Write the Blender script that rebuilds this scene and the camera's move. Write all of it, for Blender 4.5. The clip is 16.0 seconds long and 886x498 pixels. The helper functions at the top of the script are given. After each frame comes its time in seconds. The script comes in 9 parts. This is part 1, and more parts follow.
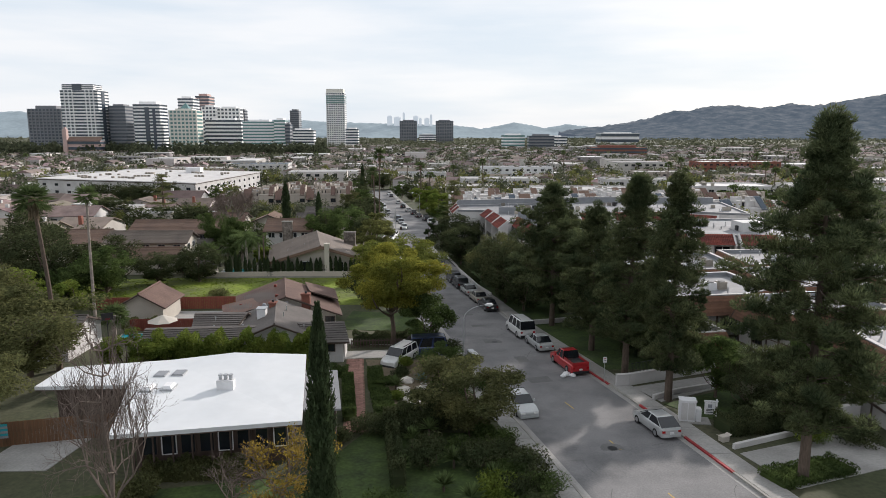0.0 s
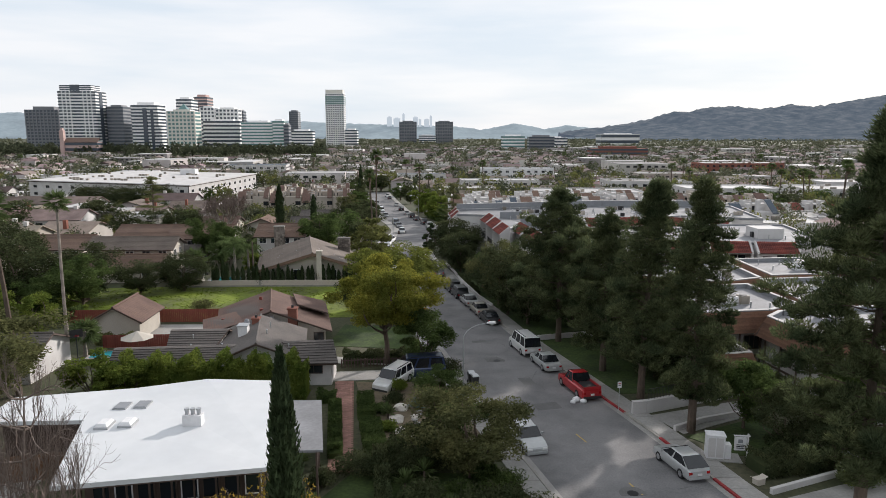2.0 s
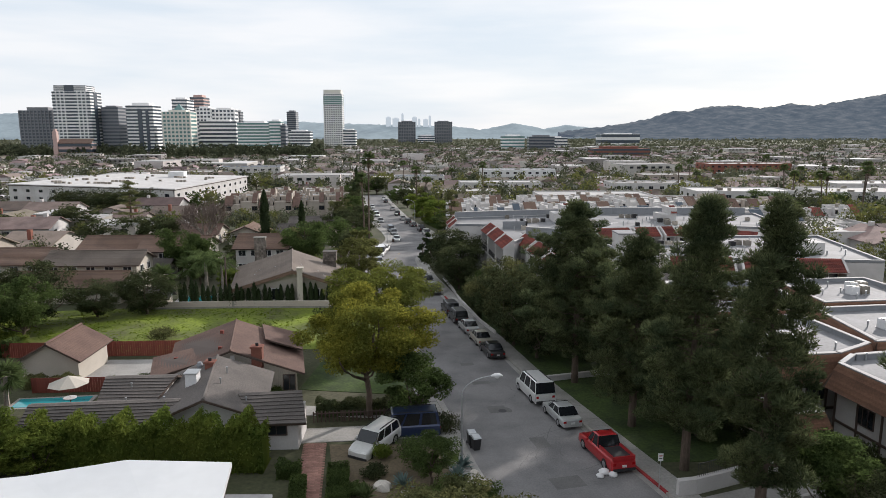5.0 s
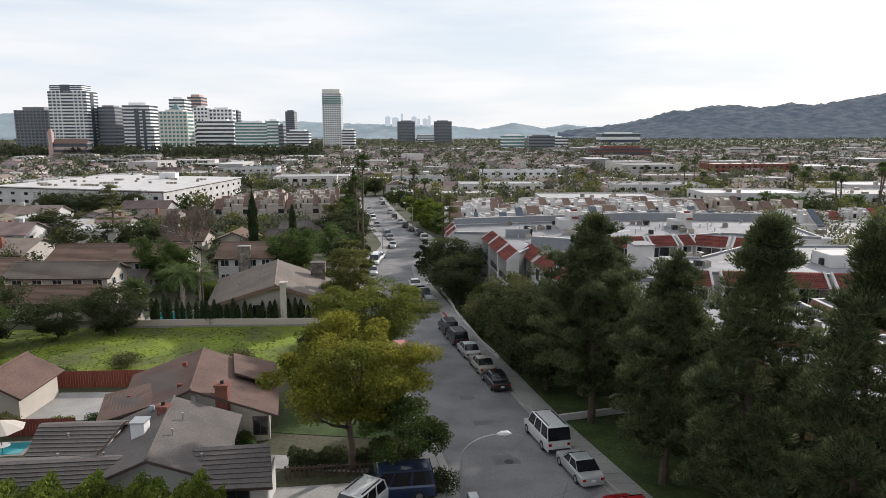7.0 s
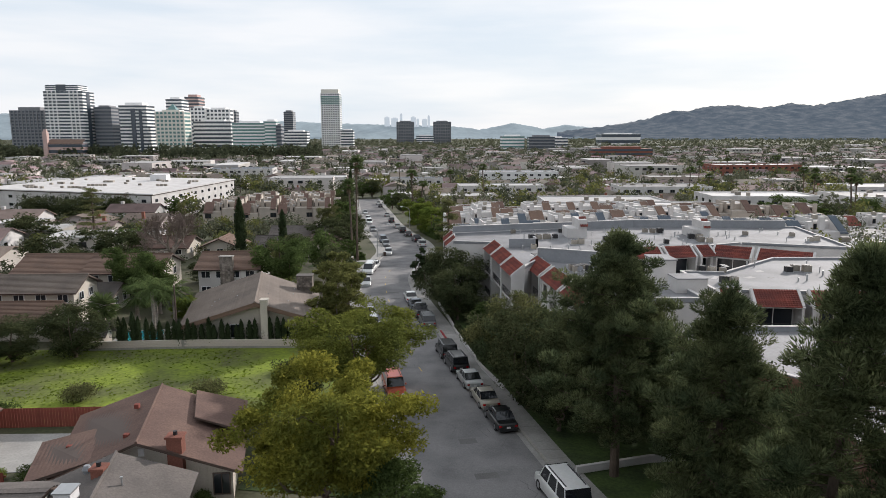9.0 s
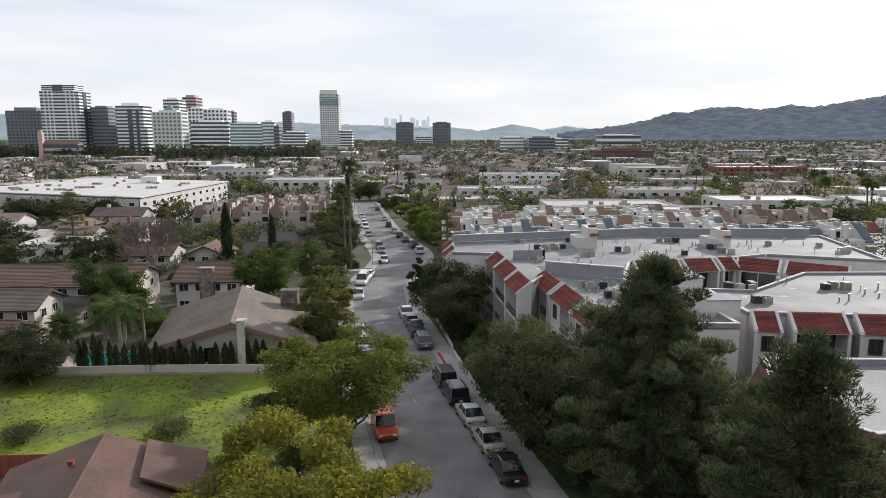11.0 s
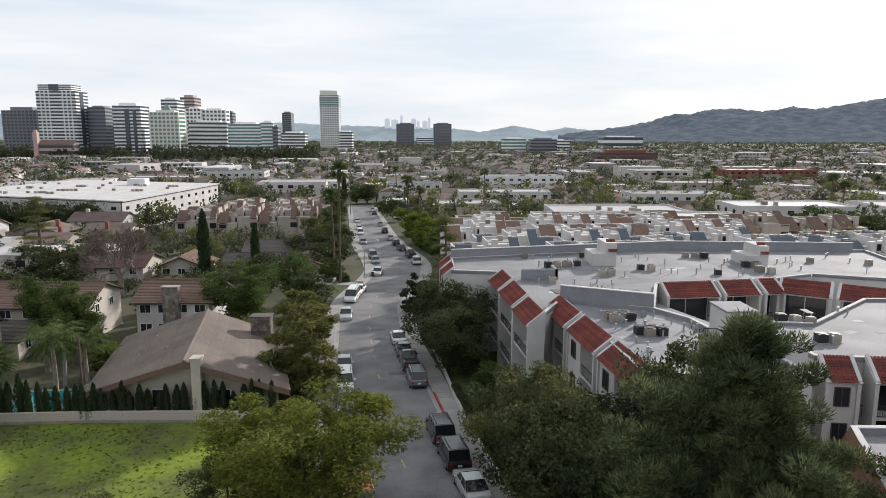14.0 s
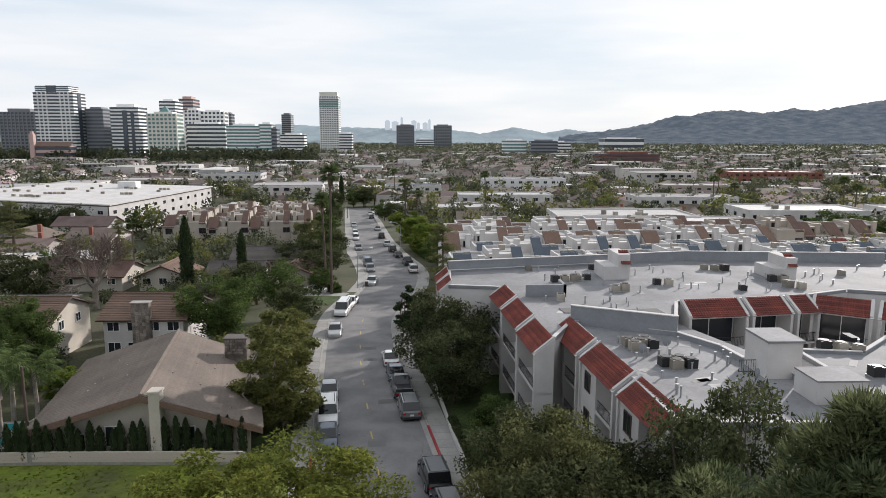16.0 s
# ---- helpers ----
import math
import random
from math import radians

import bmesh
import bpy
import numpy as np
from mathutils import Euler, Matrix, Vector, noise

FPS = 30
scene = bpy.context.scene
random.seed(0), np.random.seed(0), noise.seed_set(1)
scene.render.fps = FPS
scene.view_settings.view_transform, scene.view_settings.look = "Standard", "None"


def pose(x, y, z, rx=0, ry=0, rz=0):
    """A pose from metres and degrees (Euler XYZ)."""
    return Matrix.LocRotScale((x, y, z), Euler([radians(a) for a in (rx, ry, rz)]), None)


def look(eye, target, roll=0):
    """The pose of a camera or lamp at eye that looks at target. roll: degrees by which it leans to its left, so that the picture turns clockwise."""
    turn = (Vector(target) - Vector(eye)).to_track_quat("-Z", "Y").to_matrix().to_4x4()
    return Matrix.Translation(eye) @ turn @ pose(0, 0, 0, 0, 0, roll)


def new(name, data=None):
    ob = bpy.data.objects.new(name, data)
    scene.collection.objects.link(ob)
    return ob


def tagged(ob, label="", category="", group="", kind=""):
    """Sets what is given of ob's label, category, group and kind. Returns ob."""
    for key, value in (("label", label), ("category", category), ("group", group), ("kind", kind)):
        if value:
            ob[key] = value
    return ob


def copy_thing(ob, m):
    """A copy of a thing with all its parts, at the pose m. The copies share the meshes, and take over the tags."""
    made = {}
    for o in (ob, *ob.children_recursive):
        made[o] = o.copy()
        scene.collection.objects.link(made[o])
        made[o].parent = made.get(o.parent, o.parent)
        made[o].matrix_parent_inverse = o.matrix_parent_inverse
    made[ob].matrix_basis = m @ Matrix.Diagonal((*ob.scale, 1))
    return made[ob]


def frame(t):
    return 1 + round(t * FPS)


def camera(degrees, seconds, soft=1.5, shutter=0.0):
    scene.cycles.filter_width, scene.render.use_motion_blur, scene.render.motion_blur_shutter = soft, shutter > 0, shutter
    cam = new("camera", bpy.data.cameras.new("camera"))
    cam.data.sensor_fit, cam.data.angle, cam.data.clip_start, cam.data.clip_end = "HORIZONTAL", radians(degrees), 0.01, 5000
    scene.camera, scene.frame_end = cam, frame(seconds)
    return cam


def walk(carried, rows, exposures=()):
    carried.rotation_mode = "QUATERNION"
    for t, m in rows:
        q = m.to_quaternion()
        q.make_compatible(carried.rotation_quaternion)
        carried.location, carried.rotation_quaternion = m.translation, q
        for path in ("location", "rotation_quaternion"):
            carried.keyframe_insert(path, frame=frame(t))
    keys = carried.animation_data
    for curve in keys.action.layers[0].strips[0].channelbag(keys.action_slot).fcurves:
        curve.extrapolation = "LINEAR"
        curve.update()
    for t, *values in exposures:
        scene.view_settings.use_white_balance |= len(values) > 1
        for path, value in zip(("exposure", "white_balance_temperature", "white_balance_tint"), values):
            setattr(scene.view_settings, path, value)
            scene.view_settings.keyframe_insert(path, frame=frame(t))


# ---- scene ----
cam = camera(65.8, 16.0, 0.85)
# seconds, x, y, z, pitch, roll, turn
PATH = [
    (0.0, -2.057, -1.645, 24.073, 80.355, 0.054, -2.014),
    (0.5, -1.979, -0.272, 24.049, 80.371, 0.066, -2.009),
    (1.0, -1.885, 1.180, 24.045, 80.392, 0.068, -2.013),
    (1.5, -1.776, 2.750, 24.056, 80.415, 0.061, -2.022),
    (2.0, -1.653, 4.455, 24.079, 80.434, 0.049, -2.034),
    (2.5, -1.517, 6.295, 24.113, 80.448, 0.031, -2.045),
    (3.0, -1.370, 8.258, 24.154, 80.456, 0.011, -2.054),
    (3.5, -1.216, 10.325, 24.200, 80.457, -0.011, -2.062),
    (4.0, -1.057, 12.472, 24.250, 80.453, -0.034, -2.068),
    (4.5, -0.896, 14.677, 24.302, 80.444, -0.055, -2.073),
    (5.0, -0.735, 16.917, 24.354, 80.433, -0.076, -2.077),
    (5.5, -0.577, 19.172, 24.405, 80.422, -0.093, -2.082),
    (6.0, -0.422, 21.427, 24.455, 80.411, -0.108, -2.087),
    (6.5, -0.274, 23.671, 24.502, 80.403, -0.119, -2.094),
    (7.0, -0.131, 25.895, 24.546, 80.398, -0.126, -2.103),
    (7.5, 0.006, 28.097, 24.586, 80.397, -0.128, -2.114),
    (8.0, 0.138, 30.276, 24.622, 80.402, -0.126, -2.127),
    (8.5, 0.264, 32.435, 24.653, 80.412, -0.119, -2.142),
    (9.0, 0.387, 34.576, 24.679, 80.426, -0.108, -2.157),
    (9.5, 0.507, 36.705, 24.701, 80.444, -0.092, -2.173),
    (10.0, 0.627, 38.825, 24.718, 80.465, -0.072, -2.188),
    (10.5, 0.748, 40.940, 24.731, 80.487, -0.050, -2.200),
    (11.0, 0.872, 43.048, 24.739, 80.510, -0.024, -2.209),
    (11.5, 1.000, 45.150, 24.743, 80.532, 0.004, -2.214),
    (12.0, 1.134, 47.241, 24.744, 80.551, 0.032, -2.213),
    (12.5, 1.274, 49.314, 24.741, 80.568, 0.061, -2.207),
    (13.0, 1.423, 51.364, 24.735, 80.582, 0.088, -2.194),
    (13.5, 1.580, 53.383, 24.726, 80.593, 0.113, -2.177),
    (14.0, 1.744, 55.366, 24.714, 80.604, 0.133, -2.156),
    (14.5, 1.917, 57.314, 24.701, 80.619, 0.148, -2.136),
    (15.0, 2.096, 59.235, 24.685, 80.642, 0.156, -2.119),
    (15.5, 2.280, 61.150, 24.669, 80.680, 0.154, -2.113),
    (16.0, 2.467, 63.098, 24.650, 80.744, 0.141, -2.126),
]
walk(cam, [(t, pose(x, y, z, 0, 0, turn) @ pose(0, 0, 0, pitch, 0, 0) @ pose(0, 0, 0, 0, 0, roll)) for t, x, y, z, pitch, roll, turn in PATH])

# ---- light: hazy winter afternoon, sun ahead and to the right, high thin cloud ----
SUN_ELEV, SUN_AZ = 20.5, 41.0          # degrees; azimuth from +y towards +x
world = bpy.data.worlds.new("sky")
scene.world = world
world.use_nodes = True
wn, wl = world.node_tree.nodes, world.node_tree.links
wn.clear()
w_out = wn.new("ShaderNodeOutputWorld")
w_bg = wn.new("ShaderNodeBackground")
w_sky = wn.new("ShaderNodeTexSky")
w_sky.sky_type = "NISHITA"
w_sky.sun_disc = False
w_sky.sun_elevation, w_sky.sun_rotation = radians(SUN_ELEV), radians(SUN_AZ)
w_sky.dust_density, w_sky.air_density = 1.0, 1.0
w_gain = wn.new("ShaderNodeMix")
w_gain.data_type, w_gain.blend_type = "RGBA", "MULTIPLY"
w_gain.inputs[0].default_value = 1.0
w_gain.inputs[7].default_value = (0.06, 0.06, 0.06, 1)
w_co = wn.new("ShaderNodeTexCoord")
w_map = wn.new("ShaderNodeMapping")
w_map.inputs["Scale"].default_value = (1.3, 1.3, 9.0)
w_noise = wn.new("ShaderNodeTexNoise")
w_noise.inputs["Scale"].default_value = 2.2
w_noise.inputs["Detail"].default_value = 6.0
w_ramp = wn.new("ShaderNodeValToRGB")
w_ramp.color_ramp.elements[0].position, w_ramp.color_ramp.elements[0].color = 0.34, (0.78, 0.86, 0.955, 1)
w_ramp.color_ramp.elements[1].position, w_ramp.color_ramp.elements[1].color = 0.60, (0.97, 0.985, 1.025, 1)
w_mix = wn.new("ShaderNodeMix")
w_mix.data_type = "RGBA"
w_mix.inputs[0].default_value = 0.86
wl.new(w_co.outputs["Generated"], w_map.inputs["Vector"])
wl.new(w_map.outputs["Vector"], w_noise.inputs["Vector"])
wl.new(w_noise.outputs["Fac"], w_ramp.inputs["Fac"])
wl.new(w_sky.outputs["Color"], w_gain.inputs[6])
wl.new(w_gain.outputs[2], w_mix.inputs[6])
wl.new(w_ramp.outputs["Color"], w_mix.inputs[7])
wl.new(w_mix.outputs[2], w_bg.inputs["Color"])
w_bg.inputs["Strength"].default_value = 1.06
wl.new(w_bg.outputs["Background"], w_out.inputs["Surface"])

sun = new("sun", bpy.data.lights.new("sun", "SUN"))
sun.data.energy, sun.data.angle, sun.data.color = 5.0, radians(2.0), (1.0, 0.93, 0.88)
_az, _el = radians(SUN_AZ), radians(SUN_ELEV)
sun.matrix_world = look((math.sin(_az) * math.cos(_el) * 300, math.cos(_az) * math.cos(_el) * 300, math.sin(_el) * 300), (0, 0, 0))

# ---- materials ----
def material(name, col, rough=0.8, var=0.18, scale=1.0, fine=14.0, bump=0.15, metal=0.0, tint=None, rnd=0.0, spec=0.3, island=0.0, stretch=(1, 1, 1), emit=0.0, hue=0.0):
    """Surface with coarse stains and fine grain, both in metres; tint: second colour of the stains; rnd: shift from object to object."""
    m = bpy.data.materials.new(name)
    m.use_nodes = True
    n, l = m.node_tree.nodes, m.node_tree.links
    b = n["Principled BSDF"]
    b.inputs["Roughness"].default_value, b.inputs["Metallic"].default_value = rough, metal
    b.inputs["Specular IOR Level"].default_value = spec
    co = n.new("ShaderNodeTexCoord")
    mp = n.new("ShaderNodeMapping")
    mp.inputs["Scale"].default_value = stretch
    l.new(co.outputs["Object"], mp.inputs["Vector"])
    big = n.new("ShaderNodeTexNoise")
    big.inputs["Scale"].default_value, big.inputs["Detail"].default_value = 0.35 * scale, 5
    small = n.new("ShaderNodeTexNoise")
    small.inputs["Scale"].default_value, small.inputs["Detail"].default_value = fine, 3
    l.new(mp.outputs["Vector"], big.inputs["Vector"])
    l.new(mp.outputs["Vector"], small.inputs["Vector"])
    second = tint or tuple(c * (1 - 1.6 * var) for c in col)
    mx = n.new("ShaderNodeMix")
    mx.data_type = "RGBA"
    mx.inputs[6].default_value, mx.inputs[7].default_value = (*col, 1), (*second, 1)
    rp = n.new("ShaderNodeMapRange")
    rp.inputs["From Min"].default_value, rp.inputs["From Max"].default_value = 0.38, 0.66
    l.new(big.outputs["Fac"], rp.inputs["Value"])
    l.new(rp.outputs["Result"], mx.inputs[0])
    hv = n.new("ShaderNodeHueSaturation")
    vr = n.new("ShaderNodeMapRange")
    vr.inputs["From Min"].default_value, vr.inputs["From Max"].default_value = 0.25, 0.75
    vr.inputs["To Min"].default_value, vr.inputs["To Max"].default_value = 1 - var, 1 + var
    l.new(small.outputs["Fac"], vr.inputs["Value"])
    l.new(mx.outputs[2], hv.inputs["Color"])
    value = vr.outputs["Result"]
    for amount, node, out in ((rnd, "ShaderNodeObjectInfo", "Random"), (island, "ShaderNodeNewGeometry", "Random Per Island")):
        if amount:
            src = n.new(node)
            r2 = n.new("ShaderNodeMapRange")
            r2.inputs["To Min"].default_value, r2.inputs["To Max"].default_value = 1 - amount, 1 + amount
            l.new(src.outputs[out], r2.inputs["Value"])
            mul = n.new("ShaderNodeMath")
            mul.operation = "MULTIPLY"
            l.new(value, mul.inputs[0])
            l.new(r2.outputs["Result"], mul.inputs[1])
            value = mul.outputs[0]
            if hue:
                spin = n.new("ShaderNodeMath")
                spin.operation = "MULTIPLY_ADD"
                wrap = n.new("ShaderNodeMath")
                wrap.operation = "MULTIPLY"
                wrap.inputs[1].default_value = 7.31
                part_of = n.new("ShaderNodeMath")
                part_of.operation = "FRACT"
                l.new(src.outputs[out], wrap.inputs[0])
                l.new(wrap.outputs[0], part_of.inputs[0])
                l.new(part_of.outputs[0], spin.inputs[0])
                spin.inputs[1].default_value, spin.inputs[2].default_value = 2 * hue, 0.5 - hue
                l.new(spin.outputs[0], hv.inputs["Hue"])
    l.new(value, hv.inputs["Value"])
    l.new(hv.outputs["Color"], b.inputs["Base Color"])
    if bump:
        bp = n.new("ShaderNodeBump")
        bp.inputs["Strength"].default_value, bp.inputs["Distance"].default_value = bump, 0.03
        l.new(small.outputs["Fac"], bp.inputs["Height"])
        l.new(bp.outputs["Normal"], b.inputs["Normal"])
    if emit:
        b.inputs["Emission Color"].default_value, b.inputs["Emission Strength"].default_value = (*col, 1), emit
    return m


def foliage(name, col, tint, island=0.45, through_light=0.35, rnd=0.12):
    m = bpy.data.materials.new(name)
    m.use_nodes = True
    n, l = m.node_tree.nodes, m.node_tree.links
    n.clear()
    out = n.new("ShaderNodeOutputMaterial")
    geo, info = n.new("ShaderNodeNewGeometry"), n.new("ShaderNodeObjectInfo")
    co = n.new("ShaderNodeTexCoord")
    big = n.new("ShaderNodeTexNoise")
    big.inputs["Scale"].default_value, big.inputs["Detail"].default_value = 0.45, 4
    l.new(co.outputs["Object"], big.inputs["Vector"])
    rp = n.new("ShaderNodeMapRange")
    rp.inputs["From Min"].default_value, rp.inputs["From Max"].default_value = 0.36, 0.64
    l.new(big.outputs["Fac"], rp.inputs["Value"])
    mx = n.new("ShaderNodeMix")
    mx.data_type = "RGBA"
    mx.inputs[6].default_value, mx.inputs[7].default_value = (*col, 1), (*tint, 1)
    l.new(rp.outputs["Result"], mx.inputs[0])
    r1, r2 = n.new("ShaderNodeMapRange"), n.new("ShaderNodeMapRange")
    r1.inputs["To Min"].default_value, r1.inputs["To Max"].default_value = 1 - island, 1 + island
    r2.inputs["To Min"].default_value, r2.inputs["To Max"].default_value = 1 - rnd, 1 + rnd
    l.new(geo.outputs["Random Per Island"], r1.inputs["Value"])
    l.new(info.outputs["Random"], r2.inputs["Value"])
    mul = n.new("ShaderNodeMath")
    mul.operation = "MULTIPLY"
    l.new(r1.outputs["Result"], mul.inputs[0])
    l.new(r2.outputs["Result"], mul.inputs[1])
    hv = n.new("ShaderNodeHueSaturation")
    l.new(mul.outputs[0], hv.inputs["Value"])
    l.new(mx.outputs[2], hv.inputs["Color"])
    d, t, g = n.new("ShaderNodeBsdfDiffuse"), n.new("ShaderNodeBsdfTranslucent"), n.new("ShaderNodeMixShader")
    g.inputs[0].default_value = through_light
    l.new(hv.outputs["Color"], d.inputs["Color"])
    l.new(hv.outputs["Color"], t.inputs["Color"])
    l.new(d.outputs[0], g.inputs[1])
    l.new(t.outputs[0], g.inputs[2])
    l.new(g.outputs[0], out.inputs["Surface"])
    return m


def plain(name, col, rough=0.5, metal=0.0, spec=0.5, coat=0.0, rnd=0.0):
    m = material(name, col, rough, 0.06, 1.0, 5.0, 0.0, metal, rnd=rnd, spec=spec)
    m.node_tree.nodes["Principled BSDF"].inputs["Coat Weight"].default_value = coat
    return m


M_ASPHALT = material("asphalt", (0.205, 0.20, 0.20), 0.9, 0.16, 0.9, 9.0, 0.3, tint=(0.140, 0.138, 0.140), spec=0.15)
M_PATCH = material("asphalt_patch", (0.145, 0.142, 0.14), 0.9, 0.15, 1.0, 9.0, 0.3)
M_CONC = material("concrete", (0.31, 0.30, 0.285), 0.85, 0.14, 1.2, 6.0, 0.2)
M_KERB = material("kerb_concrete", (0.33, 0.315, 0.29), 0.85, 0.15, 2.0, 6.0, 0.2)
M_REDKERB = material("red_kerb_paint", (0.33, 0.035, 0.04), 0.7, 0.2, 2.0, 8.0, 0.2)
M_GROUND = material("ground_soil", (0.048, 0.056, 0.026), 0.95, 0.3, 0.25, 3.0, 0.4, tint=(0.078, 0.074, 0.046))
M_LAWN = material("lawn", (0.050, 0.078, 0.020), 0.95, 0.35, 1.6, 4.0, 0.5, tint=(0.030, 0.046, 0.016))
M_FIELD = material("field_weeds", (0.145, 0.190, 0.018), 0.95, 0.3, 0.5, 2.5, 0.5, tint=(0.080, 0.090, 0.030))
M_DIRT = material("garden_soil", (0.17, 0.135, 0.09), 0.95, 0.25, 1.0, 5.0, 0.5)
M_WHITEROOF = material("white_roof_coating", (0.57, 0.58, 0.59), 0.6, 0.03, 0.5, 1.2, 0.05, tint=(0.52, 0.535, 0.55))
M_GREYROOF = material("grey_roof_membrane", (0.235, 0.236, 0.246), 0.8, 0.12, 0.6, 4.0, 0.1, tint=(0.160, 0.160, 0.166))
M_PARAPET = material("parapet_grey", (0.235, 0.245, 0.262), 0.8, 0.08, 1.5, 4.0, 0.1)
M_STUCCO = material("white_stucco", (0.54, 0.525, 0.515), 0.9, 0.06, 1.0, 12.0, 0.15, tint=(0.45, 0.43, 0.42))
M_CREAM = material("cream_stucco", (0.47, 0.43, 0.375), 0.9, 0.08, 1.0, 12.0, 0.15, rnd=0.06)
M_BEIGE = material("beige_stucco", (0.38, 0.335, 0.29), 0.9, 0.09, 1.0, 12.0, 0.15, rnd=0.12)
M_WALLS = material("mixed_house_paint", (0.47, 0.43, 0.40), 0.9, 0.09, 1.0, 9.0, 0.1, rnd=0.35, hue=0.05)
M_BROWNSHINGLE = material("brown_shingle", (0.135, 0.085, 0.068), 0.9, 0.22, 1.2, 7.0, 0.4, tint=(0.10, 0.062, 0.052))
M_GREYSHINGLE = material("grey_brown_shingle", (0.125, 0.11, 0.102), 0.9, 0.2, 1.2, 7.0, 0.4, tint=(0.095, 0.085, 0.08))
M_TANTILE = material("tan_roof_tile", (0.180, 0.148, 0.126), 0.9, 0.15, 0.9, 5.0, 0.3, tint=(0.140, 0.116, 0.100), island=0.06)
M_BROWNTILE = material("brown_roof_tile", (0.165, 0.108, 0.082), 0.9, 0.14, 0.9, 5.0, 0.3, tint=(0.13, 0.088, 0.07), island=0.12)
M_REDTILE = material("red_clay_tile", (0.185, 0.048, 0.036), 0.85, 0.18, 2.0, 6.0, 0.3, tint=(0.12, 0.036, 0.030), island=0.25)
M_WOODSHINGLE = material("wood_shingle", (0.165, 0.088, 0.056), 0.85, 0.2, 1.5, 7.0, 0.4, tint=(0.115, 0.062, 0.042), island=0.25)
M_SLATE = material("blue_grey_roof", (0.085, 0.105, 0.13), 0.8, 0.1, 1.0, 6.0, 0.2)
M_ROOFMIX = material("roof_mix", (0.190, 0.145, 0.125), 0.9, 0.18, 1.0, 5.0, 0.2, rnd=0.5, hue=0.05)
M_FLATMIX = material("flat_roof_mix", (0.38, 0.37, 0.365), 0.85, 0.14, 0.5, 3.0, 0.1, rnd=0.4)
M_BRICK = material("red_brick", (0.22, 0.088, 0.064), 0.9, 0.2, 2.0, 9.0, 0.3, island=0.25)
M_PAVER = material("brick_paver", (0.30, 0.165, 0.135), 0.9, 0.2, 2.0, 9.0, 0.3, rnd=0.2, island=0.2)
M_STONE = material("field_stone", (0.22, 0.19, 0.165), 0.9, 0.3, 4.0, 9.0, 0.5, rnd=0.35, island=0.4)
M_BLOCK = material("pale_block_wall", (0.50, 0.44, 0.39), 0.9, 0.1, 1.5, 6.0, 0.2, island=0.12)
M_REDFENCE = material("red_brown_fence", (0.19, 0.052, 0.038), 0.8, 0.15, 1.5, 8.0, 0.2, stretch=(1, 1, 0.2), rnd=0.1)
M_WOOD = material("brown_wood", (0.16, 0.085, 0.045), 0.8, 0.25, 2.0, 9.0, 0.3, stretch=(1, 1, 0.15), rnd=0.12)
M_TRIM = plain("white_trim", (0.66, 0.655, 0.66), 0.6)
M_DARKTRIM = plain("dark_brown_trim", (0.075, 0.05, 0.04), 0.7)
M_BARK = material("bark", (0.12, 0.09, 0.07), 0.95, 0.3, 3.0, 11.0, 0.6, stretch=(1, 1, 0.25))
M_PALEBARK = material("pale_bark", (0.30, 0.26, 0.225), 0.95, 0.25, 3.0, 9.0, 0.5, tint=(0.17, 0.145, 0.125))
M_TWIG = material("grey_twigs", (0.185, 0.145, 0.125), 0.95, 0.2, 3.0, 9.0, 0.2)
M_GLASS = plain("window_glass", (0.02, 0.024, 0.03), 0.08, 0.0, 0.6)
M_CARGLASS = plain("car_glass", (0.012, 0.014, 0.017), 0.06, 0.0, 0.6)
M_TYRE = plain("tyre_rubber", (0.018, 0.018, 0.019), 0.85)
M_RIM = plain("wheel_rim", (0.45, 0.45, 0.46), 0.35, 0.8)
M_STEEL = plain("galvanised_steel", (0.42, 0.43, 0.44), 0.45, 0.7)
M_ACBOX = material("ac_housing", (0.30, 0.27, 0.23), 0.7, 0.15, 3.0, 8.0, 0.1, rnd=0.4)
M_DARKMETAL = plain("dark_metal", (0.03, 0.03, 0.032), 0.5, 0.4)
M_BLACK = plain("black_plastic", (0.022, 0.022, 0.024), 0.6)
M_POOL = plain("pool_water", (0.035, 0.30, 0.34), 0.06, 0.0, 0.5)
M_LAMPGLASS = plain("lamp_lens", (0.7, 0.7, 0.68), 0.3)
M_REDLIGHT = plain("tail_light", (0.35, 0.01, 0.012), 0.25)
M_YELLOW = plain("road_yellow", (0.42, 0.30, 0.09), 0.8)
M_ROCK = material("pale_boulder", (0.55, 0.51, 0.46), 0.9, 0.15, 3.0, 8.0, 0.5)
F_PINE = foliage("pine_needles", (0.062, 0.082, 0.043), (0.120, 0.137, 0.066), 0.5, 0.35)
F_OAK = foliage("olive_yellow_leaves", (0.235, 0.225, 0.040), (0.140, 0.155, 0.036), 0.4, 0.5)
F_MOSS = foliage("olive_green_leaves", (0.165, 0.178, 0.040), (0.098, 0.118, 0.034), 0.4, 0.5)
F_GREEN = foliage("green_leaves", (0.092, 0.128, 0.042), (0.060, 0.086, 0.032), 0.45, 0.45)
F_DARK = foliage("dark_leaves", (0.046, 0.060, 0.030), (0.074, 0.082, 0.040), 0.55, 0.36)
F_OLIVE = foliage("olive_leaves", (0.140, 0.142, 0.062), (0.090, 0.100, 0.046), 0.4, 0.5)
F_CYPRESS = foliage("cypress_leaves", (0.036, 0.052, 0.028), (0.056, 0.076, 0.036), 0.4, 0.2)
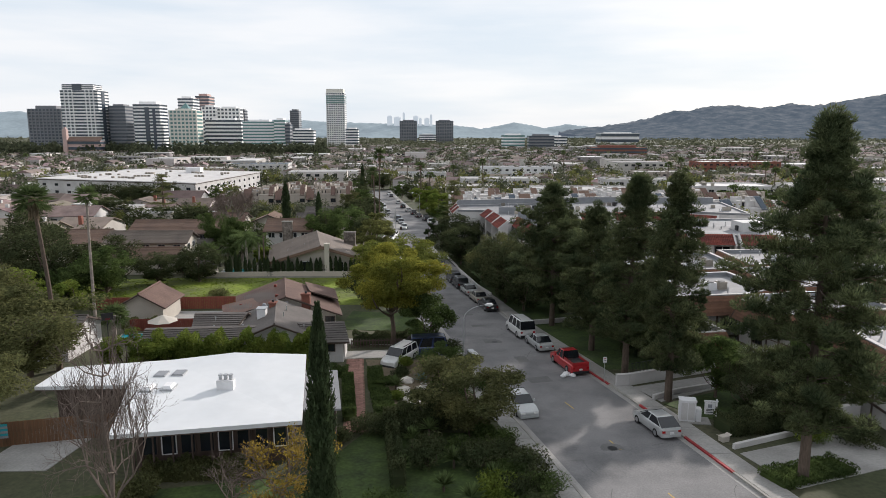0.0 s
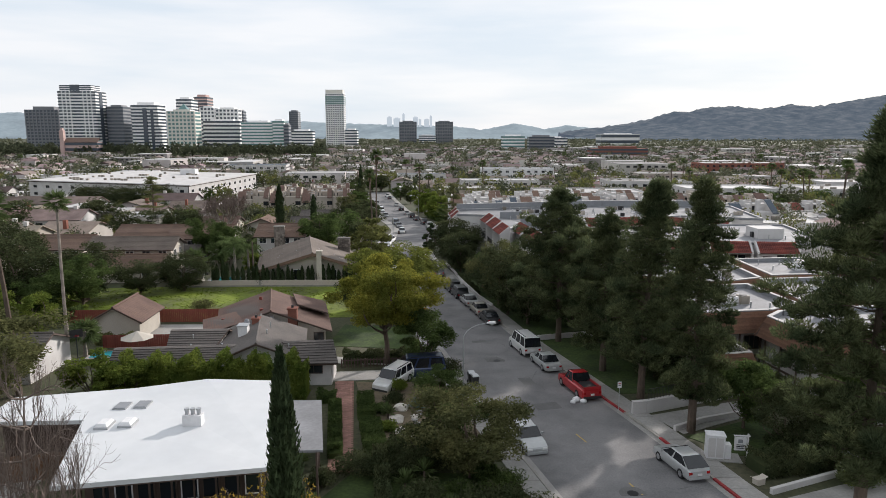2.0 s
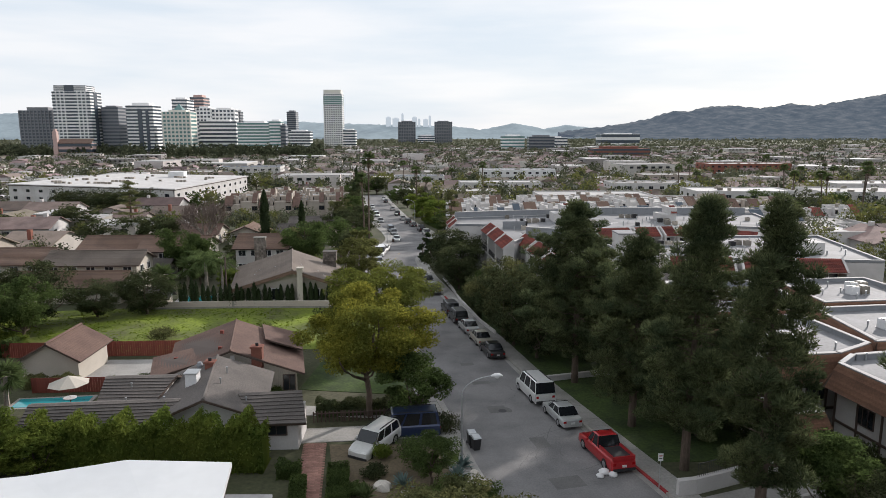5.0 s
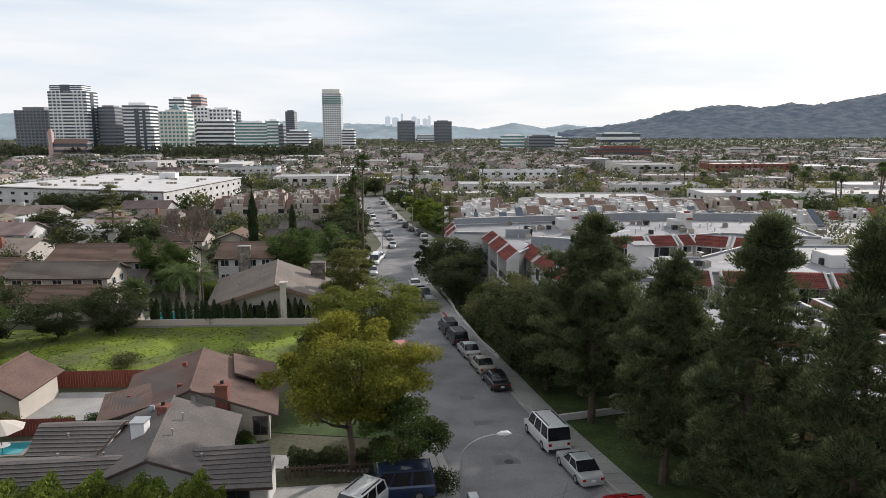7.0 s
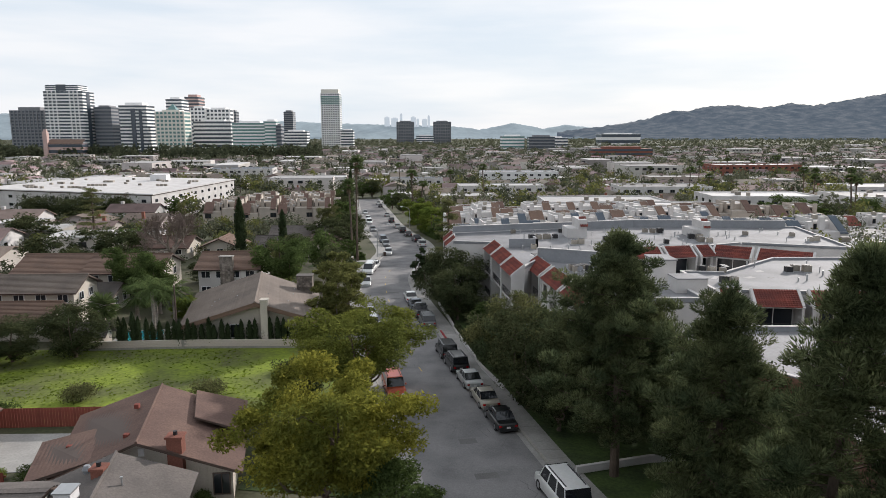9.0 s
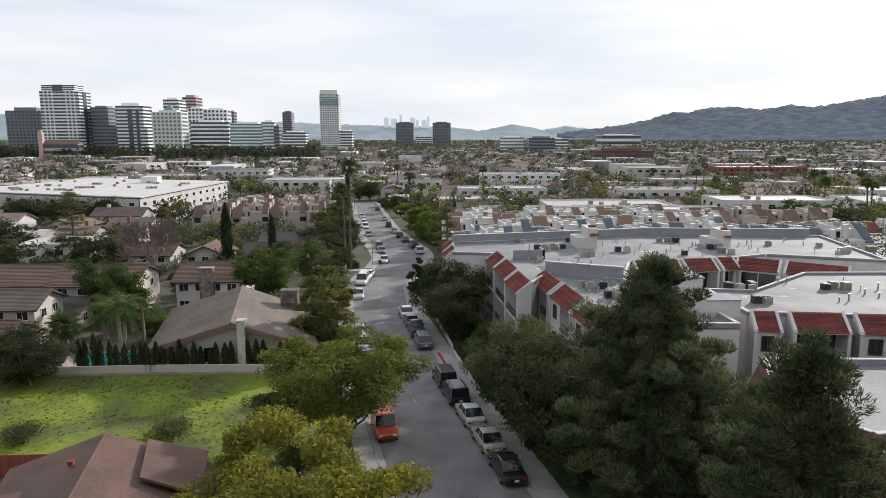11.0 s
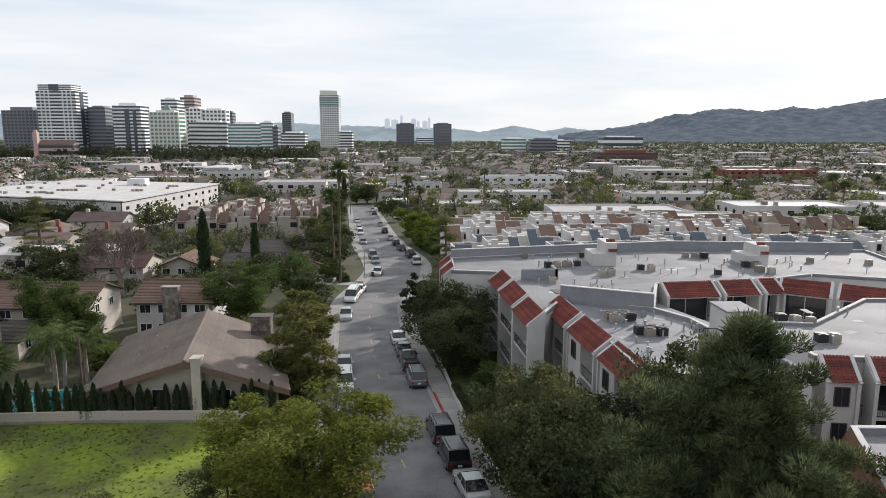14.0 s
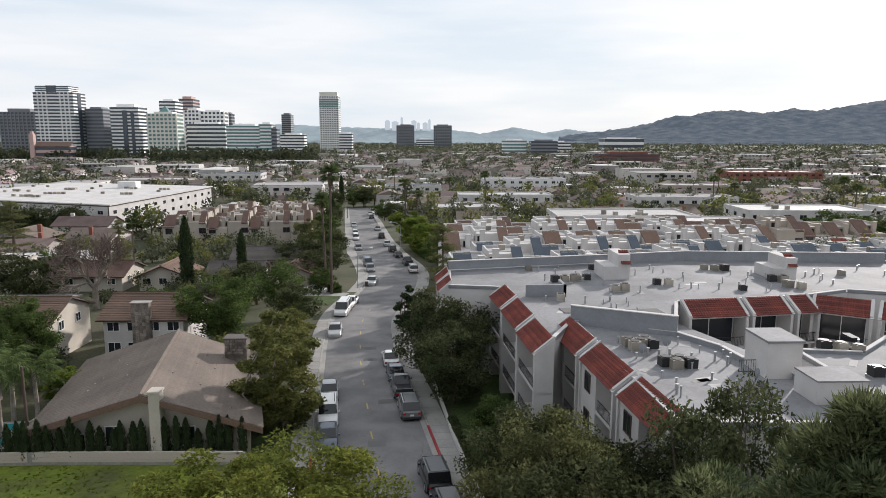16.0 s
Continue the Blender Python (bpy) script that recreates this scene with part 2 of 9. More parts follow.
F_PALM = foliage("palm_fronds", (0.110, 0.145, 0.058), (0.075, 0.105, 0.042), 0.35, 0.35)
F_DRY = foliage("dry_fronds", (0.21, 0.165, 0.115), (0.16, 0.12, 0.085), 0.3, 0.2)
F_HEDGE = foliage("bright_hedge", (0.165, 0.20, 0.042), (0.095, 0.135, 0.030), 0.4, 0.45)
F_YELLOW = foliage("yellow_leaves", (0.30, 0.22, 0.045), (0.21, 0.14, 0.04), 0.4, 0.4)
F_GRASS = foliage("grass_blades", (0.150, 0.200, 0.022), (0.105, 0.145, 0.022), 0.2, 0.5)
# F_FAR: distance haze painted into the leaf colour, paler and greyer
F_FAR = foliage("far_hazed_leaves", (0.085, 0.094, 0.066), (0.125, 0.128, 0.082), 0.45, 0.3)
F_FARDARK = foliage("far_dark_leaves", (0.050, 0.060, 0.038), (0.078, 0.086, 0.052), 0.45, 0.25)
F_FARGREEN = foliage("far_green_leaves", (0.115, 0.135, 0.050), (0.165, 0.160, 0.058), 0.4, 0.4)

F_WILLOW = foliage("pale_olive_leaves", (0.19, 0.192, 0.070), (0.120, 0.132, 0.050), 0.4, 0.5)

# ---- building blocks ----
def G(y):
    """Height of the street and ground: falls gently away, then levels out."""
    if y < 270:
        return 1.5 - 0.03 * (y - 48)
    if y < 450:
        return -5.16 - 0.03 * (y - 270) + 0.03 * (y - 270) ** 2 / 360
    return -7.86


class Geo:
    """Collects faces, and becomes one mesh."""

    def __init__(self):
        self.v, self.f = [], []

    def face(self, *pts):
        i = len(self.v)
        self.v.extend(tuple(p) for p in pts)
        self.f.append(tuple(range(i, i + len(pts))))
        return self

    def add(self, verts, faces):
        i = len(self.v)
        self.v.extend(tuple(p) for p in verts)
        self.f.extend(tuple(a + i for a in f) for f in faces)
        return self

    def box(self, x0, y0, z0, x1, y1, z1):
        c = [(x, y, z) for z in (z0, z1) for y in (y0, y1) for x in (x0, x1)]
        return self.add(c, [(0, 2, 3, 1), (4, 5, 7, 6), (0, 1, 5, 4), (2, 6, 7, 3), (0, 4, 6, 2), (1, 3, 7, 5)])

    def cbox(self, x, y, z, sx, sy, sz, turn=0):
        a = radians(turn)
        c = []
        for dz in (0, sz):
            for dy in (-sy / 2, sy / 2):
                for dx in (-sx / 2, sx / 2):
                    c.append((x + dx * math.cos(a) - dy * math.sin(a), y + dx * math.sin(a) + dy * math.cos(a), z + dz))
        return self.add(c, [(0, 2, 3, 1), (4, 5, 7, 6), (0, 1, 5, 4), (2, 6, 7, 3), (0, 4, 6, 2), (1, 3, 7, 5)])

    def prism(self, poly, z0, z1):
        n = len(poly)
        zs0 = [z0(p) if callable(z0) else z0 for p in poly]
        zs1 = [z1(p) if callable(z1) else z1 for p in poly]
        v = [(p[0], p[1], z) for p, z in zip(poly, zs0)] + [(p[0], p[1], z) for p, z in zip(poly, zs1)]
        f = [tuple(range(n - 1, -1, -1)), tuple(range(n, 2 * n))] + [(i, (i + 1) % n, n + (i + 1) % n, n + i) for i in range(n)]
        return self.add(v, f)

    def tube(self, pts, radii, n=7, cap=True):
        rings = []
        pts = [Vector(p) for p in pts]
        for i, p in enumerate(pts):
            d = (pts[min(i + 1, len(pts) - 1)] - pts[max(i - 1, 0)]).normalized()
            a = d.orthogonal().normalized()
            if abs(d.z) > 0.6:
                a = (Vector((1, 0, 0)) - d * d.x).normalized()
            b = d.cross(a)
            r = radii[i] if hasattr(radii, "__len__") else radii
            rings.append([p + (a * math.cos(2 * math.pi * k / n) + b * math.sin(2 * math.pi * k / n)) * r for k in range(n)])
        v = [q for r in rings for q in r]
        f = [(i * n + k, i * n + (k + 1) % n, (i + 1) * n + (k + 1) % n, (i + 1) * n + k) for i in range(len(pts) - 1) for k in range(n)]
        if cap:
            f += [tuple(range(n - 1, -1, -1)), tuple(range((len(pts) - 1) * n, len(pts) * n))]
        return self.add(v, f)

    def slab(self, a, b, c, d, t):
        """A plate through four corners, t thick downwards along its normal."""
        a, b, c, d = (Vector(p) for p in (a, b, c, d))
        nrm = (b - a).cross(d - a).normalized() * t
        v = [a, b, c, d, a - nrm, b - nrm, c - nrm, d - nrm]
        return self.add(v, [(0, 1, 2, 3), (7, 6, 5, 4), (0, 4, 5, 1), (1, 5, 6, 2), (2, 6, 7, 3), (3, 7, 4, 0)])

    def tiles(self, a, b, c, d, rows, ribs=0, step=0.05, rib=0.05, lift=0.02):
        """Courses of tiles over the slope a-b (eave) to d-c (ridge), each lapping the one below; ribs: rolls along the slope."""
        a, b, c, d = (Vector(p) for p in (a, b, c, d))
        nrm = (b - a).cross(d - a).normalized()
        for r in range(rows):
            s0, s1 = r / rows, (r + 1) / rows
            p0, p1, q0, q1 = a.lerp(d, s0), b.lerp(c, s0), a.lerp(d, s1), b.lerp(c, s1)
            cols = max(1, ribs) * (2 if ribs else 1)
            low, high, front = [], [], []
            for k in range(cols + 1):
                u = k / cols
                h = (rib if (k % 2) else 0.0) if ribs else 0.0
                low.append(p0.lerp(p1, u) + nrm * (lift + step + h))
                high.append(q0.lerp(q1, u) + nrm * (lift + h * 0.7))
                front.append(p0.lerp(p1, u) + nrm * (lift - 0.01))
            n = cols + 1
            self.add(low + high + front, [(k, k + 1, n + k + 1, n + k) for k in range(cols)] + [(2 * n + k, 2 * n + k + 1, k + 1, k) for k in range(cols)])
        return self

    def mesh(self, name, mat, smooth=False):
        me = bpy.data.meshes.new(name)
        me.from_pydata(self.v, [], self.f)
        me.materials.append(mat)
        if smooth:
            me.polygons.foreach_set("use_smooth", [True] * len(me.polygons))
        me.update()
        return me


def part(name, geo, mat, parent, label="", smooth=False, m=None):
    """One mesh under a thing or under a part."""
    me = geo if isinstance(geo, bpy.types.Mesh) else geo.mesh(name, mat, smooth)
    ob = new(name, me)
    ob.parent = parent
    if m is not None:
        ob.matrix_basis = m
    if label:
        ob["label"] = label
    return ob


def thing(name, label, category, m=None, group="", kind=""):
    ob = new(name)
    ob.empty_display_size = 0.3
    if m is not None:
        ob.matrix_basis = m
    return tagged(ob, label, category, group, kind)


def solo(name, geo, mat, label, category, m=None, group="", kind="", smooth=False):
    """A thing of one mesh."""
    ob = new(name, geo if isinstance(geo, bpy.types.Mesh) else geo.mesh(name, mat, smooth))
    if m is not None:
        ob.matrix_basis = m
    return tagged(ob, label, category, group, kind)


def on_ground(x, y, turn=0, up=0.0):
    return pose(x, y, G(y) + up, 0, 0, turn)


def np_mesh(name, verts, faces, mat, smooth=False):
    me = bpy.data.meshes.new(name)
    me.from_pydata(verts.tolist(), [], faces.tolist())
    me.materials.append(mat)
    if smooth:
        me.polygons.foreach_set("use_smooth", [True] * len(me.polygons))
    me.update()
    return me


def cards(centres, along, size, aspect, rng, jitter=0.35):
    """A small leaf blade at each centre, pointing along."""
    n = len(centres)
    a = along / (np.linalg.norm(along, axis=1, keepdims=True) + 1e-9)
    r = rng.normal(size=(n, 3))
    b = np.cross(a, r)
    b /= np.linalg.norm(b, axis=1, keepdims=True) + 1e-9
    s = (size * (1 + jitter * rng.uniform(-1, 1, (n, 1)))) * np.ones((n, 1))
    l, w = a * s, b * s * aspect
    v = np.stack([centres - l * 0.5 + w * 0.5, centres + l * 0.5, centres - l * 0.5 - w * 0.5], 1).reshape(-1, 3)
    return v, np.arange(3 * n).reshape(-1, 3)


def merge(chunks):
    vs, fs, o = [], [], 0
    for v, f in chunks:
        vs.append(v)
        fs.append(f + o)
        o += len(v)
    return np.concatenate(vs), np.concatenate(fs)


def blob_leaves(blobs, count, size, rng, aspect=0.55, shell=0.55, droop=0.0):
    """Leaves spread through the outer part of egg-shaped clumps (centre, radii)."""
    out = []
    for c, r in blobs:
        k = max(6, int(count))
        d = rng.normal(size=(k, 3))
        d /= np.linalg.norm(d, axis=1, keepdims=True)
        t = shell + (1.08 - shell) * rng.uniform(0, 1, (k, 1)) ** 0.7
        p = np.array(c) + d * t * np.array(r)
        al = rng.normal(size=(k, 3)) * 0.8 + d * 0.7
        al[:, 2] -= droop
        out.append(cards(p, al, size, aspect, rng))
    return merge(out)

# ---- ground, street, pavements ----
KERB_L = ((-80, 29.2), (37, 8.1), (48, 6.0), (61, 3.0), (72, 1.5), (84, -0.6), (96, -2.9), (114, -6.0), (130, -7.8), (150, -9.8), (163, -10.5), (172, -9.7), (181, -8.2), (194, -7.2), (210, -9.3), (232, -13.3), (258, -16.4), (346, -25.8), (403, -32), (600, -54), (760, -72))
KERB_R = ((-80, 40.6), (37, 19.2), (46, 17.6), (53, 16.3), (59, 14.9), (69, 12.6), (81, 9.9), (96, 7.4), (108, 5.0), (120, 3.3), (130, 1.9), (136, 0.9), (140, 0.3), (160, -1.2), (172, 0.2), (185, 2.4), (200, 3.0), (211, 1.9), (230, -2), (258, -6.4), (346, -16.2), (403, -22.2), (600, -44), (760, -62))


def kerb_x(table, y):
    ys, xs = [p[0] for p in table], [p[1] for p in table]
    return float(np.mean([np.interp(y + d, ys, xs) for d in (-4, -2, 0, 2, 4)]))


def KL(y):
    return kerb_x(KERB_L, y)


def KR(y):
    return kerb_x(KERB_R, y)


def strip(fa, fb, y0, y1, za, zb, step=2.0, geo=None):
    """A band along the street between two lines; za, zb: heights over the street."""
    geo = geo or Geo()
    n = max(1, int(round((y1 - y0) / step)))
    for i in range(n):
        a, b = y0 + (y1 - y0) * i / n, y0 + (y1 - y0) * (i + 1) / n
        geo.face((fa(a), a, G(a) + za), (fb(a), a, G(a) + zb), (fb(b), b, G(b) + zb), (fa(b), b, G(b) + za))
    return geo


# one ground sheet, dipping under the street bed
ys_ = [-120 + 6 * i for i in range(84)] + [380 + 10 * i for i in range(11)] + [490 + 40 * i for i in range(10)] + [950, 1300, 1900, 2700, 3600, 4600]
cols_ = [-4500, -1800, -800, -400, -200, -120, -80, -50, -30, -18, -10, -5, -0.25]
gv, gf = [], []
for y in ys_:
    yy = min(y, 740)
    left, right = KL(yy), KR(yy)
    row = [(left + c, y, G(y) + 0.10) for c in cols_]
    bed = -0.4 if y < 376 else 0.10
    row += [(left + 0.3, y, G(y) + bed), (right - 0.3, y, G(y) + bed)]
    row += [(right - c, y, G(y) + 0.10) for c in reversed(cols_)]
    gv.append(row)
w_ = len(gv[0])
for i in range(len(gv) - 1):
    for j in range(w_ - 1):
        gf.append((i * w_ + j, i * w_ + j + 1, (i + 1) * w_ + j + 1, (i + 1) * w_ + j))
ground = solo("ground", Geo().add([p for r in gv for p in r], gf), M_GROUND, "dry soil and patchy grass ground sloping gently away", "ground", kind="structure")
road = solo("road", strip(KL, KR, -80, 378, 0, 0), M_ASPHALT, "worn grey asphalt street with cracks and patches", "road", kind="structure")
for name, f, g in (("kerb_left", lambda y: KL(y) - 0.18, KL), ("kerb_right", KR, lambda y: KR(y) + 0.18)):
    k = Geo()
    strip(f, g, -80, 376, 0.15, 0.15, 2, k)
    strip(g if name == "kerb_left" else (lambda y: KR(y)), g if name == "kerb_left" else (lambda y: KR(y)), -80, 376, 0.15, -0.05, 2, k)
    solo(name, k, M_KERB, "pale concrete kerb along the street", "kerb", kind="structure")
# gutters, paler than the asphalt
gut = Geo()
strip(KL, lambda y: KL(y) + 0.45, -80, 300, 0.012, 0.012, 2, gut)
strip(lambda y: KR(y) - 0.45, KR, -80, 300, 0.012, 0.012, 2, gut)
solo("gutter", gut, M_CONC, "concrete gutter strip beside the kerb", "gutter", kind="structure")
for i, (a, b) in enumerate(((40, 45.8), (49.8, 52.4), (57.6, 61.8), (112.5, 120.5))):
    rk = strip(lambda y: KR(y) - 0.004, lambda y: KR(y) + 0.184, a, b, 0.156, 0.156, 1.5)
    strip(lambda y: KR(y) - 0.006, lambda y: KR(y) - 0.006, a, b, 0.156, 0.02, 1.5, rk)
    solo("red_kerb", rk, M_REDKERB, "red painted no-parking kerb", "kerb", group="red kerb stretches", kind="structure")
rk = strip(lambda y: KL(y) - 0.184, lambda y: KL(y) + 0.004, 104, 114, 0.156, 0.156, 1.5)
solo("red_kerb", rk, M_REDKERB, "red painted no-parking kerb", "kerb", group="red kerb stretches", kind="structure")


def slabs(name, fa, fb, y0, y1, label):
    """A pavement of separate slabs with open joints."""
    base = thing(name, label, "pavement", kind="structure")
    part("bed", strip(fa, fb, y0, y1, 0.125, 0.125), M_KERB, base)
    y, k = y0, 0
    rest = Geo()
    while y < y1:
        a, b = y + 0.02, min(y1, y + 1.52) - 0.02
        g = Geo() if k < 70 and y > 30 else rest
        g.prism([(fa(a) + 0.02, a), (fb(a) - 0.02, a), (fb(b) - 0.02, b), (fa(b) + 0.02, b)], lambda p: G(p[1]) + 0.1, lambda p: G(p[1]) + 0.15 + 0.004 * ((k * 7) % 3))
        if g is not rest:
            part("slab", g, M_CONC, base)
            k += 1
        y += 1.52
    if rest.v:
        tagged(part("slabs", rest, M_CONC, base), kind="stuff")
    return base


slabs("pavement_left", lambda y: KL(y) - 1.75, lambda y: KL(y) - 0.2, 20, 178, "pale concrete pavement slabs beside the street")
slabs("pavement_right", lambda y: KR(y) + 0.2, lambda y: KR(y) + 1.9, 20, 178, "pale concrete pavement slabs below the pines")
far_pave = strip(lambda y: KL(y) - 1.9, lambda y: KL(y) - 0.2, 182, 376, 0.15, 0.15)
strip(lambda y: KR(y) + 0.2, lambda y: KR(y) + 1.9, 182, 376, 0.15, 0.15, 2, far_pave)
solo("pavement_far", far_pave, M_CONC, "concrete pavements along the far street", "pavement", kind="structure")
# road repairs, cracks and faded markings
rng = np.random.default_rng(5)
marks = Geo()
for x, y, sx, sy, t in ((9.2, 59.5, 2.2, 1.6, 12), (6.0, 73, 1.6, 1.6, 10), (5.2, 80, 1.7, 0.9, 8), (4.3, 86, 1.4, 1.0, 8), (-0.5, 127, 2.0, 1.2, 5), (-1.0, 117, 1.5, 1.2, 5), (-4, 146, 2.4, 1.4, 5), (8.5, 66, 1.2, 2.0, 10)):
    a = radians(t)
    pts = [(x + dx * math.cos(a) - dy * math.sin(a), y + dx * math.sin(a) + dy * math.cos(a)) for dx, dy in ((-sx / 2, -sy / 2), (sx / 2, -sy / 2), (sx / 2, sy / 2), (-sx / 2, sy / 2))]
    marks.face(*[(p[0], p[1], G(p[1]) + 0.005) for p in pts])
solo("asphalt_patches", marks, M_PATCH, "dark rectangular asphalt repairs in the street", "road patch", kind="structure")
cr = Geo()
for i in range(46):
    y = rng.uniform(30, 170)
    x = rng.uniform(KL(y) + 0.6, KR(y) - 0.6)
    ang = rng.choice([rng.normal(0, 0.25), rng.normal(math.pi / 2, 0.3)])
    for s in range(rng.integers(3, 9)):
        l = rng.uniform(0.4, 1.1)
        x2, y2 = x + math.cos(ang) * l, y + math.sin(ang) * l
        wv = (-math.sin(ang) * 0.025, math.cos(ang) * 0.025)
        if KL(y2) + 0.5 < x2 < KR(y2) - 0.5:
            cr.face(*[(p, q, G(q) + 0.008) for p, q in ((x - wv[0], y - wv[1]), (x2 - wv[0], y2 - wv[1]), (x2 + wv[0], y2 + wv[1]), (x + wv[0], y + wv[1]))])
        x, y = x2, y2
        ang += rng.normal(0, 0.35)
tagged(solo("asphalt_cracks", cr, M_PATCH, "thin tarred cracks across the asphalt", "crack"), kind="stuff")
for y in list(range(28, 60, 8)) + list(range(104, 172, 7)):
    c0, c1 = (KL(y) + KR(y)) / 2, (KL(y + 2) + KR(y + 2)) / 2
    g = Geo().face((c0 - 0.06, y, G(y) + 0.007), (c0 + 0.06, y, G(y) + 0.007), (c1 + 0.06, y + 1.6, G(y + 1.6) + 0.007), (c1 - 0.06, y + 1.6, G(y + 1.6) + 0.007))
    solo("lane_dash", g, M_YELLOW, "faded yellow centre-line dash", "road marking", group="lane dashes", kind="structure")
# manholes
def manhole(x, y):
    th = thing("manhole", "dark iron manhole cover in a round asphalt collar", "manhole", on_ground(x, y), "manholes", "structure")
    ring = lambda r, z0, z1: Geo().prism([(r * math.cos(i * math.pi / 12), r * math.sin(i * math.pi / 12)) for i in range(24)], z0, z1)
    part("collar", ring(0.85, -0.05, 0.010), M_PATCH, th)
    part("cover", ring(0.36, -0.05, 0.016), M_DARKMETAL, th)


manhole(11.8, 44.2)
manhole(6.4, 72.6)
manhole(-3.2, 141)


def sheet(name, poly, mat, label, category, up=0.13, kind="structure", n=10):
    """A flat patch laid on the ground, split along the slope."""
    g = Geo()
    g.prism(poly, lambda p: G(p[1]) - 0.2, lambda p: G(p[1]) + up)
    return solo(name, g, mat, label, category, kind=kind)


# the grassy lot, driveways and lawns
sheet("grass_lot", [(-60, 90.5), (-26, 90.5), (-26, 92), (-3.6, 92), (-7.6, 114.4), (-12, 116.5), (-36, 114.5), (-60, 112)], M_FIELD, "empty lot overgrown with bright green and yellow weeds", "grass")
sheet("lawn", [(-12, 78.5), (-1.4, 76.5), (-3.0, 86), (-11, 88)], M_LAWN, "small green lawn beside a driveway", "lawn", 0.14)
sheet("driveway", [(-15, 72.6), (0.0, 70.6), (-0.3, 72.6), (-14.5, 74.8)], M_CONC, "pale curved concrete front path", "path", 0.15)
sheet("driveway", [(-11, 66.2), (1.0, 67.2), (0.6, 70), (-11, 69)], M_CONC, "grey concrete driveway", "driveway", 0.15)
sheet("driveway", [(-35, 81.2), (-24, 82.2), (-24, 88.6), (-34, 88.8)], M_CONC, "pale concrete yard behind the brown house", "driveway", 0.15)
sheet("driveway", [(17.2, 56.8), (26.5, 60), (26.8, 57.2), (18.5, 53)], M_CONC, "concrete driveway ramp", "driveway", 0.15)
sheet("driveway", [(20.5, 42.8), (31, 46.5), (31.5, 41), (21.8, 37.6)], M_CONC, "wide concrete driveway ramp", "driveway", 0.15)
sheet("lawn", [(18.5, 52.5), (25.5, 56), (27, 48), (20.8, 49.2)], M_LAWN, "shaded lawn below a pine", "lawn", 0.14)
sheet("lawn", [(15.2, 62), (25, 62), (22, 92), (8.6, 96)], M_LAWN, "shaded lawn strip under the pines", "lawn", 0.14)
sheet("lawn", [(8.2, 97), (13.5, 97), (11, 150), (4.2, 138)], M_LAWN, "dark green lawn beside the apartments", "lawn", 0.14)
sheet("lawn", [(-24, 20), (8, 20), (5.6, 36), (4.2, 46.9), (-6.2, 47.5), (-9.4, 40.6), (-24, 38)], M_LAWN, "rough lawn in the front garden", "lawn", 0.13)
sheet("lawn", [(-11.2, 115.2), (-8.0, 115.2), (-9.6, 131), (-12, 131)], M_LAWN, "narrow lawn strip beside the pavement", "lawn", 0.14)
sheet("lawn", [(-22, 173), (-12, 171), (-10.6, 178), (-20, 181)], M_LAWN, "bright front lawn", "lawn", 0.15)
sheet("driveway", [(-22, 179), (-10.2, 178.4), (-9.6, 181), (-21, 184)], M_CONC, "concrete driveway", "driveway", 0.16)

# ---- houses ----
def window(parent, m, w, h, mat=M_TRIM, cols=2, label=""):
    """A framed window, facing local -y, its sill at z = 0, centred."""
    fr = Geo()
    t = 0.07
    for x0, z0, x1, z1 in ((-w / 2 - t, -t, w / 2 + t, 0), (-w / 2 - t, h, w / 2 + t, h + t), (-w / 2 - t, 0, -w / 2, h), (w / 2, 0, w / 2 + t, h)):
        fr.box(x0, -0.05, z0, x1, 0.03, z1)
    for i in range(1, cols):
        x = -w / 2 + w * i / cols
        fr.box(x - 0.025, -0.04, 0, x + 0.025, 0.02, h)
    wd = part("window", fr, mat, parent, label, m=m)
    part("pane", Geo().box(-w / 2, -0.012, 0, w / 2, 0.02, h), M_GLASS, wd)
    return wd


def wall_m(x, y, z, face):
    """Pose on a wall: face 'S' looks to -y, 'N' +y, 'W' -x, 'E' +x."""
    return pose(x, y, z, 0, 0, {"S": 0, "E": 90, "N": 180, "W": 270}[face])


def gable_geo(x0, x1, y0, y1, base, eave, ridge, axis):
    """Walls with two gable ends."""
    g = Geo()
    if axis == "y":
        c = (x0 + x1) / 2
        g.add([(x0, y0, base), (x1, y0, base), (x1, y0, eave), (c, y0, ridge), (x0, y0, eave), (x0, y1, base), (x1, y1, base), (x1, y1, eave), (c, y1, ridge), (x0, y1, eave)],
              [(0, 1, 2, 3, 4), (6, 5, 9, 8, 7), (5, 0, 4, 9), (1, 6, 7, 2), (4, 3, 8, 9), (3, 2, 7, 8)])
    else:
        c = (y0 + y1) / 2
        g.add([(x0, y0, base), (x0, y1, base), (x0, y1, eave), (x0, c, ridge), (x0, y0, eave), (x1, y0, base), (x1, y1, base), (x1, y1, eave), (x1, c, ridge), (x1, y0, eave)],
              [(4, 3, 2, 1, 0), (5, 6, 7, 8, 9), (0, 5, 9, 4), (6, 1, 2, 7), (3, 4, 9, 8), (2, 3, 8, 7)])
    return g


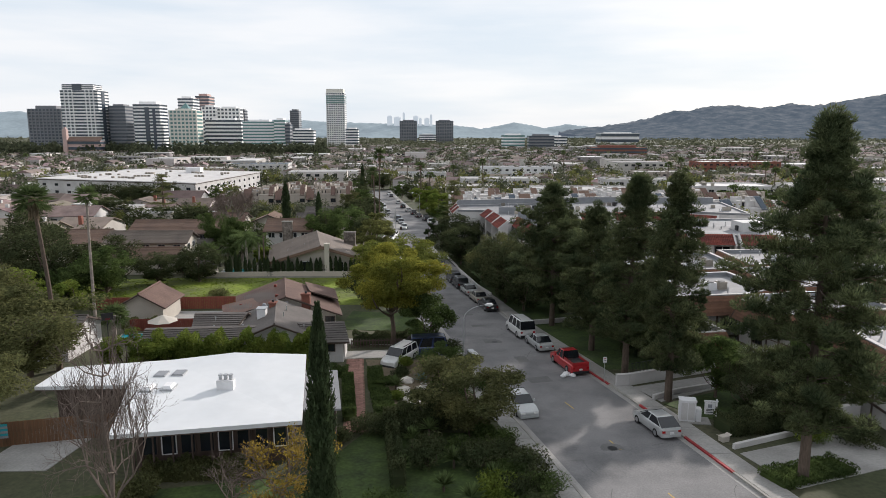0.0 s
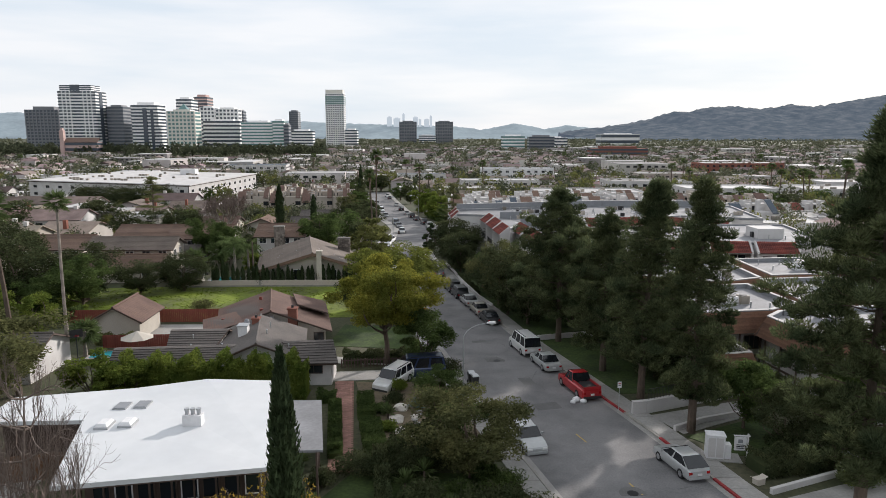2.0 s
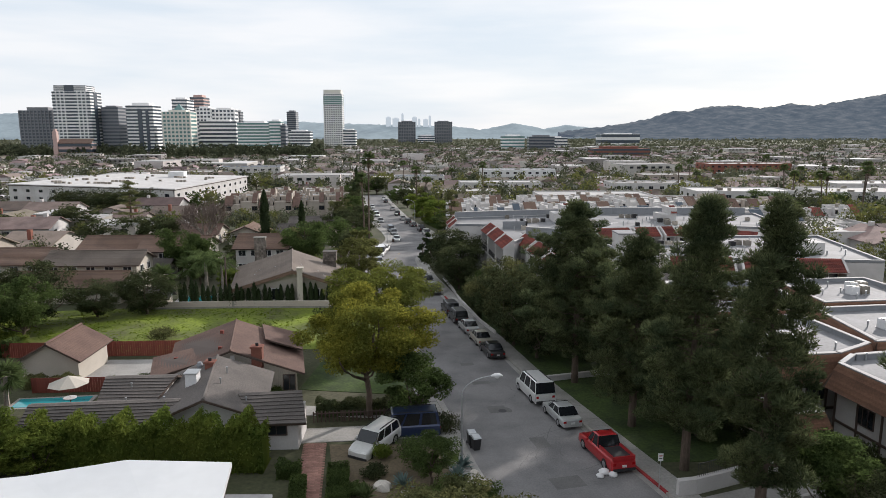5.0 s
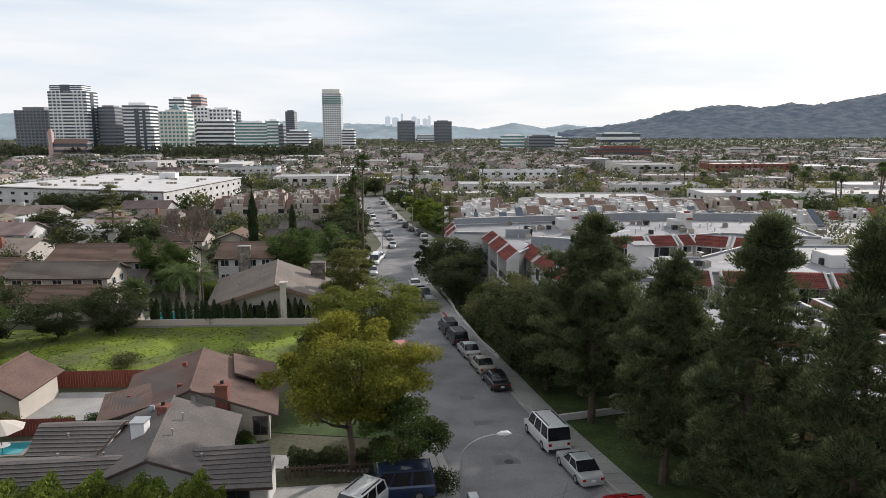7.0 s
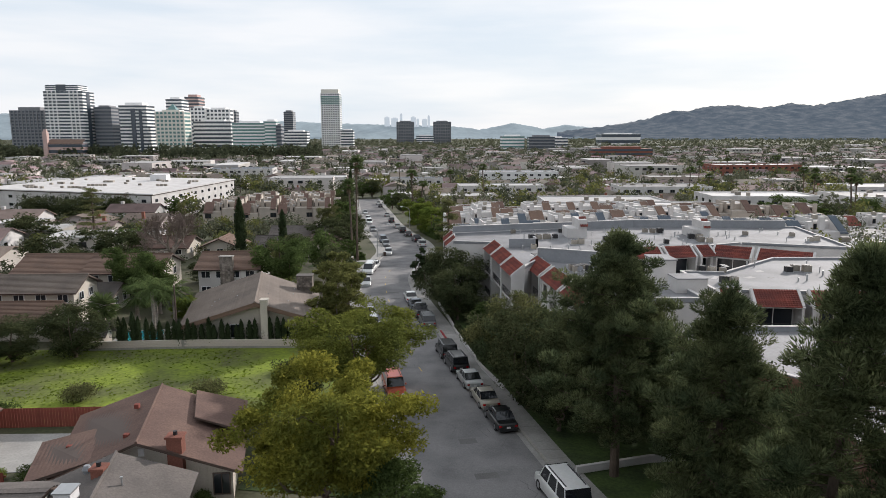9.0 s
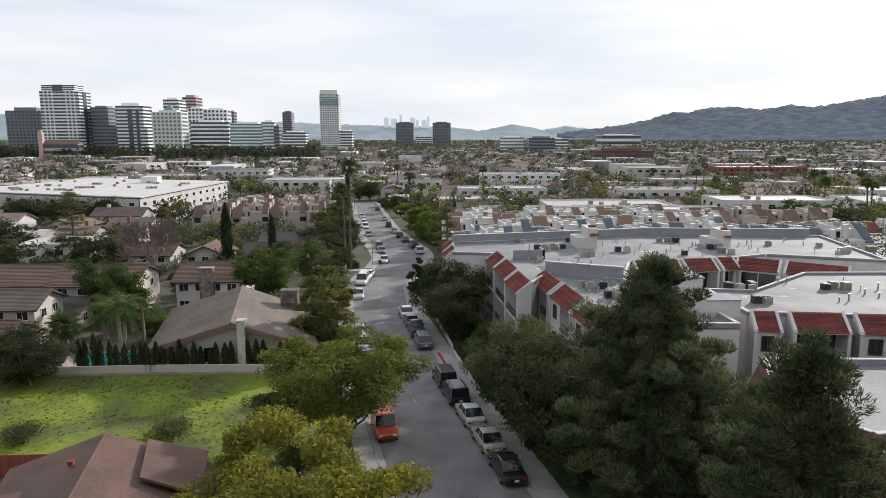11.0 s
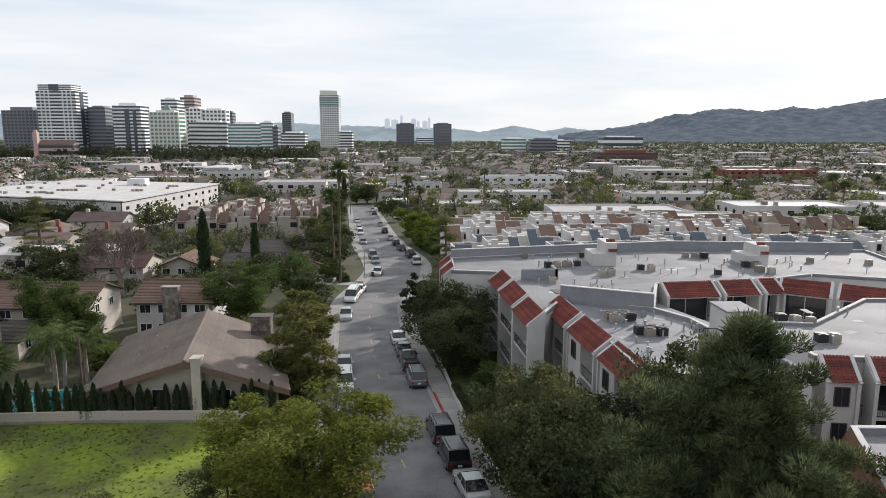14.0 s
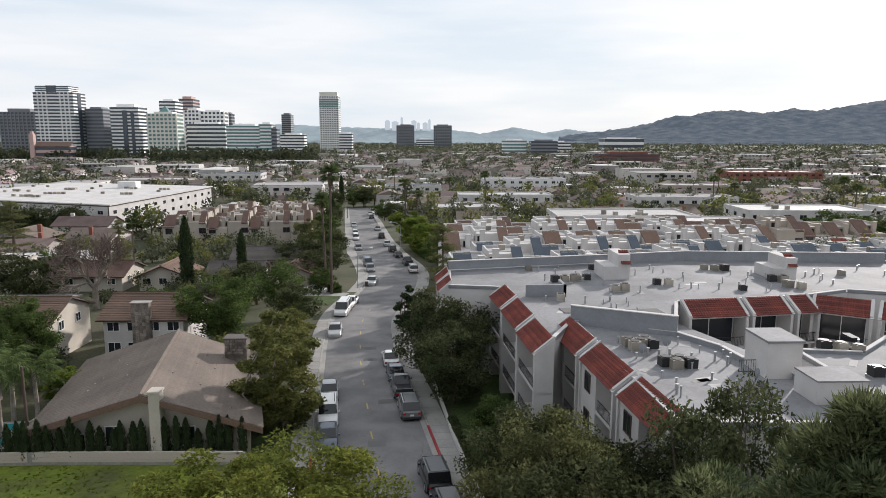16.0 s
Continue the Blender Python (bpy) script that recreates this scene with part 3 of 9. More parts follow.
def gable_roof(parent, x0, x1, y0, y1, eave, ridge, axis, mat, over=0.5, rows=14, ribs=0, thick=0.16, step=0.05, rib=0.05):
    """Two tiled slopes with a fascia and a ridge cap."""
    k = (ridge - eave) / ((x1 - x0) / 2 if axis == "y" else (y1 - y0) / 2)
    lo = eave - k * over
    if axis == "y":
        c = (x0 + x1) / 2
        s = (((x0 - over, y1 + over, lo), (x0 - over, y0 - over, lo), (c, y0 - over, ridge), (c, y1 + over, ridge)),
             ((x1 + over, y0 - over, lo), (x1 + over, y1 + over, lo), (c, y1 + over, ridge), (c, y0 - over, ridge)))
        cap = ((c, y0 - over, ridge + 0.09), (c, y1 + over, ridge + 0.09))
    else:
        c = (y0 + y1) / 2
        s = (((x0 - over, y0 - over, lo), (x1 + over, y0 - over, lo), (x1 + over, c, ridge), (x0 - over, c, ridge)),
             ((x1 + over, y1 + over, lo), (x0 - over, y1 + over, lo), (x0 - over, c, ridge), (x1 + over, c, ridge)))
        cap = ((x0 - over, c, ridge + 0.09), (x1 + over, c, ridge + 0.09))
    roof = None
    for q in s:
        up = tuple(Vector(p) + Vector((0, 0, 0.12)) for p in q)
        r = part("roof", Geo().slab(*up, thick), M_DARKTRIM, parent)
        part("roof_tiles", Geo().tiles(*up, rows, ribs, step, rib), mat, r)
        roof = roof or r
    part("ridge_cap", Geo().tube([Vector(cap[0]) + Vector((0, 0, 0.08)), Vector(cap[1]) + Vector((0, 0, 0.08))], 0.13, 6), mat, roof)


def chimney(parent, x, y, z0, z1, sx, sy, mat, name="chimney"):
    ch = part(name, Geo().box(x - sx / 2, y - sy / 2, z0, x + sx / 2, y + sy / 2, z1), mat, parent)
    part("cap", Geo().box(x - sx / 2 - 0.08, y - sy / 2 - 0.08, z1, x + sx / 2 + 0.08, y + sy / 2 + 0.08, z1 + 0.14), M_CONC if mat is not M_BRICK else M_BRICK, ch)
    part("flue", Geo().tube([(x, y, z1 + 0.14), (x, y, z1 + 0.4)], 0.14, 8), M_DARKMETAL, ch)
    return ch


def vent(parent, x, y, z, r=0.09, h=0.35):
    part("roof_vent", Geo().tube([(x, y, z - 0.3), (x, y, z + h)], r, 7).tube([(x, y, z + h), (x, y, z + h + 0.06)], r * 1.5, 7), M_STEEL, parent)


# -- white flat-roofed house --
def white_house():
    th = thing("white_house", "low house with a bright white coated roof and dark glazed front", "house", pose(0, 0, 0))
    z = 5.42
    main = [(-30.5, 47.5), (-23.7, 47.6), (-21.5, 39.2), (-9.8, 41.0), (-11.7, 54.6), (-17.8, 54.9), (-22.7, 53.4), (-30.4, 51.8)]
    zz = lambda p: z + 0.16 - 0.014 * abs(p[1] - 49) + (0.12 if abs(p[0] + 17.8) < 1 else 0.0)
    roof = part("roof", Geo().prism(main, lambda p: zz(p) - 0.28, zz), M_WHITEROOF, th)
    part("fascia", Geo().prism([(p[0] * 1.0, p[1]) for p in main], lambda p: zz(p) - 0.36, lambda p: zz(p) - 0.283), M_DARKTRIM, roof)
    side = [(-10.6, 43.6), (-7.5, 43.4), (-8.7, 51.4), (-11.5, 51.7)]
    rs = part("side_roof", Geo().prism(side, lambda p: 5.05 + 0.04 * (p[0] + 9), lambda p: 5.2 + 0.04 * (p[0] + 9)), M_GREYROOF, th, "pale grey side canopy roof")
    for i in range(4):
        part("canopy_post", Geo().cbox(-8.0 - 0.27 * i, 44 + 2.2 * i, G(47) + 0.1, 0.12, 0.12, 3.5), M_DARKTRIM, th)
    body = [(-29.4, 48.4), (-23.0, 48.6), (-20.9, 41.6), (-10.9, 43.0), (-12.4, 53.6), (-18, 54.0), (-29.4, 51.2)]
    part("wall", Geo().prism(body, 1.0, 5.2), M_DARKTRIM, th)
    for i in range(8):
        x = -20.0 + 1.2 * i
        y = 41.6 + 0.14 * (x + 20.9)
        w = window(th, pose(x, y - 0.06, 2.9, 0, 0, 8), 0.85, 1.5, M_TRIM if i % 3 == 1 else M_DARKTRIM, 1)
    for i in range(9):
        x = -20.6 + 1.2 * i
        part("post", Geo().cbox(x, 40.5 + 0.14 * (x + 20.9), G(41), 0.1, 0.1, 3.75), M_DARKTRIM, th)
    # kitchen vent box with three cowls, skylights
    vb = part("vent_box", Geo().box(-16.9, 46.5, 5.45, -15.7, 47.2, 6.2), M_TRIM, roof)
    for i in range(3):
        part("cowl", Geo().tube([(-16.68 + 0.38 * i, 46.85, 6.2), (-16.68 + 0.38 * i, 46.85, 6.5)], 0.13, 9).tube([(-16.68 + 0.38 * i, 46.85, 6.5), (-16.68 + 0.38 * i, 46.85, 6.6)], 0.17, 9), M_STEEL, vb)
    for x, y, m in ((-21.9, 46.7, M_TRIM), (-20.5, 46.9, M_TRIM), (-22.1, 49.9, M_GREYSHINGLE), (-20.8, 50.1, M_GREYSHINGLE)):
        sk = part("skylight", Geo().prism([(x - 0.45, y - 0.6), (x + 0.45, y - 0.6), (x + 0.45, y + 0.6), (x - 0.45, y + 0.6)], 5.45, 5.68 if m is M_TRIM else 5.62), M_STEEL, roof)
        if m is M_TRIM:
            dome = Geo().add([(x - 0.4, y - 0.55, 5.68), (x + 0.4, y - 0.55, 5.68), (x + 0.4, y + 0.55, 5.68), (x - 0.4, y + 0.55, 5.68), (x - 0.26, y - 0.42, 5.86), (x + 0.26, y - 0.42, 5.86), (x + 0.26, y + 0.42, 5.86), (x - 0.26, y + 0.42, 5.86)], [(0, 1, 5, 4), (1, 2, 6, 5), (2, 3, 7, 6), (3, 0, 4, 7), (4, 5, 6, 7)])
            part("dome", dome, M_TRIM, sk)
        else:
            part("glazing", Geo().box(x - 0.4, y - 0.55, 5.62, x + 0.4, y + 0.55, 5.65), M_PARAPET, sk)
    return th


white_house()


# -- brown shingled house: low front wing, cross wing, rear gable --
def slope(th, a, b, c, d, mat, rows, step=0.03, thick=0.16):
    r = part("roof", Geo().slab(a, b, c, d, thick), M_DARKTRIM, th)
    part("roof_tiles", Geo().tiles(a, b, c, d, rows, 0, step), mat, r)


def brown_house():
    th = thing("brown_house", "cream house with brown shingle gable roofs and a red brick chimney", "house", pose(0, 0, 0))
    b = G(76) - 0.2
    # rear gable
    R0, R1 = (-17.5, 75.9, 5.4), (-19.6, 86.3, 5.4)
    slope(th, (-11.1, 76.6, 2.95), (-13.0, 86.6, 3.0), R1, R0, M_BROWNSHINGLE, 26, 0.02)
    slope(th, (-26.0, 86.2, 3.0), (-23.2, 75.6, 3.0), R0, R1, M_BROWNSHINGLE, 26, 0.02)
    part("wall", Geo().add([(-22.6, 76.6, b), (-11.9, 77.1, b), (-11.9, 77.1, 3.1), (-17.6, 76.7, 5.2), (-22.6, 76.6, 3.15), (-25.2, 85.6, b), (-13.6, 86.0, b), (-13.6, 86.0, 3.1), (-19.5, 85.9, 5.2), (-25.2, 85.6, 3.1)], [(0, 1, 2, 3, 4), (6, 5, 9, 8, 7), (5, 0, 4, 9), (1, 6, 7, 2)]), M_CREAM, th)
    # raised east roof panel
    slope(th, (-12.1, 81.2, 3.75), (-13.2, 86.8, 3.75), (-17.0, 86.4, 4.85), (-15.6, 81.4, 4.75), M_BROWNSHINGLE, 12, 0.02, 0.12)
    # low west wing
    slope(th, (-26.5, 81.6, 2.95), (-24.6, 75.6, 2.95), (-20.6, 75.9, 4.15), (-21.6, 81.8, 4.1), M_BROWNSHINGLE, 14, 0.03)
    part("wall", Geo().prism([(-25.9, 81.0), (-24.2, 76.2), (-21.5, 76.4), (-22.4, 81.2)], b, 2.95), M_CREAM, th)
    ch = chimney(th, -15.3, 76.7, b, 5.45, 0.95, 0.75, M_BRICK)
    for i in range(12):
        part("siding_board", Geo().box(-14.6 + 0.19 * i, 76.92 + 0.008 * i, b, -14.43 + 0.19 * i, 77.04 + 0.008 * i, 3.3), M_CREAM, th)
    window(th, wall_m(-12.6, 76.98, 1.3, "S"), 1.0, 1.4, M_DARKTRIM)
    part("gable_vent", Geo().box(-17.7, 76.55, 4.2, -17.35, 76.68, 4.7), M_TRIM, th)
    for x, y, z in ((-20.0, 82.4, 5.1), (-18.9, 77.8, 4.9), (-23.6, 79.6, 3.3)):
        part("roof_vent", Geo().box(x - 0.16, y - 0.16, z, x + 0.16, y + 0.16, z + 0.32), M_REDFENCE, th)
    # front block
    F0, F1 = (-16.5, 64.8, 5.25), (-18.3, 74.9, 5.3)
    slope(th, (-12.3, 65.6, 3.4), (-13.6, 75.6, 3.5), F1, F0, M_GREYSHINGLE, 22, 0.015)
    slope(th, (-22.8, 74.6, 3.4), (-20.9, 64.8, 3.35), F0, F1, M_GREYSHINGLE, 16, 0.04)
    part("wall", Geo().add([(-20.2, 65.4, b), (-12.9, 66.0, b), (-12.9, 66.0, 3.5), (-16.6, 65.5, 5.05), (-20.2, 65.4, 3.5), (-22.2, 74.2, b), (-14.1, 75.0, b), (-14.1, 75.0, 3.5), (-18.3, 74.6, 5.1), (-22.2, 74.2, 3.5)], [(0, 1, 2, 3, 4), (6, 5, 9, 8, 7), (5, 0, 4, 9), (1, 6, 7, 2)]), M_STUCCO, th)
    part("ridge_cap", Geo().tube([Vector(F0) + Vector((0, 0, 0.06)), Vector(F1) + Vector((0, 0, 0.06))], 0.1, 6), M_GREYSHINGLE, th)
    part("ridge_cap", Geo().tube([Vector(R0) + Vector((0, 0, 0.05)), Vector(R1) + Vector((0, 0, 0.05))], 0.09, 6), M_BROWNSHINGLE, th)
    # east wing
    slope(th, (-13.0, 64.7, 3.3), (-9.1, 64.9, 3.3), (-10.0, 68.6, 4.45), (-14.8, 68.0, 4.5), M_GREYSHINGLE, 9, 0.07)
    part("wall", Geo().box(-13.2, 65.3, b, -9.8, 69.0, 3.4), M_STUCCO, th)
    window(th, wall_m(-11.4, 65.26, 2.3, "S"), 1.5, 0.7, M_DARKTRIM)
    # two west wings
    slope(th, (-26.2, 69.2, 3.5), (-21.6, 69.2, 3.5), (-20.8, 72.0, 4.6), (-26.6, 71.9, 4.6), M_GREYSHINGLE, 8, 0.08)
    slope(th, (-20.8, 74.8, 3.5), (-26.6, 74.6, 3.5), (-26.6, 71.9, 4.6), (-20.8, 72.0, 4.6), M_GREYSHINGLE, 8, 0.08)
    part("wall", gable_geo(-26.0, -21.2, 69.8, 74.0, b, 3.5, 4.4, "x"), M_STUCCO, th)
    slope(th, (-29.6, 63.7, 3.25), (-20.0, 64.3, 3.3), (-18.8, 67.0, 4.5), (-29.8, 66.3, 4.5), M_GREYSHINGLE, 9, 0.08)
    slope(th, (-20.6, 69.4, 3.4), (-29.8, 69.0, 3.4), (-29.8, 66.3, 4.5), (-18.8, 67.0, 4.5), M_GREYSHINGLE, 8, 0.08)
    part("wall", gable_geo(-29.2, -20.4, 64.4, 68.6, b, 3.35, 4.3, "x"), M_STUCCO, th)
    chimney(th, -18.2, 72.4, b, 5.55, 0.7, 0.7, M_BRICK)
    ac = part("roof_cooler", Geo().box(-19.3, 69.4, 4.5, -18.4, 70.4, 5.6), M_TRIM, th)
    part("cooler_cap", Geo().box(-19.38, 69.32, 5.6, -18.32, 70.48, 5.68), M_STEEL, ac)
    part("turbine_vent", Geo().tube([(-19.4, 73.4, 4.6), (-19.4, 73.4, 5.0), (-19.4, 73.4, 5.25)], [0.16, 0.28, 0.16], 10), M_PARAPET, th)
    for x, y, z in ((-16.4, 69.0, 5.0), (-16.6, 71.6, 5.0), (-23.4, 68.0, 3.9), (-14.0, 67.2, 4.1), (-20.4, 67.8, 4.0), (-24, 70.6, 4.1)):
        vent(th, x, y, z, 0.06, 0.35)
    return th


brown_house()


def small_gable_house(name, label, x0, x1, y0, y1, eave_h, ridge_h, axis, roofmat, wallmat, rows=12, ribs=0, windows=(), step=0.04, over=0.5, turn=0):
    cx, cy = (x0 + x1) / 2, (y0 + y1) / 2
    th = thing(name, label, "house", on_ground(cx, cy, turn))
    hx, hy = (x1 - x0) / 2, (y1 - y0) / 2
    part("wall", gable_geo(-hx, hx, -hy, hy, -0.6, eave_h, ridge_h, axis), wallmat, th)
    gable_roof(th, -hx, hx, -hy, hy, eave_h, ridge_h, axis, roofmat, over, rows, ribs, 0.16, step)
    for x, y, z, face, w, h in windows:
        window(th, wall_m(x, y, z, face), w, h)
    return th


g = small_gable_house("garage", "small cream outbuilding with a brown gable roof", -39.2, -33.8, 81.8, 88.0, 2.5, 4.0, "y", M_BROWNSHINGLE, M_CREAM, 14, 0, (), 0.02)
small_gable_house("shed", "pale clad shed with a grey-brown roof", -44.5, -37.8, 66.5, 74.0, 2.5, 3.9, "x", M_GREYSHINGLE, M_STUCCO, 10)


# -- wide tan-tiled gable house beyond the lot --
def gable_house():
    th = thing("gable_house", "wide cream house with a tan ribbed tile roof and stone chimney", "house", pose(0, 0, 0))
    zb, ridge = G(122) - 0.3, 4.85
    ry0, ry1 = 113.9, 132.2
    rx0, rx1 = -18.85, -22.1                     # ridge runs slightly to the left as it goes back
    le0, le1 = (-27.8, 114.0), (-31.1, 131.4)
    re0, re1 = (-9.7, 114.2), (-14.4, 132.6)
    ez = 2.05
    # walls
    g = Geo()
    f = [(-26.9, 114.7), (-10.9, 115.0)]
    front = [(f[0][0], f[0][1], zb), (f[1][0], f[1][1], zb), (f[1][0], f[1][1], ez + 0.15), (-19.0, 114.85, ridge - 0.3), (f[0][0], f[0][1], ez + 0.3)]
    back = [(-30.2, 130.6, zb), (-14.8, 131.2, zb), (-14.8, 131.2, ez + 0.1), (-22.2, 131.0, ridge - 0.3), (-30.2, 130.6, ez + 0.1)]
    g.add(front + back, [(0, 1, 2, 3, 4), (6, 5, 9, 8, 7), (5, 0, 4, 9), (1, 6, 7, 2)])
    part("wall", g, M_CREAM, th)
    for q, rb in ((((le1[0], le1[1], ez), (le0[0], le0[1], ez), (rx0, ry0, ridge), (rx1, ry1, ridge)), 34), (((re0[0], re0[1], ez), (re1[0], re1[1], ez), (rx1, ry1, ridge), (rx0, ry0, ridge)), 0)):
        r = part("roof", Geo().slab(*q, 0.22), M_DARKTRIM, th)
        part("roof_tiles", Geo().tiles(*q, 26 if rb else 40, rb, 0.03 if rb else 0.012, 0.09, 0.2), M_TANTILE, r, "weathered tan concrete roof tiles")
    part("ridge_cap", Geo().tube([(rx0, ry0, ridge + 0.24), (rx1, ry1, ridge + 0.24)], 0.15, 6), M_TANTILE, th)
    # barge boards along the front gable
    for a, c in (((le0[0], le0[1] - 0.05, ez), (rx0, ry0 - 0.05, ridge)), ((re0[0], re0[1] - 0.05, ez), (rx0, ry0 - 0.05, ridge))):
        part("barge_board", Geo().slab((a[0], a[1], a[2] - 0.3), (c[0], c[1], c[2] - 0.3), (c[0], c[1], c[2] + 0.2), (a[0], a[1], a[2] + 0.2), 0.06), M_BROWNTILE, th)
    ch = part("plaster_chimney", Geo().box(-18.2, 113.7, zb, -17.4, 114.75, 5.3).box(-18.28, 113.62, 5.25, -17.32, 114.8, 5.42), M_CREAM, th, "cream plastered chimney stack")
    st = part("stone_chimney", Geo().box(-16.4, 128.2, 0.0, -14.3, 129.6, 5.2), M_STONE, th, "broad rubble stone chimney")
    rs = np.random.default_rng(3)
    for i in range(8):
        for j in range(5):
            w, h = 0.22, 0.3
            x, z = -16.4 + 0.26 * i + rs.uniform(-.03, .03), 3.7 + 0.3 * j
            part("stone", Geo().box(x, 128.12, z, x + w, 128.22, z + h - 0.05), M_STONE, st)
    part("cap", Geo().box(-16.5, 128.1, 5.2, -14.2, 129.7, 5.3), M_GREYSHINGLE, st)
    for x, y, z, w, h in ((-24.2, 114.75, 0.4, 1.0, 1.2), (-21.4, 114.8, 0.6, 1.3, 1.6), (-15.8, 114.9, 0.6, 1.2, 1.5), (-13.2, 114.95, 0.4, 1.0, 1.2)):
        window(th, pose(x, y - 0.05, z, 0, 0, 1), w, h)
    rs = np.random.default_rng(8)
    for i in range(16):
        if i % 2:
            u, v = rs.uniform(0.15, 0.85), rs.uniform(0.2, 0.85)
            p = Vector((le0[0], le0[1], ez)).lerp(Vector((le1[0], le1[1], ez)), u).lerp(Vector((rx0, ry0, ridge)).lerp(Vector((rx1, ry1, ridge)), u), v)
        else:
            u, v = rs.uniform(0.1, 0.85), rs.uniform(0.15, 0.85)
            p = Vector((re0[0], re0[1], ez)).lerp(Vector((re1[0], re1[1], ez)), u).lerp(Vector((rx0, ry0, ridge)).lerp(Vector((rx1, ry1, ridge)), u), v)
        part("roof_vent", Geo().tube([p - Vector((0, 0, 0.1)), p + Vector((0, 0, 0.3))], 0.07, 6).box(p.x - 0.15, p.y - 0.15, p.z + 0.02, p.x + 0.15, p.y + 0.15, p.z + 0.14), M_STEEL, th)
    # attic louvres on the right slope
    for u, v in ((0.55, 0.7), (0.62, 0.5), (0.72, 0.62)):
        p = Vector((re0[0], re0[1], ez)).lerp(Vector((re1[0], re1[1], ez)), u).lerp(Vector((rx0, ry0, ridge)).lerp(Vector((rx1, ry1, ridge)), u), v)
        part("louvre", Geo().box(p.x - 0.3, p.y - 0.25, p.z - 0.05, p.x + 0.3, p.y + 0.25, p.z + 0.14), M_DARKTRIM, th)
    return th


gable_house()

# ---- plants ----
def limb(geo, a, b, r0, r1, bend=0.15, seed=0, n=6, seg=4):
    rs = np.random.default_rng(seed)
    a, b = Vector(a), Vector(b)
    side = Vector(rs.normal(size=3)) * (b - a).length * bend * 0.5
    pts = [a.lerp(b, i / seg) + side * math.sin(math.pi * i / seg) for i in range(seg + 1)]
    geo.tube(pts, [r0 + (r1 - r0) * i / seg for i in range(seg + 1)], n)


def broadleaf_meshes(key, h, r, mat, seed, leaf=0.30, count=210, blobs=46, trunk_h=0.3, flat=0.75, bark=M_BARK, droop=0.1, tr=0.02, clump=(0.17, 0.30)):
    rs = np.random.default_rng(seed)
    tg = Geo()
    th = h * trunk_h
    tg.tube([(0, 0, -0.6), (0.02 * h, 0, th * 0.5), (0, 0.02 * h, th)], [h * tr * 1.5, h * tr * 1.1, h * tr], 8)
    clumps = []
    cz, rz = th * 0.8 + (h - th * 0.8) * 0.50, (h - th * 0.8) * 0.54
    while len(clumps) < blobs:
        d = rs.normal(size=3)
        d /= np.linalg.norm(d)
        t = rs.uniform(0.45, 0.92)
        low = 0.72 if d[2] < -0.2 else 1.0
        c = np.array([d[0] * r * t * low, d[1] * r * t * low, cz + d[2] * rz * t * flat * 1.15])
        br = rs.uniform(*clump) * r
        clumps.append((c, (br * 1.15, br * 1.15, br * 0.85)))
    for i in range(9):
        c = clumps[i * (len(clumps) // 9)][0]
        limb(tg, (0, 0.02 * h, th * rs.uniform(0.75, 1.0)), c, h * tr * 0.62, h * tr * 0.14, 0.3, seed + i)
    v, f = blob_leaves(clumps, count, leaf, rs, 0.6, 0.35, droop)
    v[:, 2] += h - np.percentile(v[:, 2], 99.7)
    v[:, :2] *= r / np.percentile(np.abs(v[:, :2]), 98.5)
    return tg.mesh(key + "_trunk", bark), np_mesh(key + "_crown", v, f, mat)


def pine_meshes(key, h, r, seed, first=0.14, branches=150):
    """Tall pine: limbs all round the stem, longest low down, each hung with round tufts of needles."""
    rs = np.random.default_rng(seed)
    tg = Geo()
    lean = rs.normal(0, 0.25, 2)
    top = lambda s: Vector((lean[0] * s * s, lean[1] * s * s, h * s))
    tg.tube([Vector((0, 0, -0.6))] + [top(i / 8) for i in range(9)], [0.40] + [0.36 * (1 - 0.93 * i / 8) for i in range(9)], 8)
    chunks = []
    for b in range(branches):
        s = first + (0.985 - first) * ((b + rs.uniform(0, 1)) / branches) ** 0.95
        q = (s - first) / (1 - first)
        ang = 2.39996 * b + rs.normal(0, 0.3)
        prof = min(1.0, 0.66 + 1.7 * q) * min(1.0, 1.85 * (1 - q) ** 0.78)
        lobe = 1 + 0.20 * math.sin(3 * ang + seed + 5 * q) + 0.14 * math.sin(q * 21 + seed)
        ln = max(0.35, r * prof * lobe * rs.uniform(0.45, 1.08))
        p0 = top(s)
        tip = p0 + Vector((math.cos(ang) * ln, math.sin(ang) * ln, ln * rs.uniform(-0.12, 0.38)))
        limb(tg, p0, tip, 0.07 * (1.1 - s), 0.014, 0.12, seed * 31 + b, 5, 3)
        m = max(2, int(round(ln * 1.2)))
        for k in range(m):
            u = 0.40 + 0.66 * (k + rs.uniform(0, 1)) / m
            c = np.array(p0.lerp(tip, u)) + rs.normal(0, 0.18, 3) + np.array([0, 0, 0.1])
            n = 340
            d = rs.normal(size=(n, 3))
            d /= np.linalg.norm(d, axis=1, keepdims=True)
            rad = rs.uniform(0.48, 0.95)
            d[:, 2] = np.where(d[:, 2] < 0, d[:, 2] * 0.45, d[:, 2])
            pos = c + d * np.array([rad, rad, rad * 0.80]) * rs.uniform(0.62, 1.0, (n, 1))
            chunks.append(cards(pos, d * 1.0 + rs.normal(0, 0.22, (n, 3)) + np.array([0, 0, 0.45]), 0.235, 0.25, rs))
    v, f = merge(chunks)
    return tg.mesh(key + "_trunk", M_BARK), np_mesh(key + "_needles", v, f, F_PINE)


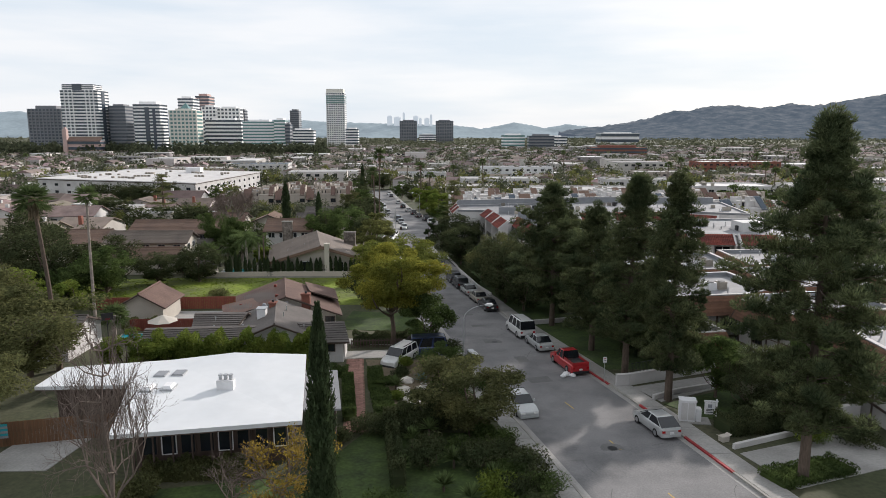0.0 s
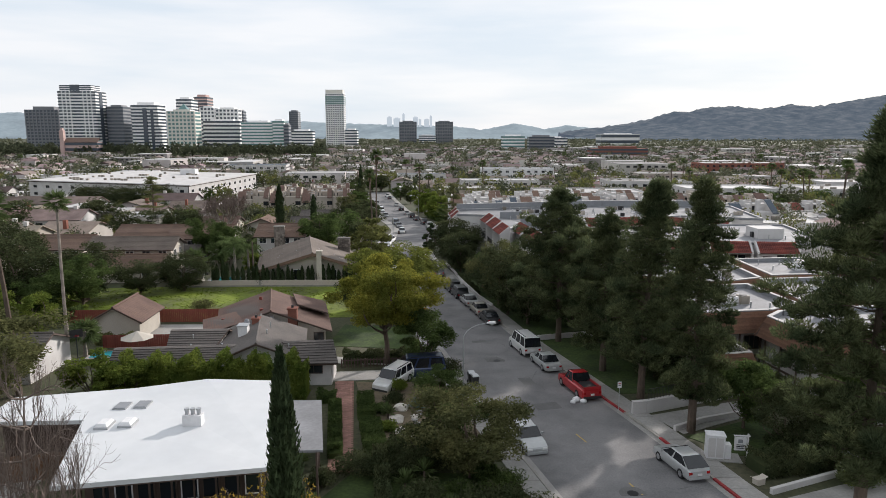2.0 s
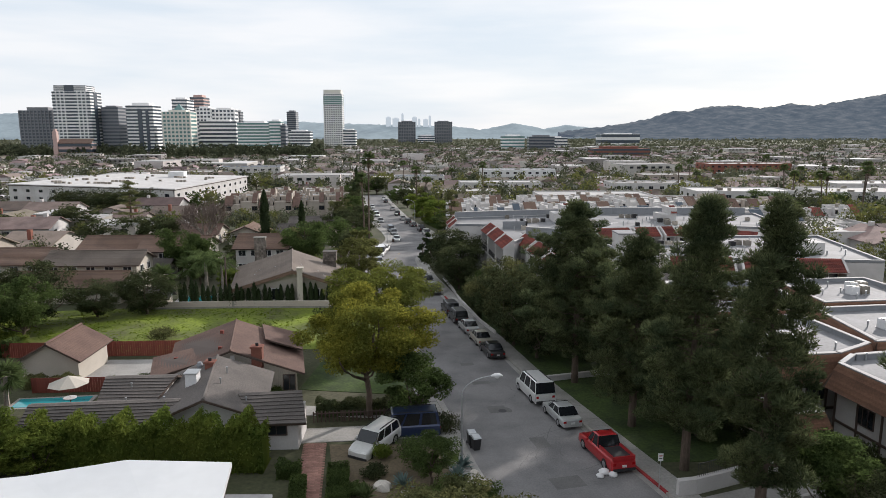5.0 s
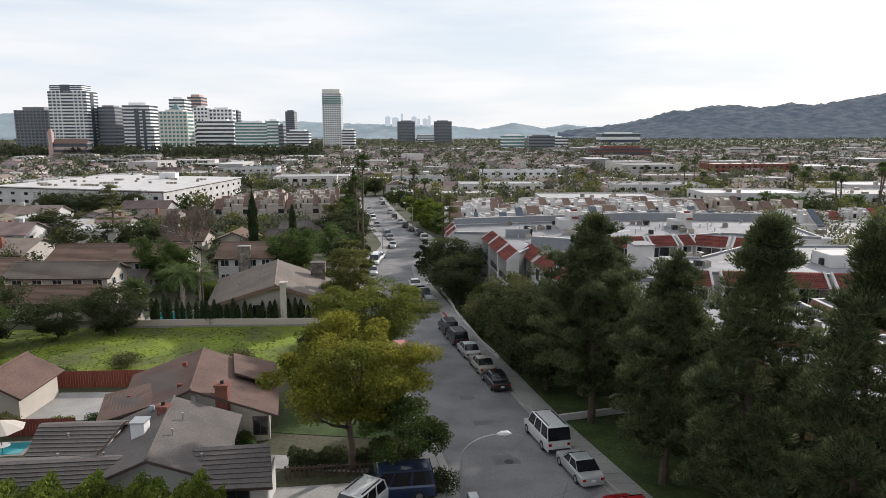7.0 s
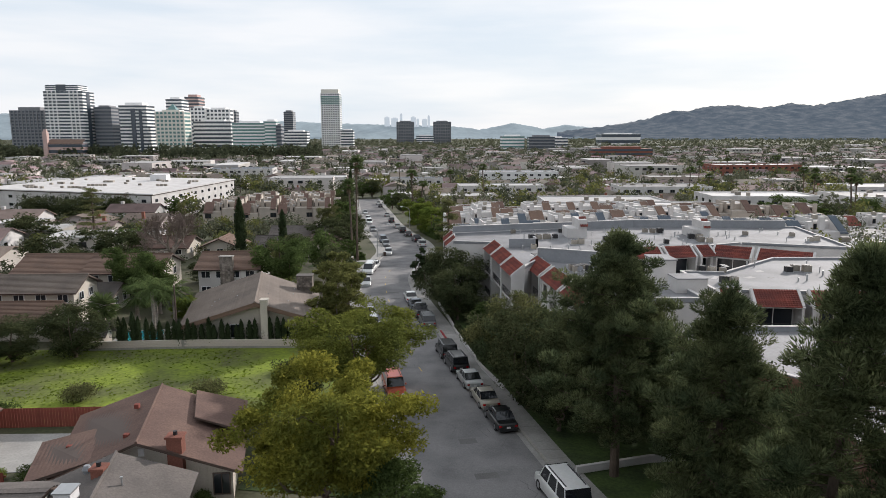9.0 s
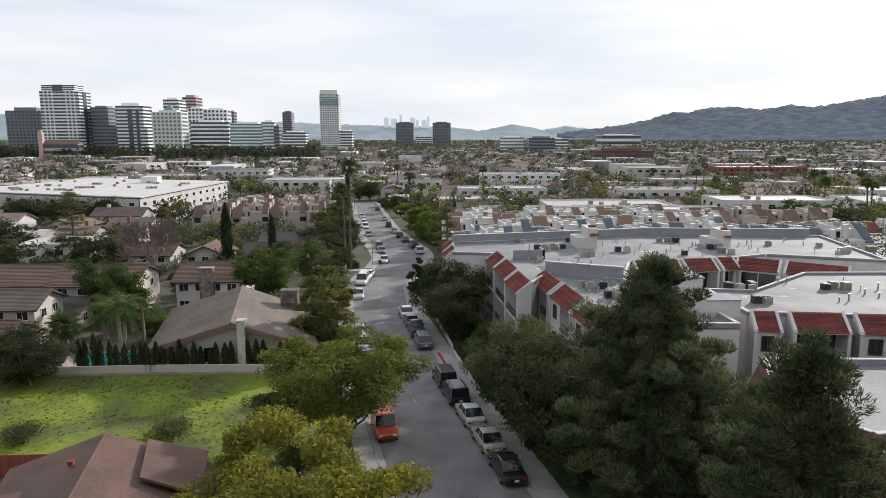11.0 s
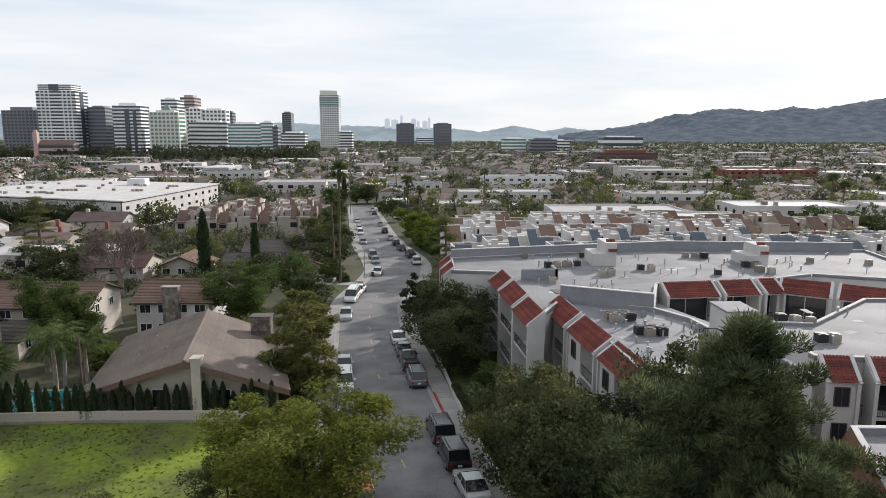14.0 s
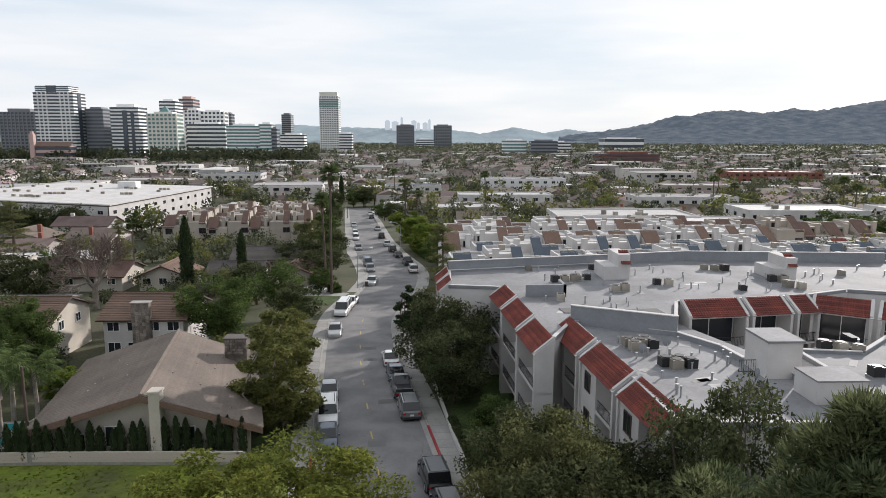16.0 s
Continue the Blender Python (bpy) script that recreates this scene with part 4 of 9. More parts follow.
def cypress_mesh(key, h, r, seed, n=2600, leaf=0.34, mat=F_CYPRESS):
    rs = np.random.default_rng(seed)
    z = rs.uniform(0.02, 1, n) ** 0.9
    prof = r * np.clip(np.minimum(0.55 + z * 2.2, 1.0), 0, 1) * np.clip((1 - z) * 3.2, 0.04, 1) ** 0.6
    a = rs.uniform(0, 2 * math.pi, n)
    rr = prof * rs.uniform(0.55, 1.06, n) * (1 + 0.10 * np.sin(a * 5 + z * 9) + 0.06 * np.sin(a * 9 - z * 40))
    p = np.stack([rr * np.cos(a), rr * np.sin(a), z * h], 1)
    al = np.stack([np.cos(a) * 0.35, np.sin(a) * 0.35, np.ones(n)], 1) + rs.normal(0, 0.22, (n, 3))
    v, f = cards(p, al, leaf, 0.38, rs)
    return np_mesh(key, v, f, mat)


def cypress_core(key, h, r):
    return Geo().tube([(0, 0, -0.3), (0, 0, h * 0.03), (0, 0, h * 0.3), (0, 0, h * 0.65), (0, 0, h * 0.9), (0, 0, h * 0.98)], [r * 0.2, r * 0.42, r * 0.70, r * 0.62, r * 0.28, 0.02], 9).mesh(key, F_CYPRESS)


def fan_palm(key, h, seed, head=1.7, skirt=True, tr=0.22):
    rs = np.random.default_rng(seed)
    bend = rs.normal(0, 0.3, 2)
    tg = Geo().tube([(bend[0] * s * s, bend[1] * s * s, h * s - (0.5 if s == 0 else 0)) for s in (0, .2, .4, .6, .8, 1)], [tr * 1.5, tr * 1.1, tr, tr * 0.9, tr * 0.85, tr * 0.9], 8)
    out, dry = [], []
    for i in range(52):
        el = rs.uniform(-0.75, 1.35)
        a = rs.uniform(0, 2 * math.pi)
        d = np.array([math.cos(a) * math.cos(el), math.sin(a) * math.cos(el), math.sin(el)])
        base = np.array([bend[0], bend[1], h]) + d * head * 0.45
        side = np.cross(d, [0, 0, 1.0])
        side /= np.linalg.norm(side) + 1e-6
        upv = np.cross(side, d)
        k = 13
        ang = np.linspace(-1.25, 1.25, k)
        dirs = np.outer(np.cos(ang), d) + np.outer(np.sin(ang), side) + np.outer(np.full(k, -0.22), [0, 0, 1]) + rs.normal(0, 0.05, (k, 3))
        ln = head * 0.62
        out.append(cards(base + dirs * ln * 0.5, dirs, ln, 0.13, rs, 0.1))
    if skirt:
        for i in range(260):
            a = rs.uniform(0, 2 * math.pi)
            z = h - 0.25 - rs.uniform(0, 1.6)
            p = np.array([[bend[0] + math.cos(a) * 0.38, bend[1] + math.sin(a) * 0.38, z]])
            dry.append(cards(p, np.array([[math.cos(a) * 0.3, math.sin(a) * 0.3, -1.0]]), 0.8, 0.2, rs))
    v, f = merge(out)
    crown = np_mesh(key + "_fronds", v, f, F_PALM)
    sk = None
    if dry:
        v, f = merge(dry)
        sk = np_mesh(key + "_skirt", v, f, F_DRY)
    return tg.mesh(key + "_trunk", M_PALEBARK if not skirt else M_BARK), crown, sk


def feather_palm(key, h, seed, ln=2.6, fronds=20):
    rs = np.random.default_rng(seed)
    tg = Geo().tube([(0, 0, -0.4), (0.1, 0, h * 0.5), (0.1, 0.05, h)], [0.2, 0.16, 0.15], 8)
    out = []
    for i in range(fronds):
        a = 2 * math.pi * i / fronds * 2.4 + rs.normal(0, 0.15)
        el = rs.uniform(0.15, 1.25)
        p = np.array([0.1, 0.05, h])
        d = np.array([math.cos(a) * math.cos(el), math.sin(a) * math.cos(el), math.sin(el)])
        for s in range(14):
            d = d + np.array([0, 0, -0.13])
            d /= np.linalg.norm(d)
            q = p + d * ln / 14
            side = np.cross(d, [0, 0, 1.0])
            side /= np.linalg.norm(side) + 1e-6
            for sg in (-1, 1):
                for e in (0, 0.5):
                    al = side * sg + d * 0.5 + np.array([0, 0, -0.5 - 0.3 * rs.uniform()])
                    ll = 0.62 * math.sin(math.pi * (0.15 + 0.8 * s / 14))
                    out.append(cards((p + (q - p) * e + al * ll * 0.5)[None], al[None], ll * 1.1, 0.11, rs, 0.1))
            p = q
    v, f = merge(out)
    return tg.mesh(key + "_trunk", M_PALEBARK), np_mesh(key + "_fronds", v, f, F_PALM)


def bare_meshes(key, h, r, seed, depth=5, bark=M_TWIG, first=0.25, r0=0.22, leader=False, thick=1.0):
    rs = np.random.default_rng(seed)
    g, tw = Geo(), Geo()
    ends = []

    def grow(p, d, ln, rad, k):
        q = p + d * ln
        mid = p.lerp(q, 0.5) + Vector(rs.normal(0, 0.06, 3)) * ln
        (g if k > 2 else tw).tube([p, mid, q], [w * rad * (1.0 if k > 2 else thick) for w in (1.0, 0.82, 0.64)], 6 if k > 2 else 3, False)
        ends.append(q)
        if k == 0:
            return
        for i in range(3 if k > 1 else 4):
            ax = Vector(rs.normal(size=3)).normalized()
            nd = (d + ax * rs.uniform(0.5, 0.95) + Vector((0, 0, 0.12 if k > 2 or not leader else -0.10))).normalized()
            nd = Vector((nd.x * r / h * 2.0, nd.y * r / h * 2.0, nd.z)).normalized()
            grow(q if i else mid, nd, ln * rs.uniform(0.62, 0.85), rad * 0.6, k - 1)

    g.tube([(0, 0, -0.5), (0.05, 0, h * first)], [r0, r0 * 0.8], 8)
    for i in range(4):
        a = 2 * math.pi * i / 4 + rs.normal(0, 0.3)
        grow(Vector((0.05, 0, h * first * rs.uniform(0.7, 1.0))), Vector((math.cos(a) * 0.7, math.sin(a) * 0.7, 1.0)).normalized(), h * 0.2, r0 * 0.55, depth - 1)
    if leader:
        stem = [Vector((0.05 + 0.12 * math.sin(1.3 * i), 0.1 * math.cos(i), h * (first + (0.92 - first) * i / 6))) for i in range(7)]
        g.tube(stem, [r0 * 0.85 * (1 - 0.13 * i) for i in range(7)], 7)
        for i in range(1, 7):
            for j in range(3):
                a = 2.1 * j + 1.1 * i
                grow(stem[i], Vector((math.cos(a), math.sin(a), 0.35)).normalized(), h * (0.15 - 0.013 * i), r0 * 0.30, depth - 2)
    return g.mesh(key + "_limbs", M_PALEBARK if bark is M_PALEBARK else M_TWIG), tw.mesh(key + "_twigs", M_TWIG), ends


def stand(name, label, category, meshes, x, y, turn=0, scale=1.0, group="", sz=None):
    """A plant of shared meshes: (part name, mesh) pairs."""
    th = thing(name, label, category, on_ground(x, y, turn, 0.08) @ Matrix.Diagonal((scale, scale, sz or scale, 1)), group)
    for n, me in meshes:
        part(n, me, None, th)
    return th


# big street pines
for i, (x, y, h, r, sd) in enumerate(((22.6, 38.6, 23.4, 4.0, 11), (19.2, 53.4, 19.0, 2.8, 12), (17.7, 60.9, 19.0, 3.5, 13), (16.4, 68.6, 15.6, 3.6, 14), (14.2, 79.4, 17.3, 5.0, 15))):
    a, b = pine_meshes("pine%d" % i, h, r, sd, (0.15, 0.13, 0.14, 0.16, 0.17)[i], (185, 120, 140, 125, 150)[i])
    stand("pine_tree", "tall dark green pine with tufted branches beside the pavement", "tree", (("trunk", a), ("crown", b)), x, y, 0, 1, "street pines")

# broadleaf trees: shared kinds
OAKS = [broadleaf_meshes("oak%d" % i, 9.5, 4.6, F_OAK, 40 + i, 0.155, 600, 78, 0.36, 0.80, clump=(0.10, 0.20)) for i in range(2)]
MOSSES = [broadleaf_meshes("moss%d" % i, 9.5, 4.6, F_MOSS, 44 + i, 0.165, 560, 76, 0.24, 0.85, droop=0.35, clump=(0.11, 0.22)) for i in range(2)]
GREENS = [broadleaf_meshes("green%d" % i, 8.0, 3.6, F_GREEN, 50 + i, 0.21, 350, 48, 0.22, 0.9, clump=(0.14, 0.28)) for i in range(3)]
DARKS = [broadleaf_meshes("dark%d" % i, 8.0, 3.8, F_DARK, 60 + i, 0.205, 265, 54, 0.14, 0.95, clump=(0.14, 0.29)) for i in range(3)]
OLIVES = [broadleaf_meshes("olive%d" % i, 7.0, 3.8, F_OLIVE, 70 + i, 0.17, 370, 58, 0.16, 0.9, clump=(0.13, 0.25)) for i in range(2)]
BRIGHTS = [broadleaf_meshes("bright%d" % i, 6.0, 2.6, F_HEDGE, 80 + i, 0.22, 290, 36, 0.14, 1.0) for i in range(2)]
SLENDERS = [broadleaf_meshes("slender%d" % i, 8.0, 2.4, F_WILLOW, 85 + i, 0.18, 370, 60, 0.12, 1.1, M_PALEBARK, 0.5, clump=(0.14, 0.26)) for i in range(2)]
HEIGHTS = {"moss": 9.5, "oak": 9.5, "green": 8.0, "dark": 8.0, "olive": 7.0, "bright": 6.0, "slender": 8.0}
WIDTHS = {"moss": 4.6, "oak": 4.6, "green": 3.6, "dark": 3.8, "olive": 3.8, "bright": 2.6, "slender": 2.4}
KINDS = {"moss": (MOSSES, "broad drooping olive-green tree"), "oak": (OAKS, "round olive-yellow leafy tree"), "green": (GREENS, "leafy green garden tree"), "dark": (DARKS, "dense dark green tree"), "olive": (OLIVES, "grey-green spreading tree"), "bright": (BRIGHTS, "bright yellow-green bushy tree"), "slender": (SLENDERS, "slender weeping pale-stemmed tree")}
FAR_KINDS = {"dark": [broadleaf_meshes("far_dark%d" % i, 8.0, 3.8, F_DARK, 160 + i, 0.33, 100, 52, 0.14, 0.95, clump=(0.14, 0.29)) for i in range(3)], "green": [broadleaf_meshes("far_green%d" % i, 8.0, 3.6, F_GREEN, 150 + i, 0.34, 100, 46, 0.22, 0.9, clump=(0.14, 0.29)) for i in range(3)]}
tree_no = 0


def tree(kind, x, y, h, r, where):
    global tree_no
    tree_no += 1
    meshes, words = KINDS[kind]
    if y > 150:
        meshes = FAR_KINDS.get(kind, meshes)
    me = meshes[tree_no % len(meshes)]
    s = r / WIDTHS[kind]
    return stand({"bright": "bushy_tree", "moss": "broad_tree"}.get(kind, kind + "_tree"), words + " " + where, "tree", (("trunk", me[0]), ("crown", me[1])), x, y, (tree_no * 77) % 360, s, "", h / HEIGHTS[kind])


for args in (
    ("oak", -5.0, 71.6, 11.0, 5.5, "overhanging the street by the driveway"),
    ("green", -1.2, 69.6, 6.4, 2.9, "beside the driveway"),
    ("moss", -5.2, 94.2, 9.2, 5.9, "beside the grass lot"),
    ("dark", -10.4, 95.5, 4.5, 2.6, "at the edge of the grass lot"),
    ("slender", -9.4, 120.5, 10.4, 3.4, "at the corner of the tan house"),
    ("slender", -12.2, 137.0, 6.8, 3.0, "beside the street"),
    ("green", -21.6, 143.5, 9.4, 4.2, "behind the tan house"),
    ("green", -17.4, 163, 8.4, 3.6, "behind the tan house"),
    ("dark", -14.5, 156, 6.5, 3.4, "by the front gardens"),
    # left edge of the lot and the gardens behind it
    ("dark", -38.5, 110.5, 6.2, 4.0, "on the edge of the grass lot"),
    ("dark", -44.5, 109.0, 5.0, 3.6, "on the edge of the grass lot"),
    ("dark", -50, 104, 8.5, 5.0, "at the end of the grass lot"),
    ("green", -47, 96, 7.5, 3.4, "at the end of the grass lot"),
    ("dark", -58, 100, 10.5, 6.0, "in the back gardens"),
    ("dark", -66, 112, 11.5, 6.5, "in the back gardens"),
    ("green", -50, 92, 6.0, 3.0, "in the back gardens"),
    ("bright", -54, 86, 6.5, 3.0, "in the back gardens"),
    ("bright", -47, 84, 5.0, 2.8, "behind the shed"),
    ("green", -43, 138, 9.0, 3.2, "among the palms"),
    ("green", -37.6, 131.5, 8.6, 3.0, "among the palms"),
    ("bright", -31.5, 127.0, 3.6, 2.2, "beside the tan house"),
    ("dark", -38.0, 156.5, 5.0, 3.0, "between the tiled houses"),
    ("green", -33.0, 158.0, 5.5, 3.0, "between the tiled houses"),
    ("dark", -58.5, 171, 8.0, 5.0, "between the tiled houses"),
    ("dark", -66, 160, 8.5, 5.2, "between the tiled houses"),
    ("dark", -23.5, 172, 7.0, 3.8, "behind the tan house"),
    ("olive", -27, 176, 6.0, 3.4, "behind the tan house"),
    ("dark", -43.5, 117.5, 4.2, 2.6, "by the pool"),
    ("olive", -39.0, 61.5, 8.6, 6.4, "beside the white-roofed house"),
    ("olive", -48, 66, 9.0, 6.5, "beside the white-roofed house"),
    ("olive", -56, 77, 9.0, 6.0, "in the side garden"),
    ("olive", -36, 48, 6.5, 4.2, "beside the white-roofed house"),
    ("green", -32.5, 39.5, 4.6, 2.8, "in the back yard"),
    ("bright", -30.0, 62.0, 4.2, 2.5, "behind the white-roofed house"),
    ("bright", -27.0, 61.6, 3.5, 2.4, "behind the white-roofed house"),
    # front garden
    ("olive", 1.7, 46.6, 6.0, 3.9, "in the front garden"),
    ("dark", -1.0, 47.5, 4.0, 2.2, "in the front garden"),
    ("green", 0.0, 59.4, 3.6, 1.6, "in the front garden"),
    # right-hand side
    ("dark", 5.2, 132.6, 9.2, 5.2, "in front of the apartments"),
    ("dark", 8.6, 138.5, 8.6, 4.6, "in front of the apartments"),
    ("dark", 5.8, 126.2, 7.6, 4.2, "beside the pavement"),
    ("dark", 9.6, 105.6, 7.0, 4.0, "in front of the apartments"),
    ("dark", 12.2, 100.6, 7.5, 4.4, "in front of the apartments"),
    ("green", 8.7, 112.0, 5.6, 2.4, "in front of the apartments"),
    ("dark", 15.6, 96.8, 7.7, 4.2, "beside the apartments"),
    ("dark", 18.2, 95.6, 12.4, 4.0, "beside the apartments"),
    ("dark", 10.0, 92.5, 9.2, 4.0, "beside the pavement"),
    ("dark", 22.5, 92.0, 7.4, 3.6, "beside the apartments"),
    ("dark", 17.5, 86.5, 8.0, 4.0, "beside the pines"),
    ("dark", 21.5, 74.0, 7.0, 3.8, "beside the pines"),
    ("dark", 20.8, 66.5, 6.4, 3.6, "beside the pines"),
    ("dark", 25.2, 80.0, 7.5, 3.8, "beside the townhouses"),
    ("dark", 24.6, 63.0, 5.6, 3.0, "beside the townhouses"),
    ("dark", 25.0, 87.0, 8.0, 3.8, "beside the townhouses"),
    ("dark", 25.4, 71.0, 6.4, 3.4, "beside the townhouses"),
    ("dark", 19.8, 80.5, 8.0, 4.0, "beside the pines"),
    ("dark", 11.9, 87.4, 9.0, 3.8, "beside the pavement"),
    ("olive", 9.6, 98.2, 9.0, 3.8, "beside the pavement"),
    ("green", 23.6, 54.0, 5.6, 2.6, "by the ramp wall"),
    ("dark", 24.8, 50.0, 4.6, 2.6, "by the ramp wall"),
    ("dark", 26.5, 47.0, 4.0, 2.4, "by the ramp wall"),
    ("green", 30, 51, 6.0, 2.8, "beside the timbered house"),
    # along the far street
    ("dark", 3.2, 156, 5.0, 1.8, "at the street corner"),
    ("bright", 4.4, 227, 8.0, 4.0, "beside the far street"),
    ("bright", 2.0, 238, 8.5, 4.2, "beside the far street"),
    ("bright", -0.5, 256, 8.5, 4.5, "beside the far street"),
    ("green", 6.8, 212, 6.0, 3.2, "beside the far street"),
    ("dark", -5, 300, 8.0, 4.4, "beside the far street"),
    ("green", -10, 320, 8.0, 4.4, "beside the far street"),
    ("dark", -18.2, 190, 6.4, 3.6, "in front of a garage"),
    ("dark", -22, 205, 7.2, 5.0, "in front of a garage"),
    ("dark", -15.4, 198, 6.4, 4.0, "in front of a garage"),
    ("green", -14.6, 181.5, 4.6, 2.4, "in a front garden"),
    ("green", -24, 258, 8.0, 3.8, "beside the far street"),
    ("dark", -17.5, 222, 7.0, 3.6, "beside the far street"),
    ("green", -20.0, 234, 6.5, 3.2, "beside the far street"),
    ("dark", -24.5, 276, 8.0, 3.8, "beside the far street"),
    ("dark", -27.5, 300, 8.0, 4.0, "beside the far street"),
    ("green", -32, 330, 8.0, 4.0, "beside the far street"),
    ("dark", -33, 352, 9.0, 4.4, "at the end of the far street"),
    ("dark", -22, 383, 9.0, 5.0, "at the end of the far street"),
    ("green", -27, 380, 8.0, 4.6, "at the end of the far street"),
    ("olive", -26, 240, 8.0, 3.6, "beside the far street"),
    ("dark", -90, 196, 9.0, 6.2, "among the rooftops"),
    ("dark", -104, 184, 9.5, 6.0, "among the rooftops"),
    ("green", -64, 190, 6.5, 3.8, "among the rooftops"),
    ("dark", -70, 184, 7.0, 4.4, "among the rooftops"),
    ("green", -80, 268, 9.0, 4.5, "beside the white apartment block"),
    ("dark", -98, 263, 9.2, 5.0, "before the white apartment block"),
    ("dark", -111, 261, 9.0, 5.0, "before the white apartment block"),
    ("dark", -125, 264, 9.0, 5.5, "before the white apartment block"),
    ("green", 118, 236, 9.0, 6.0, "among the apartments"),
    ("green", 112, 240, 10.0, 6.0, "among the apartments"),
    ("dark", 124, 232, 8.0, 5.0, "among the apartments"),
    ("green", 138, 240, 9.0, 5.5, "among the apartments"),
    ("green", 150, 225, 11.0, 6.5, "among the apartments"),
):
    tree(*args)

# tall cypresses
cm, cc = cypress_mesh("tall_cypress", 14.6, 0.62, 5, 8000, 0.26), cypress_core("tall_cypress_core", 14.6, 0.62)
stand("italian_cypress", "tall narrow Italian cypress in the garden", "tree", (("crown", cm), ("stem", cc)), -6.5, 27.4)
cm2, cc2 = cypress_mesh("far_cypress", 12.5, 1.0, 6, 3000, 0.5), cypress_core("far_cypress_core", 12.5, 1.0)
for x, y, s in ((-37.3, 180.5, 1.1), (-29.8, 188.0, 0.85), (-35.2, 404, 1.1), (-27, 300, 0.9)):
    stand("italian_cypress", "narrow dark cypress among the rooftops", "tree", (("crown", cm2), ("stem", cc2)), x, y, 40 * s, s)
# the clipped row before the tan house
rowm = [(cypress_mesh("row_cypress%d" % i, 2.9, 0.37, 20 + i, 1100, 0.17), cypress_core("row_core%d" % i, 2.9, 0.33)) for i in range(3)]
rs = np.random.default_rng(4)
for i in range(30):
    x = -35.0 + 0.81 * i + rs.uniform(-0.2, 0.2)
    y = 113.85 + 0.012 * (x + 35) + 0.12 * rs.uniform(-1, 1)
    a, b = rowm[i % 3]
    stand("clipped_cypress", "small pointed cypress in a row behind the block wall", "shrub", (("crown", a), ("stem", b)), x, y, rs.uniform(0, 360), rs.uniform(0.9, 1.15), "cypress row", rs.uniform(0.72, 1.12) * (1.4 if x < -27 else 1.2))

# palms
p1, p2, p3 = fan_palm("fanpalm_a", 18.0, 3, 2.0), fan_palm("fanpalm_b", 16.0, 4, 1.6, False, 0.17), fan_palm("fanpalm_c", 19.0, 9, 2.0)
for pm, x, y, s, sz, w in ((p1, -37.2, 63.6, 1.0, 0.93, "behind the white-roofed house"), (p2, -42.4, 82.4, 1.0, 1.0, "beside the shed"), (p3, -12.6, 180.5, 0.95, 1.1, "beside the far street"), (p1, -13.9, 183, 0.9, 0.9, "beside the far street"),
                       (p3, -1.2, 268, 1.15, 0.86, "beside the far street"), (p1, 1.6, 276, 1.1, 0.7, "beside the far street"), (p1, 129, 232, 1.1, 0.85, "among the apartments"), (p3, 134, 238, 1.1, 0.75, "among the apartments"), (p1, 141, 230, 1.1, 0.92, "among the apartments"), (p1, 145, 236, 1.1, 1.0, "among the apartments")):
    th = stand("fan_palm", "tall fan palm " + w, "palm tree", [(n, me) for n, me in zip(("trunk", "fronds", "dry_skirt"), pm) if me], x, y, x * 13, s, "", sz)
q1, q2 = feather_palm("queen_palm", 4.8, 3, 3.0, 30), fan_palm("short_palm", 3.0, 7, 2.0, False)
for x, y, s in ((-32.6, 118.6, 1.25), (-31.0, 121.5, 1.1), (-33.8, 122.6, 1.15), (36, 205, 0.9), (41, 204, 0.95), (46, 206, 0.85)):
    stand("feather_palm", "drooping feather palm in a garden", "palm tree", (("trunk", q1[0]), ("fronds", q1[1])), x, y, x * 31, s)
for x, y, s in ((-40.2, 122.0, 1.15), (-38.6, 128.5, 1.2), (-36.8, 132, 1.1), (-37.0, 75.4, 0.9)):
    stand("fan_palm", "short bushy fan palm in a garden", "palm tree", (("trunk", q2[0]), ("fronds", q2[1])), x, y, x * 31, s)

# bare winter trees
b1 = bare_meshes("bare_sycamore", 10.8, 3.0, 2, 6, M_TWIG, 0.28, 0.15, True)
stand("bare_tree", "leafless grey tree with tangled twigs before the house", "tree", (("limb_frame", b1[0]), ("twig_mass", b1[1])), -17.9, 31.4, 0, 0.92, "", 1.14)
b4 = bare_meshes("bare_small", 7.0, 3.4, 5, 5, M_TWIG, 0.25, 0.14)
b2 = bare_meshes("bare_elm", 13.0, 5.8, 7, 7, M_PALEBARK, 0.24, 0.5, thick=1.9)
stand("bare_tree", "broad leafless tree with pale limbs and reddish twigs", "tree", (("limb_frame", b2[0]), ("twig_mass", b2[1])), -48.0, 169.6, 0, 1.12)
b3 = bare_meshes("bare_shrub", 6.2, 4.2, 9, 5, M_TWIG, 0.1, 0.12)
v, f = blob_leaves([(np.array(e) + (0, 0, -0.1), (0.4, 0.4, 0.35)) for e in b3[2][::5] if e.z < 5.2 and e.x > -1.5], 26, 0.15, np.random.default_rng(2))
stand("yellowing_tree", "half-bare garden tree with yellow leaves", "tree", (("limb_frame", b3[0]), ("twig_mass", b3[1]), ("crown", np_mesh("yellow_crown", v, f, F_YELLOW))), -10.4, 36.8, 0, 1.2)
stand("yellowing_tree", "half-bare garden tree with yellow leaves", "tree", (("limb_frame", b3[0]), ("twig_mass", b3[1])), -13.2, 36.4, 120, 0.85)
for x, y, s in ((-20.4, 186, 0.9), (-24.5, 191, 1.0), (-100, 225, 1.1)):
    stand("bare_tree", "small leafless tree among the roofs", "tree", (("limb_frame", b4[0]), ("twig_mass", b4[1])), x, y, 60, s)

